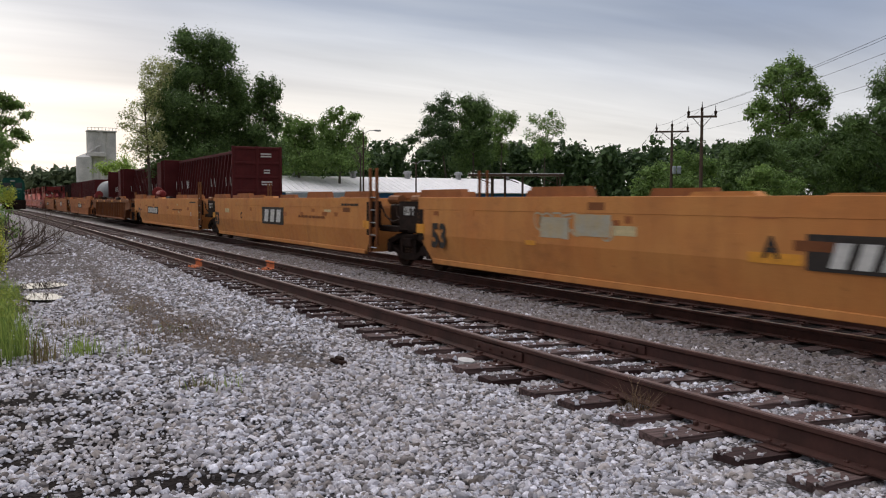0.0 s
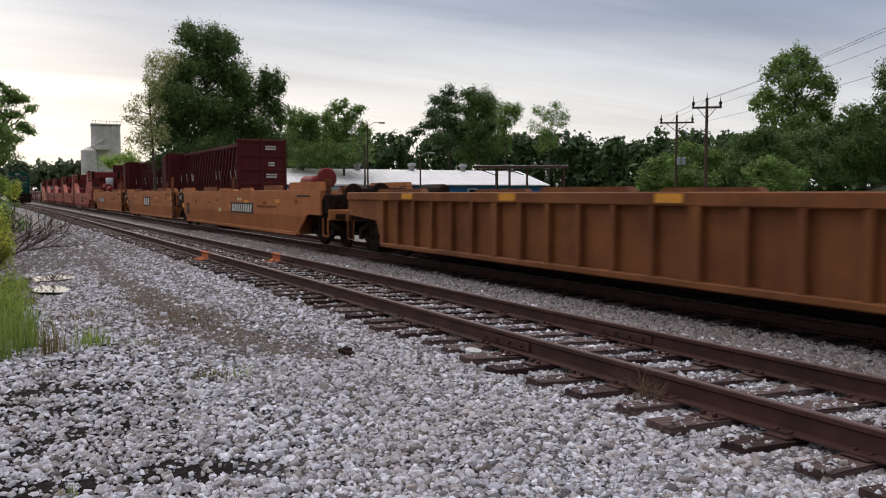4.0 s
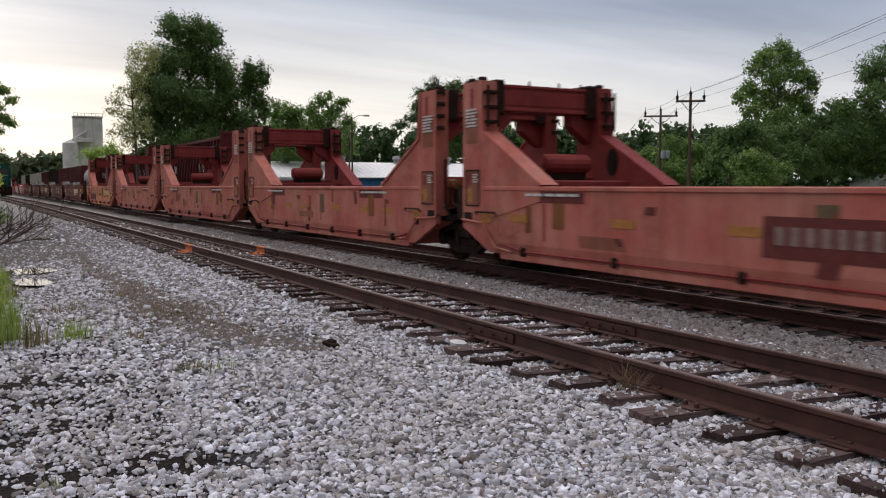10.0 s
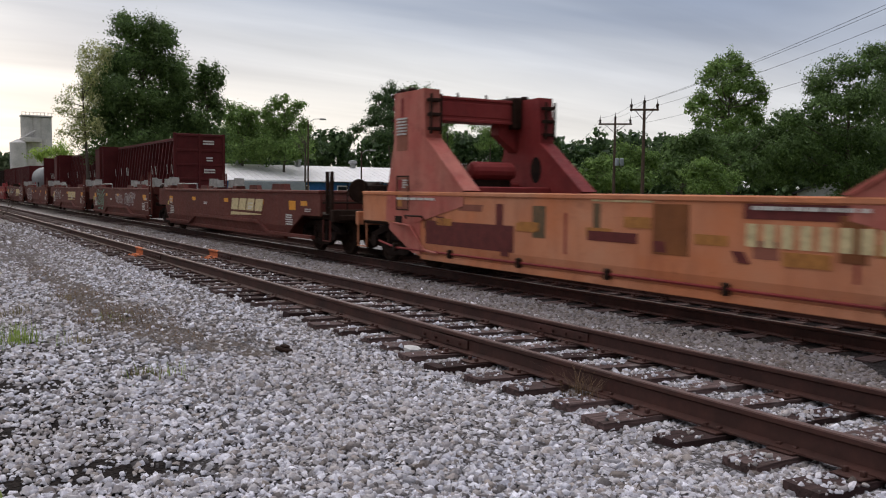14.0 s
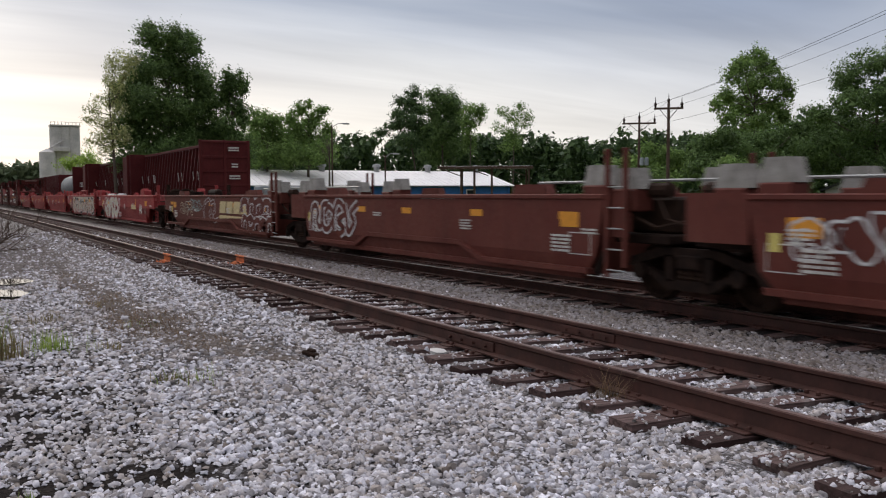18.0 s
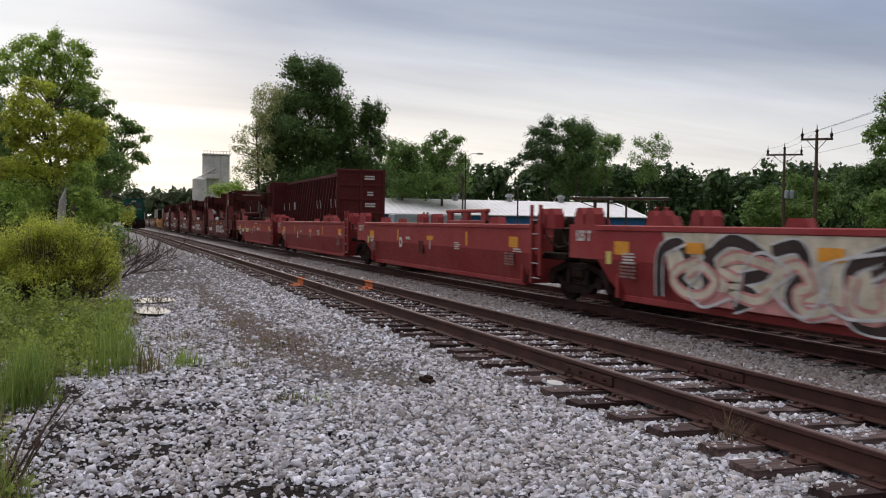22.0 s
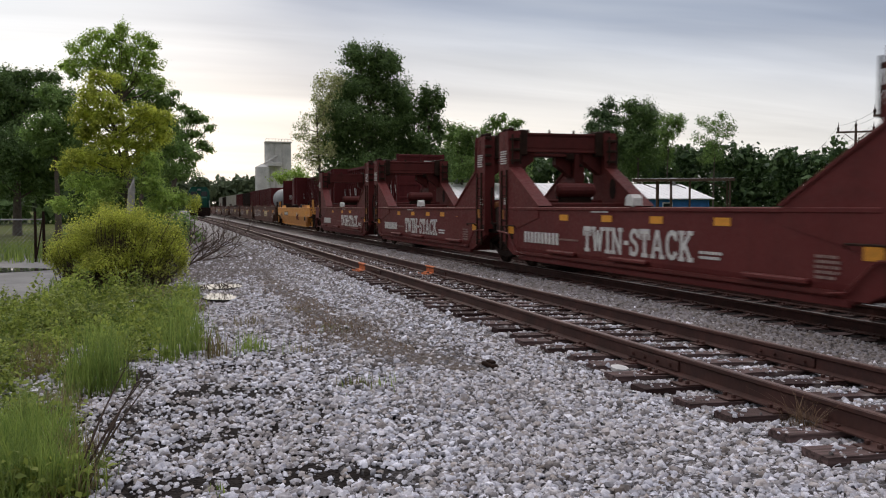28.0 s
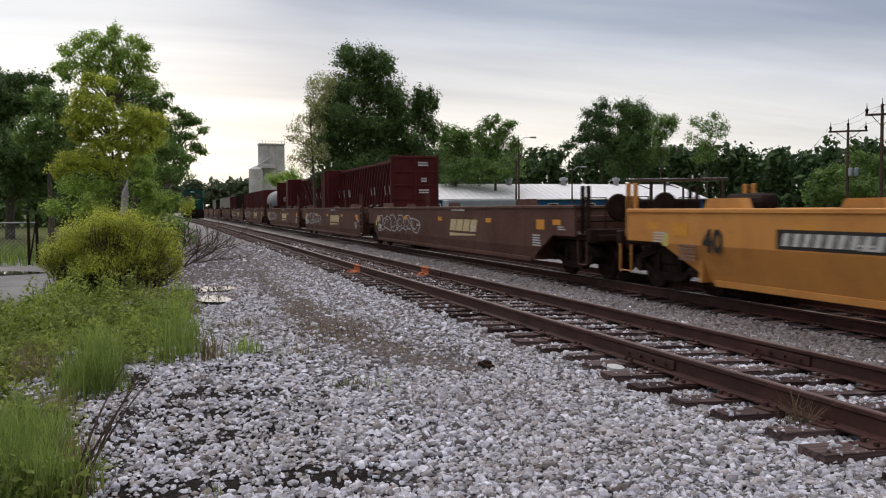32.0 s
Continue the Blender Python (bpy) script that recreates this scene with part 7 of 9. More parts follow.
# (x, y, half width, half depth, height, clumps): broad-leaved weeds
WEEDS = [(-1.0, 14.2, 1.35, 1.5, 0.30, 1500), (-0.5, 12.4, 0.75, 1.2, 0.24, 900), (-1.75, 11.6, 0.9, 1.3, 0.22, 800), (-0.15, 11.3, 0.35, 0.6, 0.16, 220), (-2.6, 13.5, 1.0, 1.5, 0.35, 900), (-1.3, 16.4, 0.9, 0.9, 0.42, 800),
         (-2.2, 9.4, 0.8, 0.9, 0.26, 500), (-1.1, 7.3, 0.3, 0.35, 0.20, 160), (-1.6, 8.9, 0.3, 0.4, 0.25, 160), (-0.75, 9.3, 0.2, 0.25, 0.14, 50), (-1.9, 6.6, 0.6, 0.9, 0.3, 400), (-0.35, 10.0, 0.2, 0.25, 0.12, 60), (-0.62, 5.5, 0.16, 0.25, 0.16, 70), (-0.3, 13.4, 0.6, 0.7, 0.45, 300), (-1.7, 15.6, 0.5, 0.5, 0.5, 260), (-0.9, 12.6, 0.4, 0.5, 0.42, 200)]
# (x, y, half width, half depth, height, blades): dead brown grass
DEAD = [(-1.35, 9.9, 0.35, 0.6, 0.20, 420), (-1.5, 10.9, 0.4, 0.4, 0.2, 300), (-0.95, 7.7, 0.3, 0.35, 0.22, 240), (-0.62, 6.2, 0.2, 0.35, 0.22, 240), (-0.5, 5.5, 0.14, 0.25, 0.2, 150), (-1.2, 12.6, 0.4, 0.3, 0.2, 160), (-0.3, 16.6, 0.5, 0.5, 0.4, 260), (0.3, 14.6, 0.3, 0.8, 0.3, 200)]


def build_verge():
    rng = np.random.default_rng(77)

    def sown(table, bell):
        xs, ys, hs = [], [], []
        for x, y, rx, ry, h, n in table:
            px, py = patch_points(rng, x, y, rx, ry, n)
            d = ((px - x) / rx) ** 2 + ((py - y) / ry) ** 2
            xs.append(px), ys.append(py), hs.append(h * (1 - bell * d) * rng.uniform(0.22, 1.2, n))
        return np.concatenate(xs), np.concatenate(ys), np.concatenate(hs).clip(0.03, 1.0)
    x, y, h = sown(GRASS, 0.45)
    grass("grass", "rank green grass in patches on the verge", x, y, h, M_GRASS, 1, 0.005, 0.75)
    x, y, h = sown(DEAD, 0.3)
    grass("dry_grass", "dead brown grass between the weeds", x, y, h, M_GRASS_DRY, 2, 0.006, 0.9)
    m = rng.uniform(0, 1, len(x)) < 0.3
    grass("dry_grass", "thin straw-coloured stalks among the weeds", x[m] + 0.1, y[m], h[m] * 2.0, M_GRASS_DRY, 3, 0.003, 0.5)
    # broad-leaved weeds: leaves stand round short stems, the upper ones turned to the light
    xs, ys, zs = [], [], []
    for wx, wy, rx, ry, wh, n in WEEDS:
        m = max(3, n // 30)
        cx, cy = patch_points(rng, wx, wy, rx, ry, m)
        for ux, uy in zip(cx, cy):
            r, top = rng.uniform(0.10, 0.34), wh * rng.uniform(0.3, 1.9)
            k = int(10 + 90 * r)
            px, py = rng.normal(ux, r * 0.5, k), rng.normal(uy, r * 0.6, k)
            d = ((px - ux) ** 2 + (py - uy) ** 2) / (r * r)
            xs.append(px), ys.append(py), zs.append(top * np.exp(-d) * rng.uniform(0.75, 1.1, k))
    x, y = np.concatenate(xs), np.concatenate(ys)
    z = ground_z(x, y) + 0.02 + np.concatenate(zs)
    c = np.repeat(np.stack([x, y, z], -1), 8, axis=0)
    up = np.repeat(rng.normal(0, 0.5, (len(x), 3)) + np.array([0, -0.2, 0.9]), 8, axis=0)
    c[:, 2] -= rng.uniform(0, 1, len(c)) * np.repeat(z - ground_z(x, y), 8) * 0.8
    v, f = leaf_quads(c, np.repeat(rng.uniform(0.014, 0.040, len(x)), 8), rng, 0.045, out=up)
    tagged(new("weeds", np_mesh("weeds", v, f, M_WEED)), "low broad-leaved bright green weeds", "weeds", kind="stuff")
    # far verge under the trees
    n = 9000
    y = rng.uniform(17, 42, n)
    x = rng.uniform(-9, -0.2, n)
    ok = ~((x < -2.3) & (y < 29))
    h = rng.uniform(0.15, 0.45, n)
    grass("meadow_grass", "long pale grass round the lot", x[ok], y[ok], h[ok], M_GRASS, 5, 0.02)
    # tufts standing in the stones
    for k, (tx, ty, r, hh, cnt, dry) in enumerate(((0.12, 9.9, 0.24, 0.60, 90, 0), (0.30, 10.4, 0.22, 0.72, 100, 0), (0.55, 9.9, 0.13, 0.42, 70, 1), (0.98, 10.2, 0.20, 0.28, 90, 0), (1.86, 7.65, 0.30, 0.17, 26, 0),
                                                  (1.72, 7.75, 0.13, 0.14, 40, 1), (1.55, 9.7, 0.12, 0.16, 30, 1), (-0.58, 8.6, 0.28, 0.80, 200, 0), (-0.75, 8.35, 0.2, 0.5, 60, 0), (-0.82, 5.75, 0.28, 0.42, 260, 0),
                                                  (-0.55, 5.5, 0.22, 0.36, 160, 0), (-1.2, 6.2, 0.3, 0.5, 200, 0), (0.35, 5.15, 0.05, 0.10, 14, 0), (1.1, 12.4, 0.3, 0.18, 60, 1), (1.9, 13.6, 0.3, 0.12, 50, 1))):
        px, py = rng.normal(tx, r * 0.55, cnt), rng.normal(ty, r * 0.55, cnt)
        hs = hh * rng.uniform(0.45, 1.1, cnt)
        g = grass("grass_tuft", ("dry straw-coloured" if dry else "fresh green") + " grass tuft growing in the gravel", px, py, hs, M_GRASS_DRY if dry else M_GRASS, 20 + k, 0.006, 0.45)
    # low red-brown weeds along the rut
    px, py, hs = sown([(2.25, 11.3, 0.6, 1.3, 0.11, 1300), (2.5, 9.6, 0.4, 0.8, 0.08, 420), (2.2, 14.0, 0.4, 1.6, 0.10, 700), (2.15, 17.5, 0.4, 2.0, 0.10, 500), (1.7, 9.6, 0.4, 0.5, 0.07, 60)], 0.4)
    grass("dry_grass", "low red-brown weeds along an old rut", px, py, hs, M_GRASS_RED, 61, 0.005, 1.6)
    px, py, hs = sown([(2.15, 11.2, 0.25, 0.4, 0.12, 70), (0.75, 10.0, 0.35, 0.3, 0.35, 26), (1.3, 9.9, 0.3, 0.3, 0.28, 18), (1.9, 7.7, 0.25, 0.2, 0.2, 20)], 0.2)
    grass("weed_stems", "thin upright green weed stems", px, py, hs, M_GRASS, 62, 0.003, 0.35)
    # dry weed leaning on the near rail
    px, py = rng.normal(4.33, 0.06, 90), rng.normal(4.95, 0.07, 90)
    grass("dead_weed", "dead straw-coloured weed beside the rail", px, py, rng.uniform(0.10, 0.36, 90), M_GRASS_RED, 60, 0.0028, 1.3)


def stalk_plant():
    """A dark many-branched dead stalk with thin whips."""
    g = Geo()
    rng = random.Random(8)
    for k in range(5):
        a = rng.uniform(0.35, 0.85)
        p = Vector((-0.46 + rng.uniform(-0.05, 0.05), 5.58 + rng.uniform(-0.06, 0.06), -0.17))
        L = rng.uniform(0.62, 0.85)
        d = Vector((math.sin(a) * 0.8, rng.uniform(-0.1, 0.35), 1)).normalized()
        for i in range(5):
            q = p + d * L / 5
            g.tube(p, q, 0.011 - 0.0018 * i, 0.0092 - 0.0018 * i, 5, False)
            for _ in range(9):
                e = q - d * rng.uniform(0, L / 5) + Vector((rng.uniform(-0.05, 0.05), rng.uniform(-0.05, 0.05), rng.uniform(0.0, 0.05)))
                g.tube(e - Vector((0, 0, 0.02)) - (e - q) * 0.55, e, 0.002, 0.001, 3, False)
            p = q
            d = (d + Vector((0.07, 0.02, 0.02))).normalized()
    solid("dead_shrub", g, M_TWIG, "dark dry shrub with thin leaning whips", "shrub")


def fallen_branches():
    g = Geo()
    rng = random.Random(5)

    def grow(p, d, L, r, depth):
        q = p + d * L
        g.tube(p, q, r, r * 0.6, 5, False)
        if depth:
            for _ in range(3):
                nd = (d + Vector((rng.uniform(-0.9, 0.9), rng.uniform(-0.9, 0.9), rng.uniform(-0.2, 0.55)))).normalized()
                grow(p + d * L * rng.uniform(0.4, 1.0), nd, L * rng.uniform(0.5, 0.75), r * 0.6, depth - 1)
    for x, y in ((0.55, 25.5), (0.9, 27.5), (0.4, 29.0)):
        for _ in range(3):
            grow(Vector((x, y, -0.12)), Vector((rng.uniform(0.2, 1), rng.uniform(-0.4, 0.4), rng.uniform(0.1, 0.5))).normalized(), rng.uniform(0.7, 1.2), 0.022, 3)
    solid("brush_pile", g, M_TWIG, "bare brown fallen branches beside the gravel", "branch", kind="stuff")


build_verge()
stalk_plant()
fallen_branches()
bush("bush", "rounded yellow-green bush beside the gravel", M_BUSH, (-1.2, 18.6), [(-1.1, 18.9, 1.0, 0.88, 0.49), (-1.6, 18.6, 0.7, 0.66, 0.46), (-0.3, 18.3, 0.8, 0.74, 0.51), (-0.8, 18.5, 1.2, 0.69, 0.3), (0.0, 18.4, 0.5, 0.41, 0.44), (-1.9, 18.5, 0.5, 0.4, 0.32), (0.3, 18.7, 0.2, 0.18, 0.39), (-1.2, 18.3, 0.4, 0.73, 0.37), (-0.5, 18.5, 0.3, 0.74, 0.38)], 46000, 0.021, 3, 900)
bush("bush", "dark leggy undergrowth beneath the young tree", M_LEAF_MID, (-0.2, 31.5), [(-0.6, 31.5, 0.6, 1.2, 0.7), (0.5, 33, 0.6, 0.8, 0.7), (-2.4, 32, 0.5, 1.0, 0.6)], 4200, 0.07, 4, 120)

# ---- the trees that stand out, each with the lobes of its crown (x, y, z, half width, half height) ----
tree("tree", "tall dark green broadleaf tree behind the sidings", M_LEAF_DEEP, (19.3, 88.0), [(18.4, 86.7, 16.5, 1.71, 1.59), (20.4, 87.1, 16.2, 2.12, 1.74), (22.6, 88.6, 16.3, 1.08, 1.27), (18.2, 88.1, 17.6, 0.86, 0.86), (21.5, 87.3, 16.7, 0.87, 0.87), (19.2, 87.7, 14.1, 2.75, 2.37), (21.7, 87.9, 13.7, 2.41, 2.41), (23.0, 86.9, 12.4, 1.64, 1.89), (17.5, 88.6, 13.0, 1.37, 1.87), (15.5, 86.7, 11.0, 1.69, 1.69), (18.2, 87.4, 10.1, 3.85, 2.92), (21.8, 88.1, 10.3, 3.0, 2.68), (24.0, 87.8, 10.7, 1.54, 2.05), (16.2, 88.4, 7.9, 2.36, 2.23), (19.6, 89.0, 7.5, 3.95, 2.03), (23.4, 89.6, 8.2, 3.07, 1.82), (17.5, 87.0, 5.4, 3.83, 2.28), (22.4, 88.6, 5.5, 4.0, 2.06)], 0.1, 0.45, 3, 3.3, True)
tree("tree", "narrow green tree with upright tips behind the sidings", M_LEAF_DEEP, (26.0, 87.0), [(25.7, 87.8, 11.8, 1.03, 2.07), (26.3, 86.2, 12.7, 0.95, 1.4), (26.2, 87.5, 10.4, 1.55, 1.81), (26.9, 86.9, 9.1, 1.03, 1.68), (27.3, 87.2, 12.4, 0.57, 1.16), (24.8, 85.7, 8.1, 1.39, 1.64), (26.0, 85.4, 6.8, 1.71, 1.71), (25.5, 86.7, 13.4, 0.44, 0.95), (24.7, 88.3, 7.6, 1.42, 1.68), (26.7, 86.3, 5.6, 1.67, 1.67)], 0.1, 0.22, 31, 3, True)
tree("tree", "slender tree with pale sparse leaves", M_LEAF_PALE, (14.0, 83.0), [(14.5, 83.9, 13.8, 1.1, 1.04), (15.6, 83.0, 13.6, 0.69, 0.81), (13.7, 83.6, 12.4, 0.63, 1.04), (13.9, 82.2, 11.2, 1.08, 0.96), (15.1, 83.2, 12.6, 0.92, 1.04), (13.2, 82.8, 10.0, 1.26, 0.68), (12.2, 83.3, 9.2, 0.97, 0.45), (11.9, 82.7, 8.1, 0.96, 0.45), (13.1, 83.5, 7.9, 1.15, 0.74), (14.1, 83.1, 9.0, 1.15, 1.15), (12.7, 83.5, 6.7, 1.15, 0.57), (13.3, 83.0, 5.6, 1.03, 0.68), (14.2, 82.8, 6.8, 1.15, 1.15), (12.0, 83.2, 6.3, 0.62, 0.39)], 0.09, 0.2, 4, 2.2, False)
tree("tree", "dark grey-green pine above the wood", M_FARWOOD, (79.7, 146.0), [(79.5, 146.9, 20.5, 2.28, 1.43), (77.3, 146.8, 18.8, 2.63, 1.3), (79.3, 146.1, 17.7, 3.12, 1.67), (75.4, 145.4, 16.4, 2.36, 1.29), (77.1, 144.6, 14.9, 4.04, 1.53), (74.1, 145.8, 14.2, 2.24, 0.93), (71.8, 145.9, 12.9, 1.75, 0.8), (79.4, 144.3, 13.3, 3.82, 1.9), (77.6, 144.3, 11.5, 5.0, 1.89)], 0.15, 0.3, 5, 3, True)
tree("tree", "broad-crowned tree above the wood", M_LEAF_DEEP, (83.4, 143.0), [(81.1, 141.9, 19.6, 2.23, 1.64), (83.0, 140.7, 18.5, 2.95, 2.23), (85.1, 141.6, 16.6, 2.38, 3.34), (81.4, 142.2, 16.5, 3.08, 2.84), (83.1, 140.1, 13.2, 3.54, 2.82), (80.2, 141.4, 12.7, 3.53, 2.58), (84.6, 145.8, 10.3, 5.76, 2.93)], 0.16, 0.3, 25, 3.2, True)
tree("tree", "small round-topped tree above the wood", M_LEAF_MID, (84.3, 135.0), [(84.9, 135.1, 16.6, 2.53, 1.25), (86.4, 134.5, 16.1, 1.48, 1.72), (84.1, 134.6, 14.6, 1.82, 1.71), (83.7, 134.7, 12.8, 1.25, 1.25), (85.4, 136.8, 11.0, 1.85, 1.85)], 0.15, 0.2, 6, 2.6, True)
tree("tree", "airy thin-crowned tree above the wood", M_LEAF_MID, (89.9, 129.0), [(88.2, 129.2, 16.0, 1.68, 1.0), (92.0, 130.0, 17.0, 1.24, 1.24), (90.6, 129.7, 14.9, 2.15, 1.35), (93.0, 128.4, 15.4, 1.01, 1.24), (86.5, 128.5, 13.0, 1.66, 1.21), (90.5, 130.0, 12.3, 2.04, 1.35), (92.1, 128.3, 13.7, 1.46, 0.66), (90.2, 130.0, 10.3, 2.5, 1.58)], 0.14, 0.2, 7, 2.5, False)
tree("tree", "green tree behind the pale roof", M_LEAF_MID, (41.5, 122.0), [(42.8, 121.6, 12.2, 1.47, 1.19), (42.1, 123.4, 12.1, 1.48, 1.57), (39.7, 121.5, 12.1, 1.36, 2.0), (41.2, 123.4, 10.1, 2.41, 2.41), (44.0, 123.8, 9.9, 2.82, 2.44), (44.0, 121.6, 7.3, 4.65, 2.04), (39.4, 121.8, 8.9, 1.45, 2.92), (40.1, 121.5, 6.8, 2.93, 2.01)], 0.14, 0.3, 8, 3, True)
tree("tree", "light-topped tree behind the pale roof", M_LEAF_MID, (46.6, 119.0), [(45.9, 119.7, 13.8, 1.18, 1.0), (46.7, 118.7, 14.5, 0.63, 0.72), (49.1, 119.1, 13.8, 1.29, 0.73), (48.0, 119.8, 12.4, 1.48, 1.57), (44.7, 119.6, 12.2, 1.36, 1.55), (46.5, 120.5, 10.9, 2.78, 1.85), (47.3, 120.7, 9.0, 4.11, 2.42), (50.2, 120.2, 10.7, 1.4, 1.4), (47.7, 117.3, 7.1, 3.66, 1.82), (44.3, 118.7, 7.2, 2.92, 2.0)], 0.14, 0.3, 9, 2.8, True)
tree("tree", "tall round-crowned tree beyond the road", M_LEAF_MID, (76.7, 64.0), [(77.6, 65.0, 16.2, 1.35, 1.15), (73.3, 63.3, 14.8, 1.43, 1.23), (79.0, 64.8, 15.0, 1.56, 1.29), (71.9, 63.2, 13.5, 1.16, 1.16), (80.0, 64.0, 13.3, 1.36, 1.15), (80.8, 63.4, 12.3, 0.88, 1.22), (77.1, 64.7, 13.1, 2.3, 1.75), (72.5, 64.7, 11.6, 1.18, 1.05), (70.3, 63.9, 10.6, 0.7, 0.83), (75.9, 65.4, 10.9, 2.03, 1.62), (80.2, 65.0, 10.9, 2.34, 1.51), (71.9, 63.6, 9.2, 1.17, 1.1), (76.7, 64.2, 8.7, 2.83, 1.48), (81.6, 64.6, 9.7, 1.24, 1.17)], 0.12, 0.35, 10, 3.2, True)
tree("tree", "dark spreading tree beyond the road", M_LEAF_DEEP, (81.2, 53.0), [(79.1, 51.8, 13.8, 2.6, 1.61), (85.7, 53.0, 15.6, 2.47, 1.82), (76.9, 53.3, 12.1, 1.86, 1.73), (73.8, 51.6, 9.6, 1.8, 1.43), (78.7, 51.3, 10.5, 3.58, 2.34), (91.7, 55.6, 11.7, 3.19, 3.6), (86.9, 50.6, 13.3, 2.7, 2.7), (70.7, 52.2, 8.6, 1.65, 1.06), (77.0, 54.6, 7.3, 3.42, 1.89), (83.1, 53.7, 7.0, 4.3, 2.73), (87.5, 52.2, 4.7, 3.43, 3.03), (71.8, 53.0, 5.8, 2.53, 1.56), (79.2, 53.7, 4.0, 3.96, 2.29), (84.4, 52.1, 2.3, 4.02, 2.07)], 0.11, 0.4, 11, 3.2, True)
tree("tree", "dark low tree below the round crown", M_LEAF_DEEP, (69.5, 58.0), [(64.8, 57.7, 6.9, 1.3, 0.88), (65.4, 57.9, 5.5, 2.5, 1.3), (70.7, 59.2, 6.3, 2.86, 1.36), (75.2, 59.4, 6.5, 2.68, 1.66), (74.5, 57.0, 7.8, 1.73, 1.23), (69.7, 56.3, 4.0, 3.13, 1.68), (76.6, 57.8, 4.2, 2.92, 2.03)], 0.11, 0.25, 35, 3.2, True)
tree("tree", "dark low tree at the wood's foot", M_LEAF_DEEP, (64.8, 60.0), [(64.8, 59.6, 6.7, 1.56, 0.65), (63.9, 60.1, 5.9, 1.57, 0.9), (66.3, 59.7, 6.2, 1.34, 1.09), (63.4, 59.3, 3.8, 1.91, 2.15), (68.2, 60.7, 4.1, 1.99, 1.99)], 0.12, 0.2, 32, 3.2, True)
tree("tree", "light green shrubby tree by the road", M_LEAF_MID, (59.5, 52.0), [(58.4, 51.7, 4.1, 1.06, 0.58), (58.3, 52.8, 3.3, 1.18, 0.85), (59.8, 51.4, 3.3, 1.28, 0.96), (62.1, 51.5, 3.0, 0.97, 0.7), (58.2, 51.8, 2.1, 1.49, 0.79), (60.8, 51.6, 2.1, 1.62, 0.69)], 0.1, 0.12, 12, 2.6, True)
tree("tree", "low green tree by the power poles", M_LEAF_MID, (75.8, 80.0), [(71.9, 80.8, 4.6, 1.52, 1.14), (73.6, 80.7, 5.3, 1.53, 0.99), (76.5, 80.9, 5.3, 2.18, 1.4), (78.4, 79.4, 6.0, 1.7, 1.23), (80.0, 78.7, 5.3, 1.55, 1.55), (71.5, 81.3, 2.9, 1.84, 1.53), (74.2, 80.3, 2.9, 3.08, 1.53), (76.7, 78.1, 3.2, 3.06, 1.83), (76.7, 80.6, 7.1, 1.39, 0.69)], 0.14, 0.15, 13, 2.8, True)
tree("tree", "young yellow-green tree beside the track", M_LEAF_YELLOW, (-1.2, 32.2), [(-2.3, 32.3, 6.0, 0.44, 0.3), (-1.7, 32.4, 6.0, 0.31, 0.26), (-2.5, 32.1, 5.4, 0.47, 0.39), (-2.0, 31.8, 5.2, 0.47, 0.39), (-2.7, 32.3, 4.9, 0.39, 0.43), (-1.8, 31.9, 4.7, 0.65, 0.43), (-2.4, 32.4, 4.5, 0.75, 0.48), (-0.7, 32.1, 4.8, 0.64, 0.35), (-0.1, 32.2, 4.6, 0.42, 0.35), (-1.1, 32.6, 4.3, 0.71, 0.4), (-0.2, 32.4, 4.1, 0.51, 0.4), (-2.7, 32.5, 4.1, 0.39, 0.39), (-1.7, 32.3, 3.8, 0.88, 0.48), (-0.8, 32.6, 3.6, 0.67, 0.45), (-2.7, 31.8, 3.2, 0.64, 0.43), (-1.8, 32.5, 3.1, 0.98, 0.44), (-3.3, 32.1, 2.9, 0.39, 0.34)], 0.038, 0.13, 15, 3.2, True)
tree("tree", "leafy green sapling at the foot of the young tree", M_LEAF_FRESH, (-1.3, 31.6), [(-0.5, 31.6, 3.0, 0.43, 0.43), (-2.9, 31.7, 2.4, 0.64, 0.43), (-2.0, 32.0, 2.3, 0.83, 0.48), (-0.6, 31.4, 2.3, 0.54, 0.43), (0.0, 31.7, 1.9, 0.62, 0.39), (-2.3, 31.5, 1.6, 0.75, 0.43), (0.5, 31.7, 1.8, 0.24, 0.29), (-0.3, 31.6, 1.5, 0.66, 0.35), (-3.4, 31.4, 1.6, 0.46, 0.29)], 0.04, 0.06, 33, 3, True)
tree("tree", "tall green tree with an airy crown", M_LEAF_FRESH, (-1.3, 36.0), [(-1.6, 36.0, 8.4, 0.29, 0.34), (-1.7, 36.0, 8.1, 0.37, 0.25), (-2.4, 35.8, 8.1, 0.53, 0.25), (-2.9, 35.9, 7.9, 0.36, 0.21), (-2.0, 36.1, 7.9, 0.48, 0.3), (-0.9, 35.8, 8.0, 0.53, 0.25), (-0.5, 36.2, 7.9, 0.35, 0.21), (-3.3, 36.2, 7.6, 0.42, 0.29), (-2.4, 35.7, 7.4, 0.68, 0.33), (-1.4, 36.2, 7.6, 0.65, 0.34), (-0.8, 35.8, 7.4, 0.59, 0.3), (-3.6, 36.1, 6.9, 0.42, 0.25), (-3.2, 35.8, 7.0, 0.47, 0.29), (-2.5, 36.1, 7.0, 0.75, 0.38), (-1.6, 36.3, 7.1, 0.65, 0.38), (-0.6, 36.3, 7.1, 0.65, 0.3), (-1.0, 36.2, 6.6, 0.7, 0.47), (-0.2, 35.8, 6.3, 0.45, 0.3), (-1.8, 35.9, 6.4, 0.53, 0.5)], 0.042, 0.16, 16, 2.6, True)
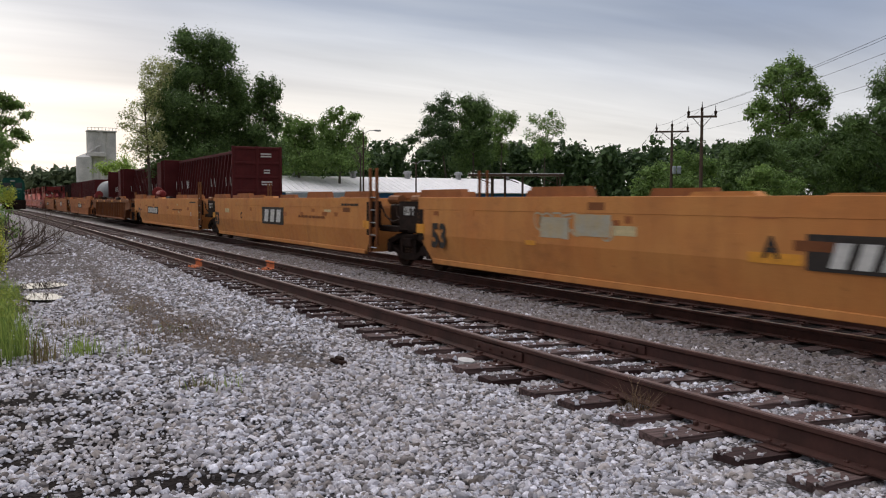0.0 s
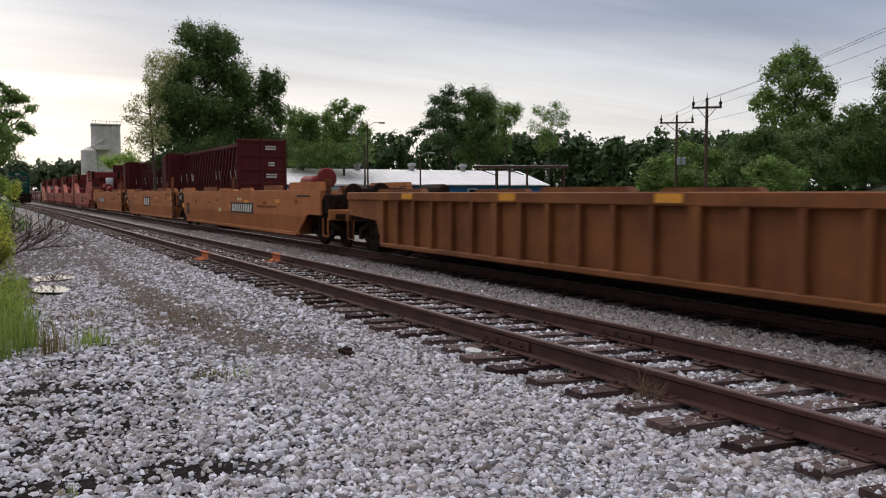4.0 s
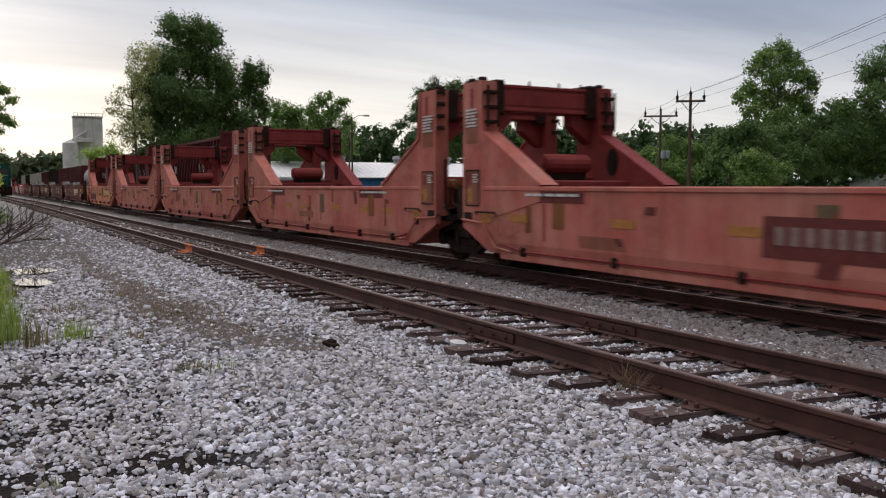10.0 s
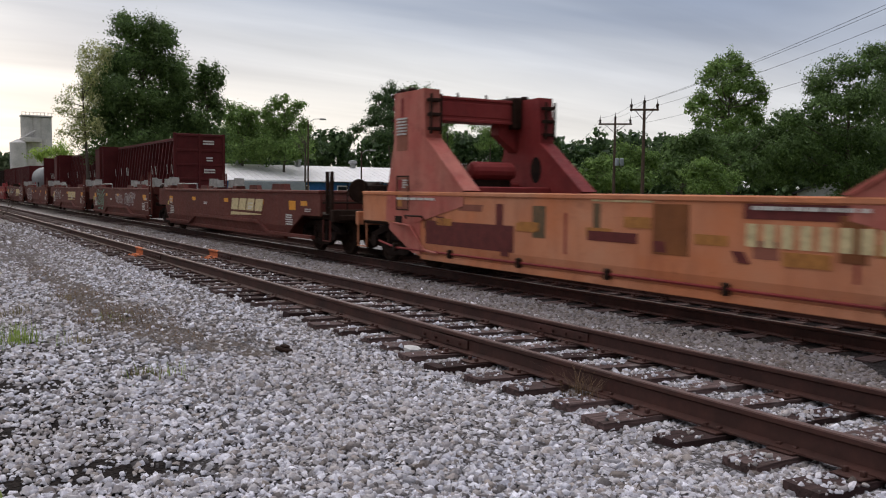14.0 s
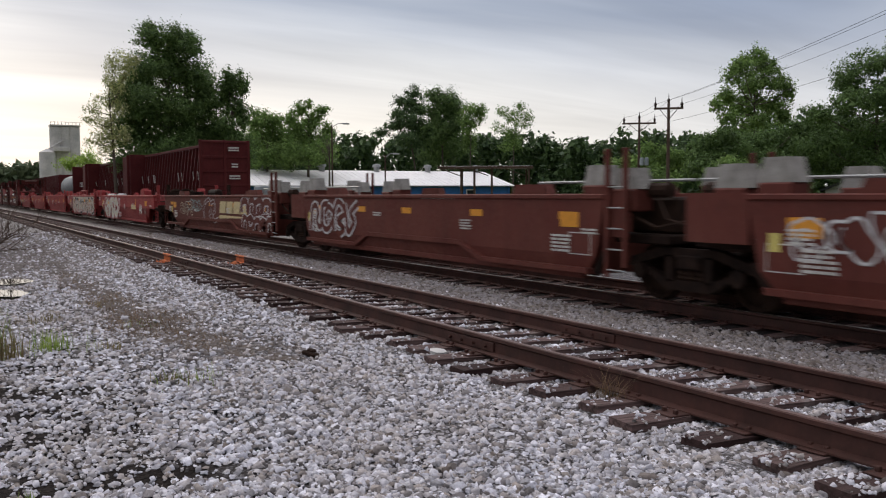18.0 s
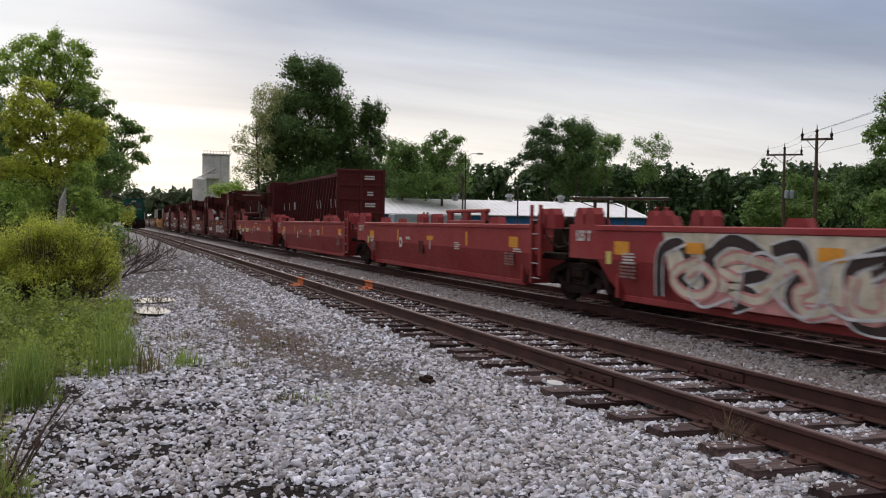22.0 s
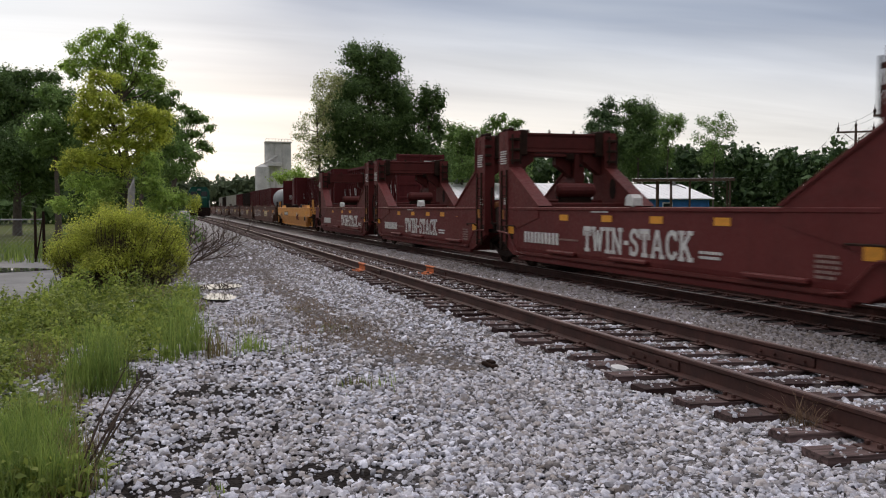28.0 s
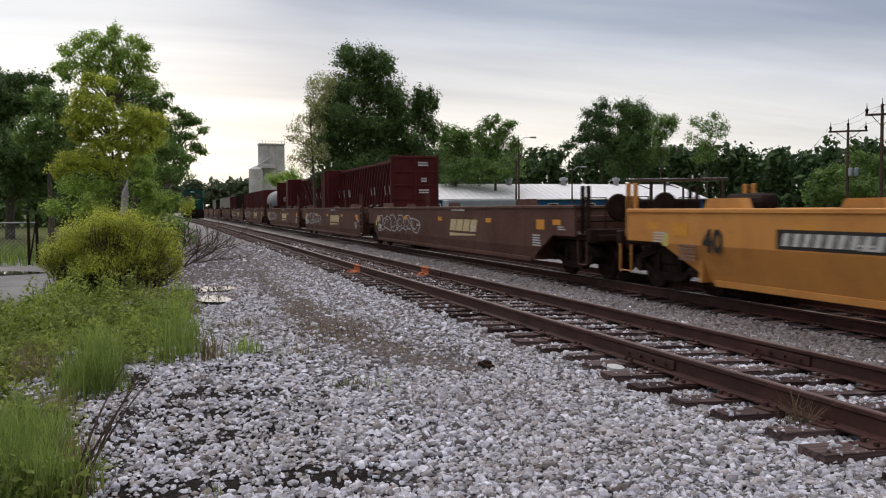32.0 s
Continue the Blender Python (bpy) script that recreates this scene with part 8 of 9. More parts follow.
tree("tree", "bushy green tree with layered boughs", M_LEAF_MID, (-1.2, 38.0), [(-0.7, 37.7, 6.2, 0.78, 0.28), (0.3, 38.1, 6.3, 0.31, 0.15), (-1.5, 37.8, 6.1, 0.62, 0.36), (-0.0, 38.1, 5.9, 0.42, 0.23), (-3.5, 38.0, 6.9, 0.38, 0.28), (-1.3, 38.2, 5.6, 0.52, 0.34), (-0.7, 38.3, 5.7, 0.68, 0.37), (-0.4, 38.4, 5.1, 0.69, 0.47), (-0.9, 38.4, 6.8, 0.62, 0.47), (-0.2, 38.0, 5.8, 0.66, 0.52), (-0.8, 38.5, 5.1, 0.76, 0.52), (0.2, 37.6, 4.9, 0.65, 0.42), (-0.2, 38.1, 4.1, 0.8, 0.52), (0.6, 37.9, 3.9, 0.62, 0.43), (-0.6, 38.3, 3.2, 0.81, 0.47), (0.5, 37.7, 3.0, 0.66, 0.42)], 0.045, 0.12, 34, 2.6, True)
tree("tree", "dark green tree leaning over the track", M_LEAF_MID, (-0.2, 46.0), [(0.7, 46.1, 6.6, 0.41, 0.19), (1.2, 45.8, 6.3, 0.48, 0.25), (1.6, 46.0, 6.0, 0.51, 0.22), (2.1, 46.0, 5.6, 0.35, 0.19), (1.0, 45.9, 5.9, 0.51, 0.25), (0.6, 45.9, 5.1, 0.76, 0.41), (1.3, 46.0, 5.2, 0.51, 0.25), (1.7, 46.1, 4.7, 0.51, 0.25), (2.0, 46.1, 4.5, 0.38, 0.19), (0.3, 45.5, 4.5, 0.82, 0.5), (1.3, 45.9, 4.1, 0.57, 0.25), (0.9, 46.1, 3.7, 0.54, 0.32), (-0.1, 45.4, 4.1, 0.69, 0.69), (0.6, 46.3, 3.1, 0.42, 0.29), (0.0, 46.3, 3.2, 0.64, 0.51)], 0.055, 0.2, 17, 3.2, True)
tree("tree", "dense dark green tree behind the lot", M_LEAF_DEEP, (-9.0, 59.0), [(-9.4, 58.9, 9.5, 0.65, 0.7), (-8.8, 59.2, 9.4, 0.51, 0.81), (-8.1, 58.8, 9.4, 0.41, 0.71), (-9.7, 58.2, 8.9, 0.93, 1.03), (-7.5, 59.4, 9.7, 0.42, 0.52), (-6.8, 59.1, 9.5, 0.62, 0.62), (-9.0, 59.4, 8.2, 1.74, 1.3), (-9.9, 59.2, 7.4, 1.93, 1.54), (-7.7, 59.0, 8.0, 1.25, 1.01), (-8.8, 57.8, 5.6, 1.51, 1.51), (-8.2, 58.5, 4.6, 2.41, 1.24), (-6.7, 59.6, 4.7, 1.98, 1.28), (-9.1, 60.2, 3.3, 2.47, 1.47), (-7.1, 60.0, 3.3, 1.99, 1.28), (-11.5, 60.8, 7.4, 2.06, 2.46), (-10.8, 56.8, 4.5, 2.3, 2.21)], 0.075, 0.3, 18, 3.2, True)
tree("tree", "dense green tree behind the lot", M_LEAF_MID, (-5.5, 49.0), [(-5.9, 48.9, 7.5, 0.59, 0.43), (-5.3, 49.5, 7.3, 0.89, 0.64), (-5.2, 48.7, 6.6, 0.96, 0.71), (-6.0, 48.5, 5.9, 1.03, 0.55), (-6.6, 48.8, 5.3, 0.87, 0.43), (-5.7, 49.2, 5.1, 1.13, 0.56), (-4.9, 49.6, 5.7, 1.02, 1.02), (-4.7, 49.1, 4.5, 0.89, 0.81), (-6.0, 48.8, 4.5, 0.8, 0.47)], 0.06, 0.2, 19, 3, True)
tree("tree", "small yellow-green sapling by the rails", M_LEAF_YELLOW, (1.6, 60.0), [(1.6, 59.8, 2.0, 0.41, 0.41), (1.8, 60.0, 1.7, 0.46, 0.46), (1.4, 59.7, 1.5, 0.41, 0.41)], 0.07, 0.05, 20, 2.2, False)
tree("tree", "small bushy tree before the silo", M_LEAF_FRESH, (24.7, 188.4), [(23.0, 186.4, 7.7, 2.74, 1.74), (26.1, 188.6, 8.4, 1.99, 2.24), (27.5, 187.3, 7.8, 1.74, 1.74)], 0.2, 0.15, 14, 2.4, True)

# ---- far woods ----
wood_edge("far_wood", "dense dark green wood along the skyline", [(40, 196, 13), (58.4, 190.8, 13.4), (67.3, 185.6, 15.2), (76.6, 178.5, 15.3), (85.5, 170.9, 15.0), (100.5, 157.6, 14.5), (106.1, 141.0, 13.6), (107.0, 134.9, 11.9), (106.4, 130.0, 12.6), (105.8, 125.1, 11.0), (106.0, 119.3, 12.1), (105.2, 110.0, 11.3), (104.1, 103.8, 11.0), (99.0, 94.0, 10.4), (97.7, 87.6, 11.0), (95.9, 78.5, 11), (95, 65.8, 11), (96, 40, 12), (100, 10, 13)],
          52000, 0.42, M_FARWOOD, 5, 3)
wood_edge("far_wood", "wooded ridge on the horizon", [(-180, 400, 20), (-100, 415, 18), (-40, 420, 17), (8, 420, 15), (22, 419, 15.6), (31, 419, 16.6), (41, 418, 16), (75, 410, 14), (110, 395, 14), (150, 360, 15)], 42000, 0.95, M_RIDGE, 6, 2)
wood_edge("far_wood", "green wood behind the lot", [(-60, 70, 11), (-40, 85, 11), (-20, 95, 10), (-8, 105, 9), (-2, 125, 8)], 9000, 0.42, M_LEAF_DEEP, 7, 2)


# ---- grain silo ----
def build_silo():
    t = thing("grain_elevator", "tall grey concrete grain elevator with a lower bin", "silo", pose(38.5, 326, -1))
    g = Geo()
    for k in range(3):
        g.lathe([(0, 2.2), (26.0, 2.2)], 20, "z", (-2.7 + 2.7 * k, 0, 0))
    g.box(-4.7, 4.7, -1.0, 2.2, 0, 26.2)
    part("main_tower", g, M_CONCRETE, t)
    part("roof_slab", Geo().box(-4.9, 4.9, -2.4, 2.4, 26.2, 26.7, 0.05), M_CONCRETE, t)
    g = Geo()
    for k in range(9):
        x = -4.6 + 1.15 * k
        g.tube((x, -2.3, 26.7), (x, -2.3, 27.7), 0.07, n=5)
    g.path([(-4.6, -2.3, 27.6), (4.6, -2.3, 27.6)], 0.05)
    part("roof_railing", g, M_IRON, t)
    part("lower_bin", Geo().lathe([(0, 2.6), (17.2, 2.6), (18.2, 0.6), (18.4, 0.4)], 20, "z", (-6.0, -2.5, 0)), M_CONCRETE, t, "lower pale concrete bin")
    part("headhouse", Geo().box(-4.2, 1.0, -4.2, -2.0, 17.5, 19.0, 0.1), M_CONCRETE, t)
    part("leg_spout", Geo().tube((-5.5, -3, 18.3), (-0.6, -2.6, 21.5), 0.3, n=8), M_CONCRETE, t)


# ---- buildings ----
def build_shed():
    t = thing("warehouse", "long low warehouse with a white sheet roof and blue walls", "building", pose(0, 114.4, -0.6))
    x0, x1, d = 22.0, 80.0, 9.0
    part("wall", Geo().box(x0 + 0.4, x1 - 1.0, 0.4, 2 * d - 0.4, 0, 3.4), M_BLUEWALL, t, "blue painted wall")
    n = 58
    for k in range(n):
        g = Geo()
        xa = x0 + (x1 - x0) * k / n
        xb = x0 + (x1 - x0) * (k + 0.94) / n
        g.add([(xa, -0.2, 3.35), (xb, -0.2, 3.35), (xb, d, 5.75), (xa, d, 5.75), (xa, -0.2, 3.27), (xb, -0.2, 3.27), (xb, d, 5.67), (xa, d, 5.67)], [(0, 1, 2, 3), (7, 6, 5, 4), (0, 4, 5, 1), (1, 5, 6, 2), (3, 7, 4, 0)])
        part("roof_sheet", g, M_ROOFWHITE, t)
    part("roof_underlay", Geo().prism([(-0.1, 3.2), (d, 5.62), (2 * d + 0.1, 3.2)], x0, x1 - 0.05, "x"), M_ROOFWHITE, t)
    for k in range(6):
        x = 32 + 9.2 * k
        v = part("roof_vent", Geo().lathe([(5.3, 0.45), (6.25, 0.45), (6.3, 0.7), (6.7, 0.6), (6.8, 0.1)], 10, "z", (x, d - 0.5, 0)), M_LAMPGREY, t)
    for k in range(7):
        x = 36 + 6 * k
        w = part("window", Geo().box(x - 0.7, x + 0.7, 0.33, 0.41, 1.3, 2.6, 0.02), M_GLASSDARK, t)
        part("window_frame", Geo().box(x - 0.85, x + 0.85, 0.36, 0.40, 1.15, 2.75), M_ROOFWHITE, w)
    part("gable_wall", Geo().prism([(0.3, 0), (0.3, 3.2), (d, 5.5), (2 * d - 0.3, 3.2), (2 * d - 0.3, 0)], x1 - 1.0, x1 - 0.7, "x"), M_BLUEWALL, t)
    # trailer and van parked before it
    b = thing("shipping_box", "plain grey metal box trailer before the warehouse", "trailer", pose(38.6, 104, -0.6))
    part("body", Geo().box(-4.6, 4.6, -1.2, 1.2, 0.9, 3.1, 0.05), M_GREYBOX, b)
    part("floor_frame", Geo().box(-4.5, 4.5, -1.1, 1.1, 0.6, 0.9), M_IRON, b)
    for x in (-3.4, -2.3, 3.0):
        part("wheel", Geo().lathe([(-1.2, 0.1), (-1.2, 0.5), (-0.9, 0.5), (-0.9, 0.1)], 14, "y", (x, 0, 0.5)), M_BLACKCAR, b)
    c = thing("open_shed", "open steel canopy on thin posts", "canopy", pose(51.8, 79.6, -0.5, 0, 0, -33))
    part("roof", Geo().box(-5.0, 5.0, -3, 3, 4.75, 4.92, 0.02), M_ROOFWHITE, c)
    part("fascia", Geo().box(-5.05, 5.05, -3.05, -2.98, 4.6, 4.9), M_POLE, c)
    for x in (-2.6, -1.2, 0.7, 4.6):
        for y in (-2.8, 2.8):
            part("post", Geo().box(x - 0.09, x + 0.09, y - 0.09, y + 0.09, 0, 4.75), M_POLE, c)
    for x in (-4.9, -1.9, 1.9):
        part("roof_brace", Geo().tube((x, -2.8, 4.7), (x + 2.2, -2.8, 3.9), 0.05, n=5), M_POLE, c)
    h = thing("house", "small pale house with a dark roof and brick chimney", "house", pose(99.5, 67.0, -0.7, 0, 0, 35))
    part("wall", Geo().box(-6, 6, -4, 4, 0, 2.5), M_HOUSEWALL, h)
    part("roof", Geo().prism([(-4.6, 2.4), (0, 4.4), (4.6, 2.4), (4.4, 2.3), (0, 4.2), (-4.4, 2.3)], -6.5, 6.5, "x"), M_ROOFDARK, h)
    part("gable", Geo().prism([(-4, 2.4), (0, 4.15), (4, 2.4)], -6.05, 6.05, "x"), M_HOUSEWALL, h)
    part("chimney", Geo().box(-2.4, -1.6, -0.5, 0.4, 3.4, 5.3, 0.03), M_BRICKRED, h)


# ---- poles, lamps and wires ----
def power_pole(x, y, h, arm, cans, turn):
    t = thing("power_pole", "tall brown wooden power pole with a crossarm and insulators", "utility pole", pose(x, y, -0.6, 0, 0, turn), "power poles")
    part("shaft", Geo().tube((0, 0, 0), (0, 0, h), 0.20, 0.13, 10), M_POLE, t)
    part("crossarm", Geo().box(-arm, arm, -0.07, 0.07, h - 0.55, h - 0.35, 0.02), M_POLE, t)
    for s in (-1, 1):
        part("arm_brace", Geo().tube((s * arm * 0.62, 0.1, h - 0.5), (0, 0.14, h - 1.5), 0.035, n=5), M_POLE, t)
    for k in (-1, 0, 1):
        z = h if k == 0 else h - 0.35
        part("insulator", Geo().lathe([(0, 0.04), (0.05, 0.12), (0.2, 0.10), (0.24, 0.16), (0.40, 0.12), (0.46, 0.05), (0.75, 0.03), (0.95, 0.015)], 8, "z", (k * arm * 0.9, 0, z)), M_IRON, t)
    if cans:
        for dx in (0.3, 0.85):
            part("transformer", Geo().lathe([(0, 0.16), (0.06, 0.24), (0.85, 0.24), (0.92, 0.16)], 10, "z", (dx, -0.4, h - 5.4)), M_GREYBOX, t)
    return t


def wire(a, b, sag, label="thin dark overhead cable"):
    cu = bpy.data.curves.new("overhead_wire", 'CURVE')
    cu.dimensions, cu.bevel_depth, cu.bevel_resolution = '3D', 0.012, 1
    sp = cu.splines.new('POLY')
    sp.points.add(15)
    for i, p in enumerate(sp.points):
        f = i / 15
        q = Vector(a).lerp(Vector(b), f)
        p.co = (q.x, q.y, q.z - sag * 4 * f * (1 - f), 1)
    cu.materials.append(M_WIRE)
    tagged(new("overhead_wire", cu), label, "cable", "overhead wires")


def street_lamp(x, y, h, reach):
    t = thing("street_lamp", "grey street lamp on a slim dark pole", "street lamp", pose(x, y, -0.6))
    part("pole", Geo().tube((0, 0, 0), (0, 0, h), 0.12, 0.08, 8), M_POLE, t)
    pts = [(0, 0, h - 0.3), (reach * 0.4, -0.1, h + 0.15), (reach * 0.8, -0.2, h + 0.2)]
    part("arm", Geo().path(pts, 0.04), M_LAMPGREY, t)
    part("head", Geo().box(reach * 0.75, reach * 0.75 + 0.7, -0.4, 0.0, h + 0.08, h + 0.26, 0.05), M_LAMPGREY, t)


def build_lines():
    power_pole(59.9, 60.3, 10.5, 1.35, False, -40)
    power_pole(71.6, 76.8, 10.7, 1.95, True, -40)
    p = power_pole(34.0, 6.0, 13.0, 1.35, False, -40)
    c, s = math.cos(radians(-40)), math.sin(radians(-40))
    for k in (-1, 0, 1):
        zt = 10.2 if k == 0 else 9.85
        a = (59.9 + 1.22 * k * c, 60.3 + 1.22 * k * s, zt)
        b = (71.6 + 1.75 * k * c, 76.8 + 1.75 * k * s, 10.4)
        wire(a, b, 0.25)
        wire(a, (34.0 + 1.22 * k * c, 6.0 + 1.22 * k * s, 12.8 + (0.35 if k == 0 else 0)), 0.7)
        wire(b, (110 + k, 130 + k, 10.5), 0.8)
    wire((59.9, 60.3, 8.2), (34.0, 6.0, 10.2), 0.6)
    street_lamp(39.0, 92.0, 10.0, 1.8)
    street_lamp(46.0, 92.5, 6.7, 1.4)
    street_lamp(79.0, 88.0, 6.0, -1.6)
    # bare dead tree beside the lamp
    g = Geo()
    rng = random.Random(4)
    g.tube((0, 0, 0), (0.1, 0, 8.5), 0.2, 0.08, 7)
    for k in range(14):
        z = rng.uniform(6.0, 10.5)
        e = Vector((rng.uniform(-1.3, 1.3), rng.uniform(-1, 1), z + rng.uniform(0.8, 2.2)))
        g.tube((0.1, 0, min(z, 8.5)), e, 0.06, 0.015, 5)
        for _ in range(3):
            g.tube(e * 0.98, e + Vector((rng.uniform(-0.5, 0.5), 0, rng.uniform(0.2, 0.7))), 0.02, 0.006, 4)
    solid("dead_tree", g, M_BARK, "bare grey dead tree with thin twigs", "tree", pose(47.0, 112, -0.6))


# ---- parked cars on the siding ----
PARK_TOP = -0.29 + 0.174


def bulkhead_flat(y0, L, panel):
    t = thing("bulkhead_flatcar", "oxide-red bulkhead flatcar parked on the siding", "freight car", pose(SIDING_X, y0, PARK_TOP), "parked freight cars")
    m = M_PARKED
    part("deck", Geo().box(-1.5, 1.5, 0, L, 1.0, 1.25, 0.03), m, t)
    part("center_sill", Geo().box(-0.35, 0.35, 0.4, L - 0.4, 0.55, 1.0), m, t)
    for y in (0.12, L - 0.12):
        part("bulkhead", Geo().box(-1.6, 1.6, y - 0.10, y + 0.10, 1.2, 5.1, 0.02), m, t)
        d = -1 if y < 1 else 1
        for x in (-1.55, 0.0, 1.55):
            part("bulkhead_rib", Geo().box(x - 0.09, x + 0.09, y + d * 0.1 - 0.07, y + d * 0.1 + 0.07, 1.2, 5.12, 0.02), m, t)
        for z in (1.35, 2.25, 3.15, 4.05, 5.0):
            part("bulkhead_bar", Geo().box(-1.52, 1.52, y + d * 0.1 - 0.05, y + d * 0.1 + 0.05, z - 0.08, z + 0.08, 0.02), m, t)
    part("top_chord", Geo().box(-0.4, 0.4, 0.2, L - 0.2, 4.85, 5.05, 0.02), m, t)
    part("center_beam", Geo().box(-0.06, 0.06, 0.2, L - 0.2, 1.25, 4.9), m, t)
    n = 24
    for k in range(n):
        y = 0.9 + (L - 1.8) * k / (n - 1)
        for s in (-1, 1):
            g = Geo().prism([(s * 0.08, 1.25), (s * 0.85, 1.25), (s * 0.42, 4.86), (s * 0.08, 4.86)], y - 0.07, y + 0.07, "y")
            part("post", g, m, t)
    part("load_stop", Geo().box(-1.46, -1.38, 0.5, L - 0.5, 1.25, 1.55, 0.02), m, t)
    if panel:
        part("side_panel", Geo().box(-1.58, -1.50, 0.3, 2.2, 1.3, 5.0, 0.02), m, t)
    rng = random.Random(int(y0))
    for k in range(9):
        y = rng.uniform(1, L - 1)
        part("tie_strap", Geo().tube((-0.95, y, 2.6), (-0.98, y + 0.1, 3.2), 0.02, n=4), M_WHITE, t)
    for dx, z, w in ((0.55, 4.55, 0.7), (0.6, 3.5, 0.4), (0.6, 2.75, 0.7)):
        g = Geo()
        for r in range(2):
            g.box(dx - w / 2, dx + w / 2, -0.125, -0.115, z - 0.12 + 0.16 * r, z - 0.03 + 0.16 * r)
        part("stencil", g, M_WHITE, t, kind="stuff")
    for y in (2.2, L - 2.2):
        truck(t, y)
        WHEELSETS.pop(), WHEELSETS.pop()
    return t


def parked_box(y0, L, material, label, name="boxcar", top=4.6, roof=True):
    t = thing(name, label, "freight car", pose(SIDING_X, y0, PARK_TOP), "parked freight cars")
    part("body", Geo().box(-1.5, 1.5, 0.2, L - 0.2, 1.0, top, 0.05), material, t)
    n = 14
    for k in range(n):
        y = 0.5 + (L - 1.0) * k / (n - 1)
        for s in (-1, 1):
            part("side_rib", Geo().box(*sorted((s * 1.5, s * 1.57)), y - 0.06, y + 0.06, 1.05, top - 0.05), material, t)
    part("sill", Geo().box(-1.2, 1.2, 0.0, L, 0.7, 1.0, 0.02), M_IRON, t)
    if roof:
        part("roof", Geo().prism([(-1.52, top), (0, top + 0.22), (1.52, top), (1.45, top - 0.05), (-1.45, top - 0.05)], 0.15, L - 0.15, "y"), material, t)
    for y in (2.2, L - 2.2):
        truck(t, y)
        WHEELSETS.pop(), WHEELSETS.pop()


def parked_tank(y0, L):
    t = thing("tank_car", "pale grey tank car parked on the siding", "freight car", pose(SIDING_X, y0, PARK_TOP), "parked freight cars")
    part("tank", Geo().lathe([(0.5, 0.1), (0.55, 0.8), (0.8, 1.25), (1.2, 1.5), (L - 1.2, 1.5), (L - 0.8, 1.25), (L - 0.55, 0.8), (L - 0.5, 0.1)], 24, "y", (0, 0, 2.75)), M_TANK, t, smooth=True)
    part("dome", Geo().lathe([(4.1, 0.5), (4.75, 0.5), (4.8, 0.3)], 12, "z", (0, L / 2, 0)), M_TANK, t)
    part("sill", Geo().box(-0.4, 0.4, 0, L, 0.8, 1.2, 0.02), M_IRON, t)
    for y in (1.6, L - 1.6):
        part("bolster_cradle", Geo().box(-1.3, 1.3, y - 0.4, y + 0.4, 1.0, 1.6, 0.03), M_IRON, t)
    for y in (2.0, L - 2.0):
        truck(t, y)
        WHEELSETS.pop(), WHEELSETS.pop()


def build_siding():
    bulkhead_flat(55.0, 23.0, False)
    bulkhead_flat(79.3, 23.0, True)
    bulkhead_flat(104.2, 4.6 + 6, True)
    parked_tank(115.2, 14.0)
    y = 130.0
    for L, m, lab, roof, top in ((17, M_PARKED, "oxide-red gondola parked on the siding", False, 4.5), (17, M_PARKED, "oxide-red boxcar parked on the siding", True, 4.5), (17, M_BLACKCAR, "black hopper car parked on the siding", True, 4.4),
                                 (17, M_PARKED, "oxide-red hopper car parked on the siding", True, 4.4), (17, M_GREYCAR, "pale grey covered hopper car", True, 4.5), (17, M_GREYCAR, "pale grey covered hopper car", True, 4.5),
                                 (17, M_BLACKCAR, "black hopper car parked on the siding", True, 4.4), (17, M_GREYCAR, "pale grey covered hopper car", True, 4.5)):
        parked_box(y, L, m, lab, "hopper_car" if "hopper" in lab else "boxcar", top, roof)
        y += 18.2


def build_loco():
    t = thing("locomotive", "dark green diesel locomotive standing at the end of the track", "locomotive", pose(4.22, 132, -0.04))
    part("frame", Geo().box(-1.5, 1.5, 0, 17, 1.0, 1.5, 0.04), M_BLACKCAR, t)
    part("short_hood", Geo().box(-1.1, 1.1, 0.9, 3.0, 1.5, 3.1, 0.15), M_GREENLOCO, t)
    part("cab", Geo().prism([(-1.52, 1.5), (1.52, 1.5), (1.52, 3.9), (1.1, 4.6), (-1.1, 4.6), (-1.52, 3.9)], 3.0, 5.4, "y"), M_GREENLOCO, t)
    for x in (-0.75, 0.75):
        part("windscreen", Geo().box(x - 0.45, x + 0.45, 2.96, 3.01, 3.2, 3.9, 0.02), M_GLASSDARK, t)
    part("long_hood", Geo().box(-1.0, 1.0, 5.4, 16.2, 1.5, 4.4, 0.15), M_GREENLOCO, t)
    part("pilot", Geo().prism([(-1.45, 0.25), (1.45, 0.25), (1.45, 1.3), (-1.45, 1.3)], -0.12, 0.1, "y"), M_BLACKCAR, t)
    part("headlight", Geo().box(-0.3, 0.3, 2.93, 3.0, 4.05, 4.3, 0.03), M_LAMPGREY, t)
    g = Geo()
    for s in (-1, 1):
        g.path([(s * 1.4, 0.15, 1.5), (s * 1.4, 0.15, 2.5), (s * 1.4, 2.9, 2.5)], 0.03)
    part("handrail", g, M_WHITE, t)
    for y in (3.4, 13.4):
        k = truck(t, y)
        k.matrix_basis = pose(0, y, 0.17)
        WHEELSETS.pop(), WHEELSETS.pop()
    coupler(t, -0.4, 1)


# ---- lot, puddles, fence and post on the near side ----
def flat_patch(name, pts, z, material, label, category, kind="structure"):
    g = Geo().add([(x, y, z) for x, y in pts], [tuple(range(len(pts)))])
    return solid(name, g, material, label, category, kind=kind)


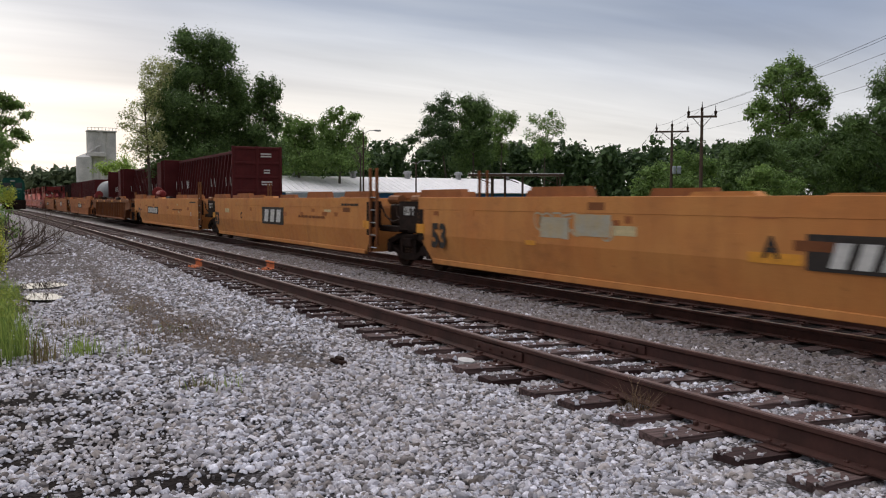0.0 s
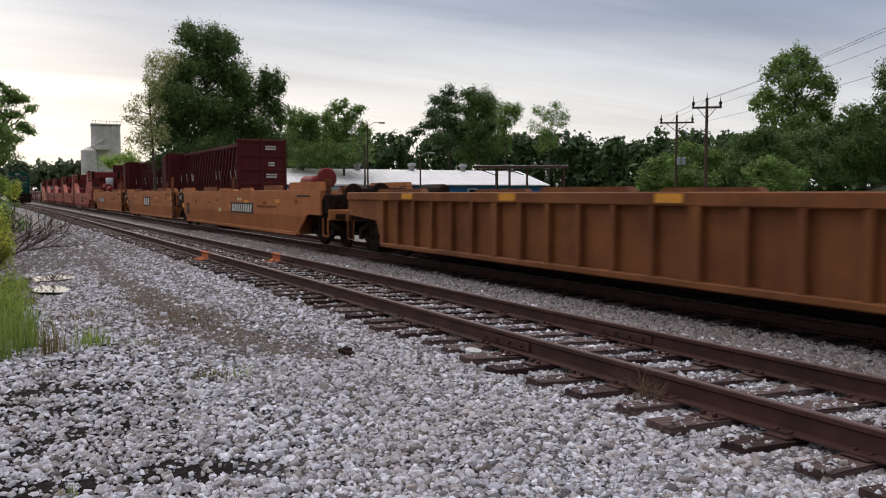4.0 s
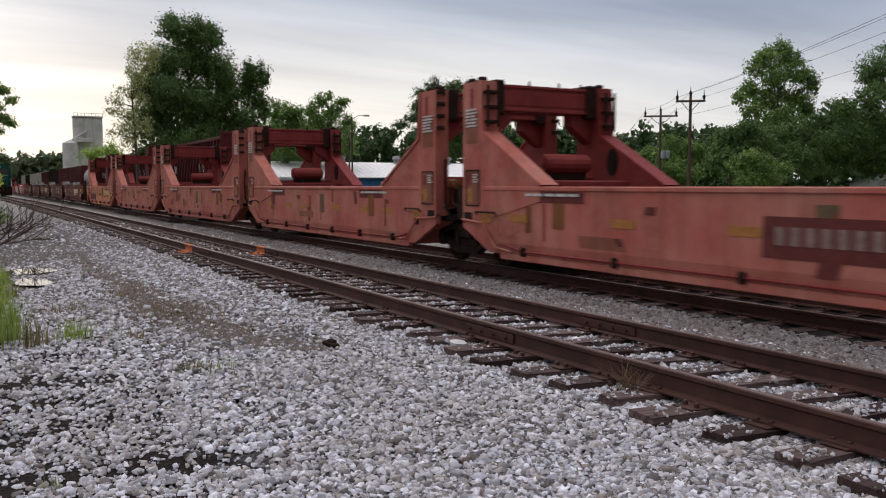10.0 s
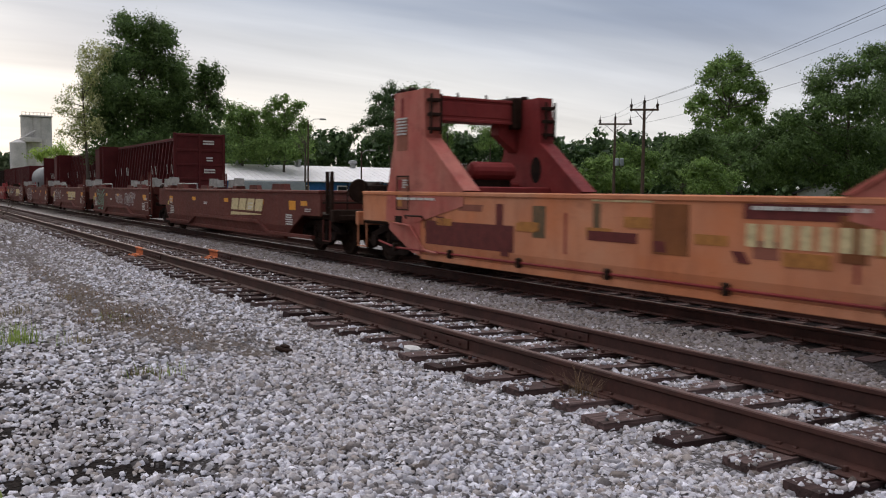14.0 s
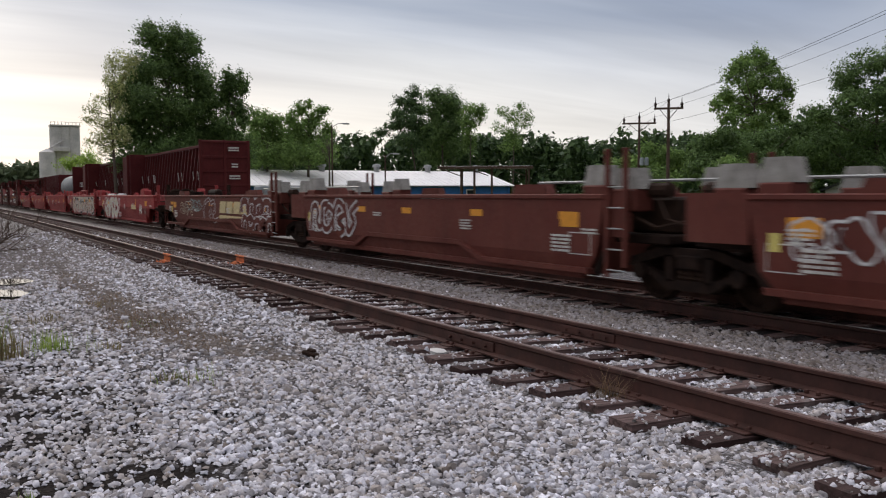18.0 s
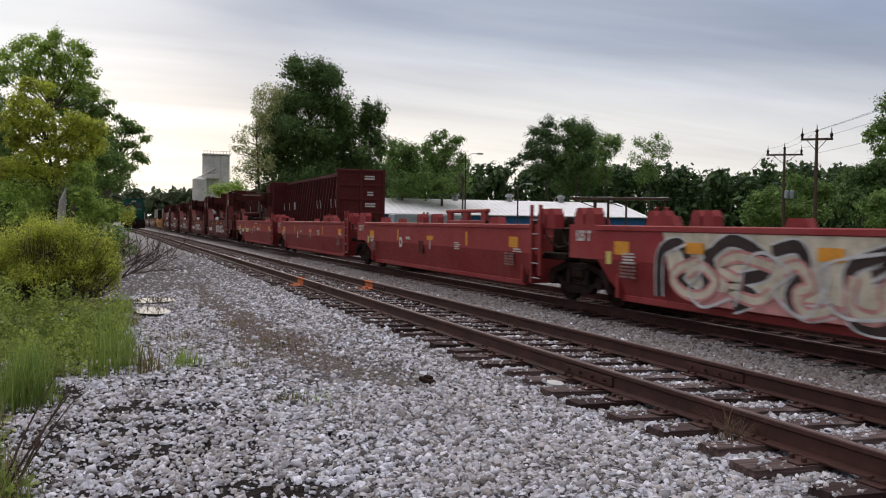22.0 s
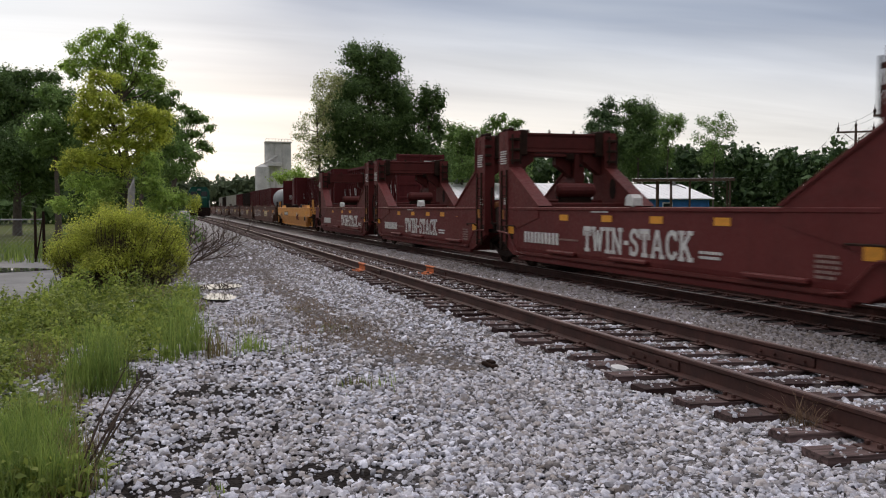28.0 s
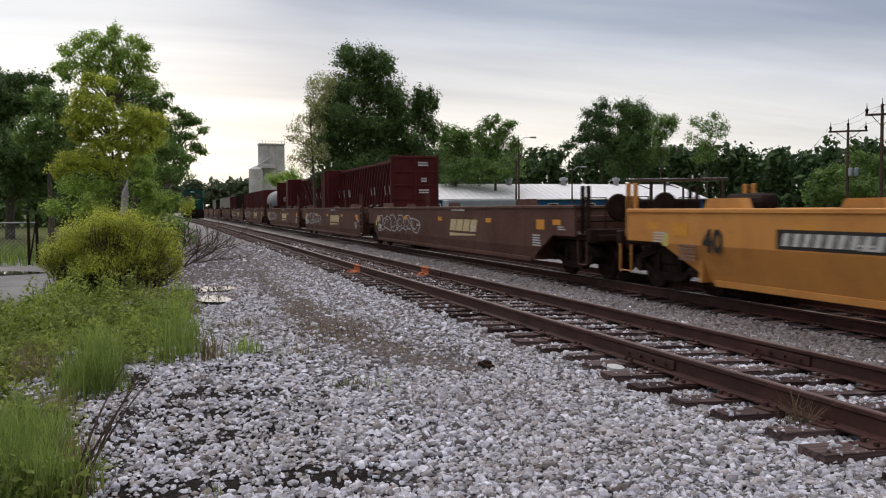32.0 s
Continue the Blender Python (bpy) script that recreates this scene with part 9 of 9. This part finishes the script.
def water_material():
    m, nt, b = new_mat("still_water")
    b.inputs["Base Color"].default_value = (0.06, 0.055, 0.05, 1)
    b.inputs["Specular IOR Level"].default_value = 0.9
    b.inputs["Roughness"].default_value = 0.02
    bump(nt, b, noise_at(nt, 9, 3), 0.004, 0.01)
    return m


def build_left():
    water = water_material()

    def blob(cx, cy, rx, ry, s):
        return [(cx + rx * (1 + 0.25 * math.sin(3 * a + s) + 0.12 * math.sin(5 * a + 2 * s)) * math.cos(a), cy + ry * (1 + 0.2 * math.sin(2 * a + s)) * math.sin(a)) for a in (2 * math.pi * k / 30 for k in range(30))]
    flat_patch("puddle", blob(1.04, 18.45, 0.46, 0.72, 1.0), -0.116, water, "shallow puddle mirroring the bright sky", "puddle")
    flat_patch("puddle", blob(0.92, 16.4, 0.28, 0.76, 2.4), -0.120, water, "small puddle in the gravel", "puddle")
    flat_patch("puddle", blob(0.95, 23.2, 0.18, 0.3, 0.4), -0.135, water, "small puddle in the gravel", "puddle")
    flat_patch("lot", [(-2.0, 18.5), (-3.0, 28.2), (-4.4, 36), (-22, 38), (-22, 14), (-4, 14.5), (-2.6, 16.5)], -0.185, M_ASPHALT, "worn pale asphalt lot", "pavement")
    flat_patch("puddle", blob(-5.2, 25.6, 1.7, 1.5, 0.7), -0.176, water, "dark puddle on the lot", "puddle")
    p = thing("wooden_post", "leaning silver-grey broken wooden post", "post", pose(-1.30, 29.9, -0.2, 0, 5, 0))
    part("shaft", Geo().tube((0, 0, 0), (0, 0, 2.35), 0.14, 0.11, 10).add([(0.1, 0, 2.3), (-0.1, 0.05, 2.3), (0, -0.1, 2.3), (0.04, 0, 2.75)], [(0, 1, 3), (1, 2, 3), (2, 0, 3), (2, 1, 0)]), M_GREYPOST, p)
    f = thing("chain_fence", "low chain-link fence with dark posts round the lot", "fence", pose(0, 33.5, -0.2))
    for k in range(6):
        part("post", Geo().tube((-4.2 - 2.4 * k, 0, 0), (-4.2 - 2.4 * k, 0, 1.35), 0.035, n=6), M_IRON, f)
    part("top_rail", Geo().tube((-17, 0, 1.3), (-4.2, 0, 1.3), 0.025, n=6), M_LAMPGREY, f)
    g = Geo()
    for k in range(90):
        x = -17 + k * 0.142
        g.tube((x, 0, 0.02), (min(x + 1.2, -4.2), 0, 1.28 if x + 1.2 <= -4.2 else 0.02 + 1.26 * (-4.2 - x) / 1.2), 0.004, n=3, caps=False)
        g.tube((x, 0.004, 1.28), (min(x + 1.2, -4.2), 0.004, 0.02 if x + 1.2 <= -4.2 else 1.28 - 1.26 * (-4.2 - x) / 1.2), 0.004, n=3, caps=False)
    part("mesh", g, M_LAMPGREY, f)
    q = thing("gate_post", "pair of dark timber gate posts with a brace", "gate", pose(-3.85, 29.7, -0.2))
    for x in (-0.12, 0.12):
        part("post", Geo().tube((x, 0, 0), (x, 0, 1.6), 0.05, 0.04, 7), M_IRON, q)
    part("brace", Geo().tube((-0.1, -0.07, 0.1), (0.12, -0.07, 1.4), 0.025, n=5), M_IRON, q)
    # dark lump of tie plate among the stones
    solid("iron_scrap", Geo().box(-0.05, 0.05, -0.08, 0.08, 0, 0.045, 0.012).box(-0.02, 0.06, -0.03, 0.05, 0.02, 0.07, 0.012), M_IRON, "dark rusty iron lump lying on the stones", "scrap", pose(3.09, 7.94, -0.06, 10, 6, 30))
    solid("loose_stone", Geo().lathe([(0, 0.02), (0.015, 0.085), (0.045, 0.09), (0.06, 0.03)], 7, "z"), M_CONCRETE, "large pale flat stone beside the rail", "stone", pose(4.12, 7.2, -0.03, 8, 0, 20))


build_silo()
build_shed()
build_lines()
build_siding()
build_loco()
build_left()


# ---- what moves: the train at a steady pace, its wheels turning ----
def motions():
    for unit, s0 in TRAIN:
        walk(unit, [(t, pose(TRAIN_X, s0 - SPEED * t, RAIL_TOP)) for t in (0.0, 16.0, 32.0)])
    turn = math.degrees(SPEED / 0.43 / FPS)
    first = {}
    for w, k in WHEELSETS:
        if k not in first:
            dy = w.matrix_basis.translation.y
            walk(w, [(i / FPS, pose(0, dy, 0.43, turn * i)) for i in range(0, 32 * FPS + 1)])
            first[k] = w
        else:
            w.rotation_mode = "QUATERNION"
            keys = w.animation_data_create()
            keys.action = first[k].animation_data.action
            keys.action_slot = first[k].animation_data.action_slot


motions()
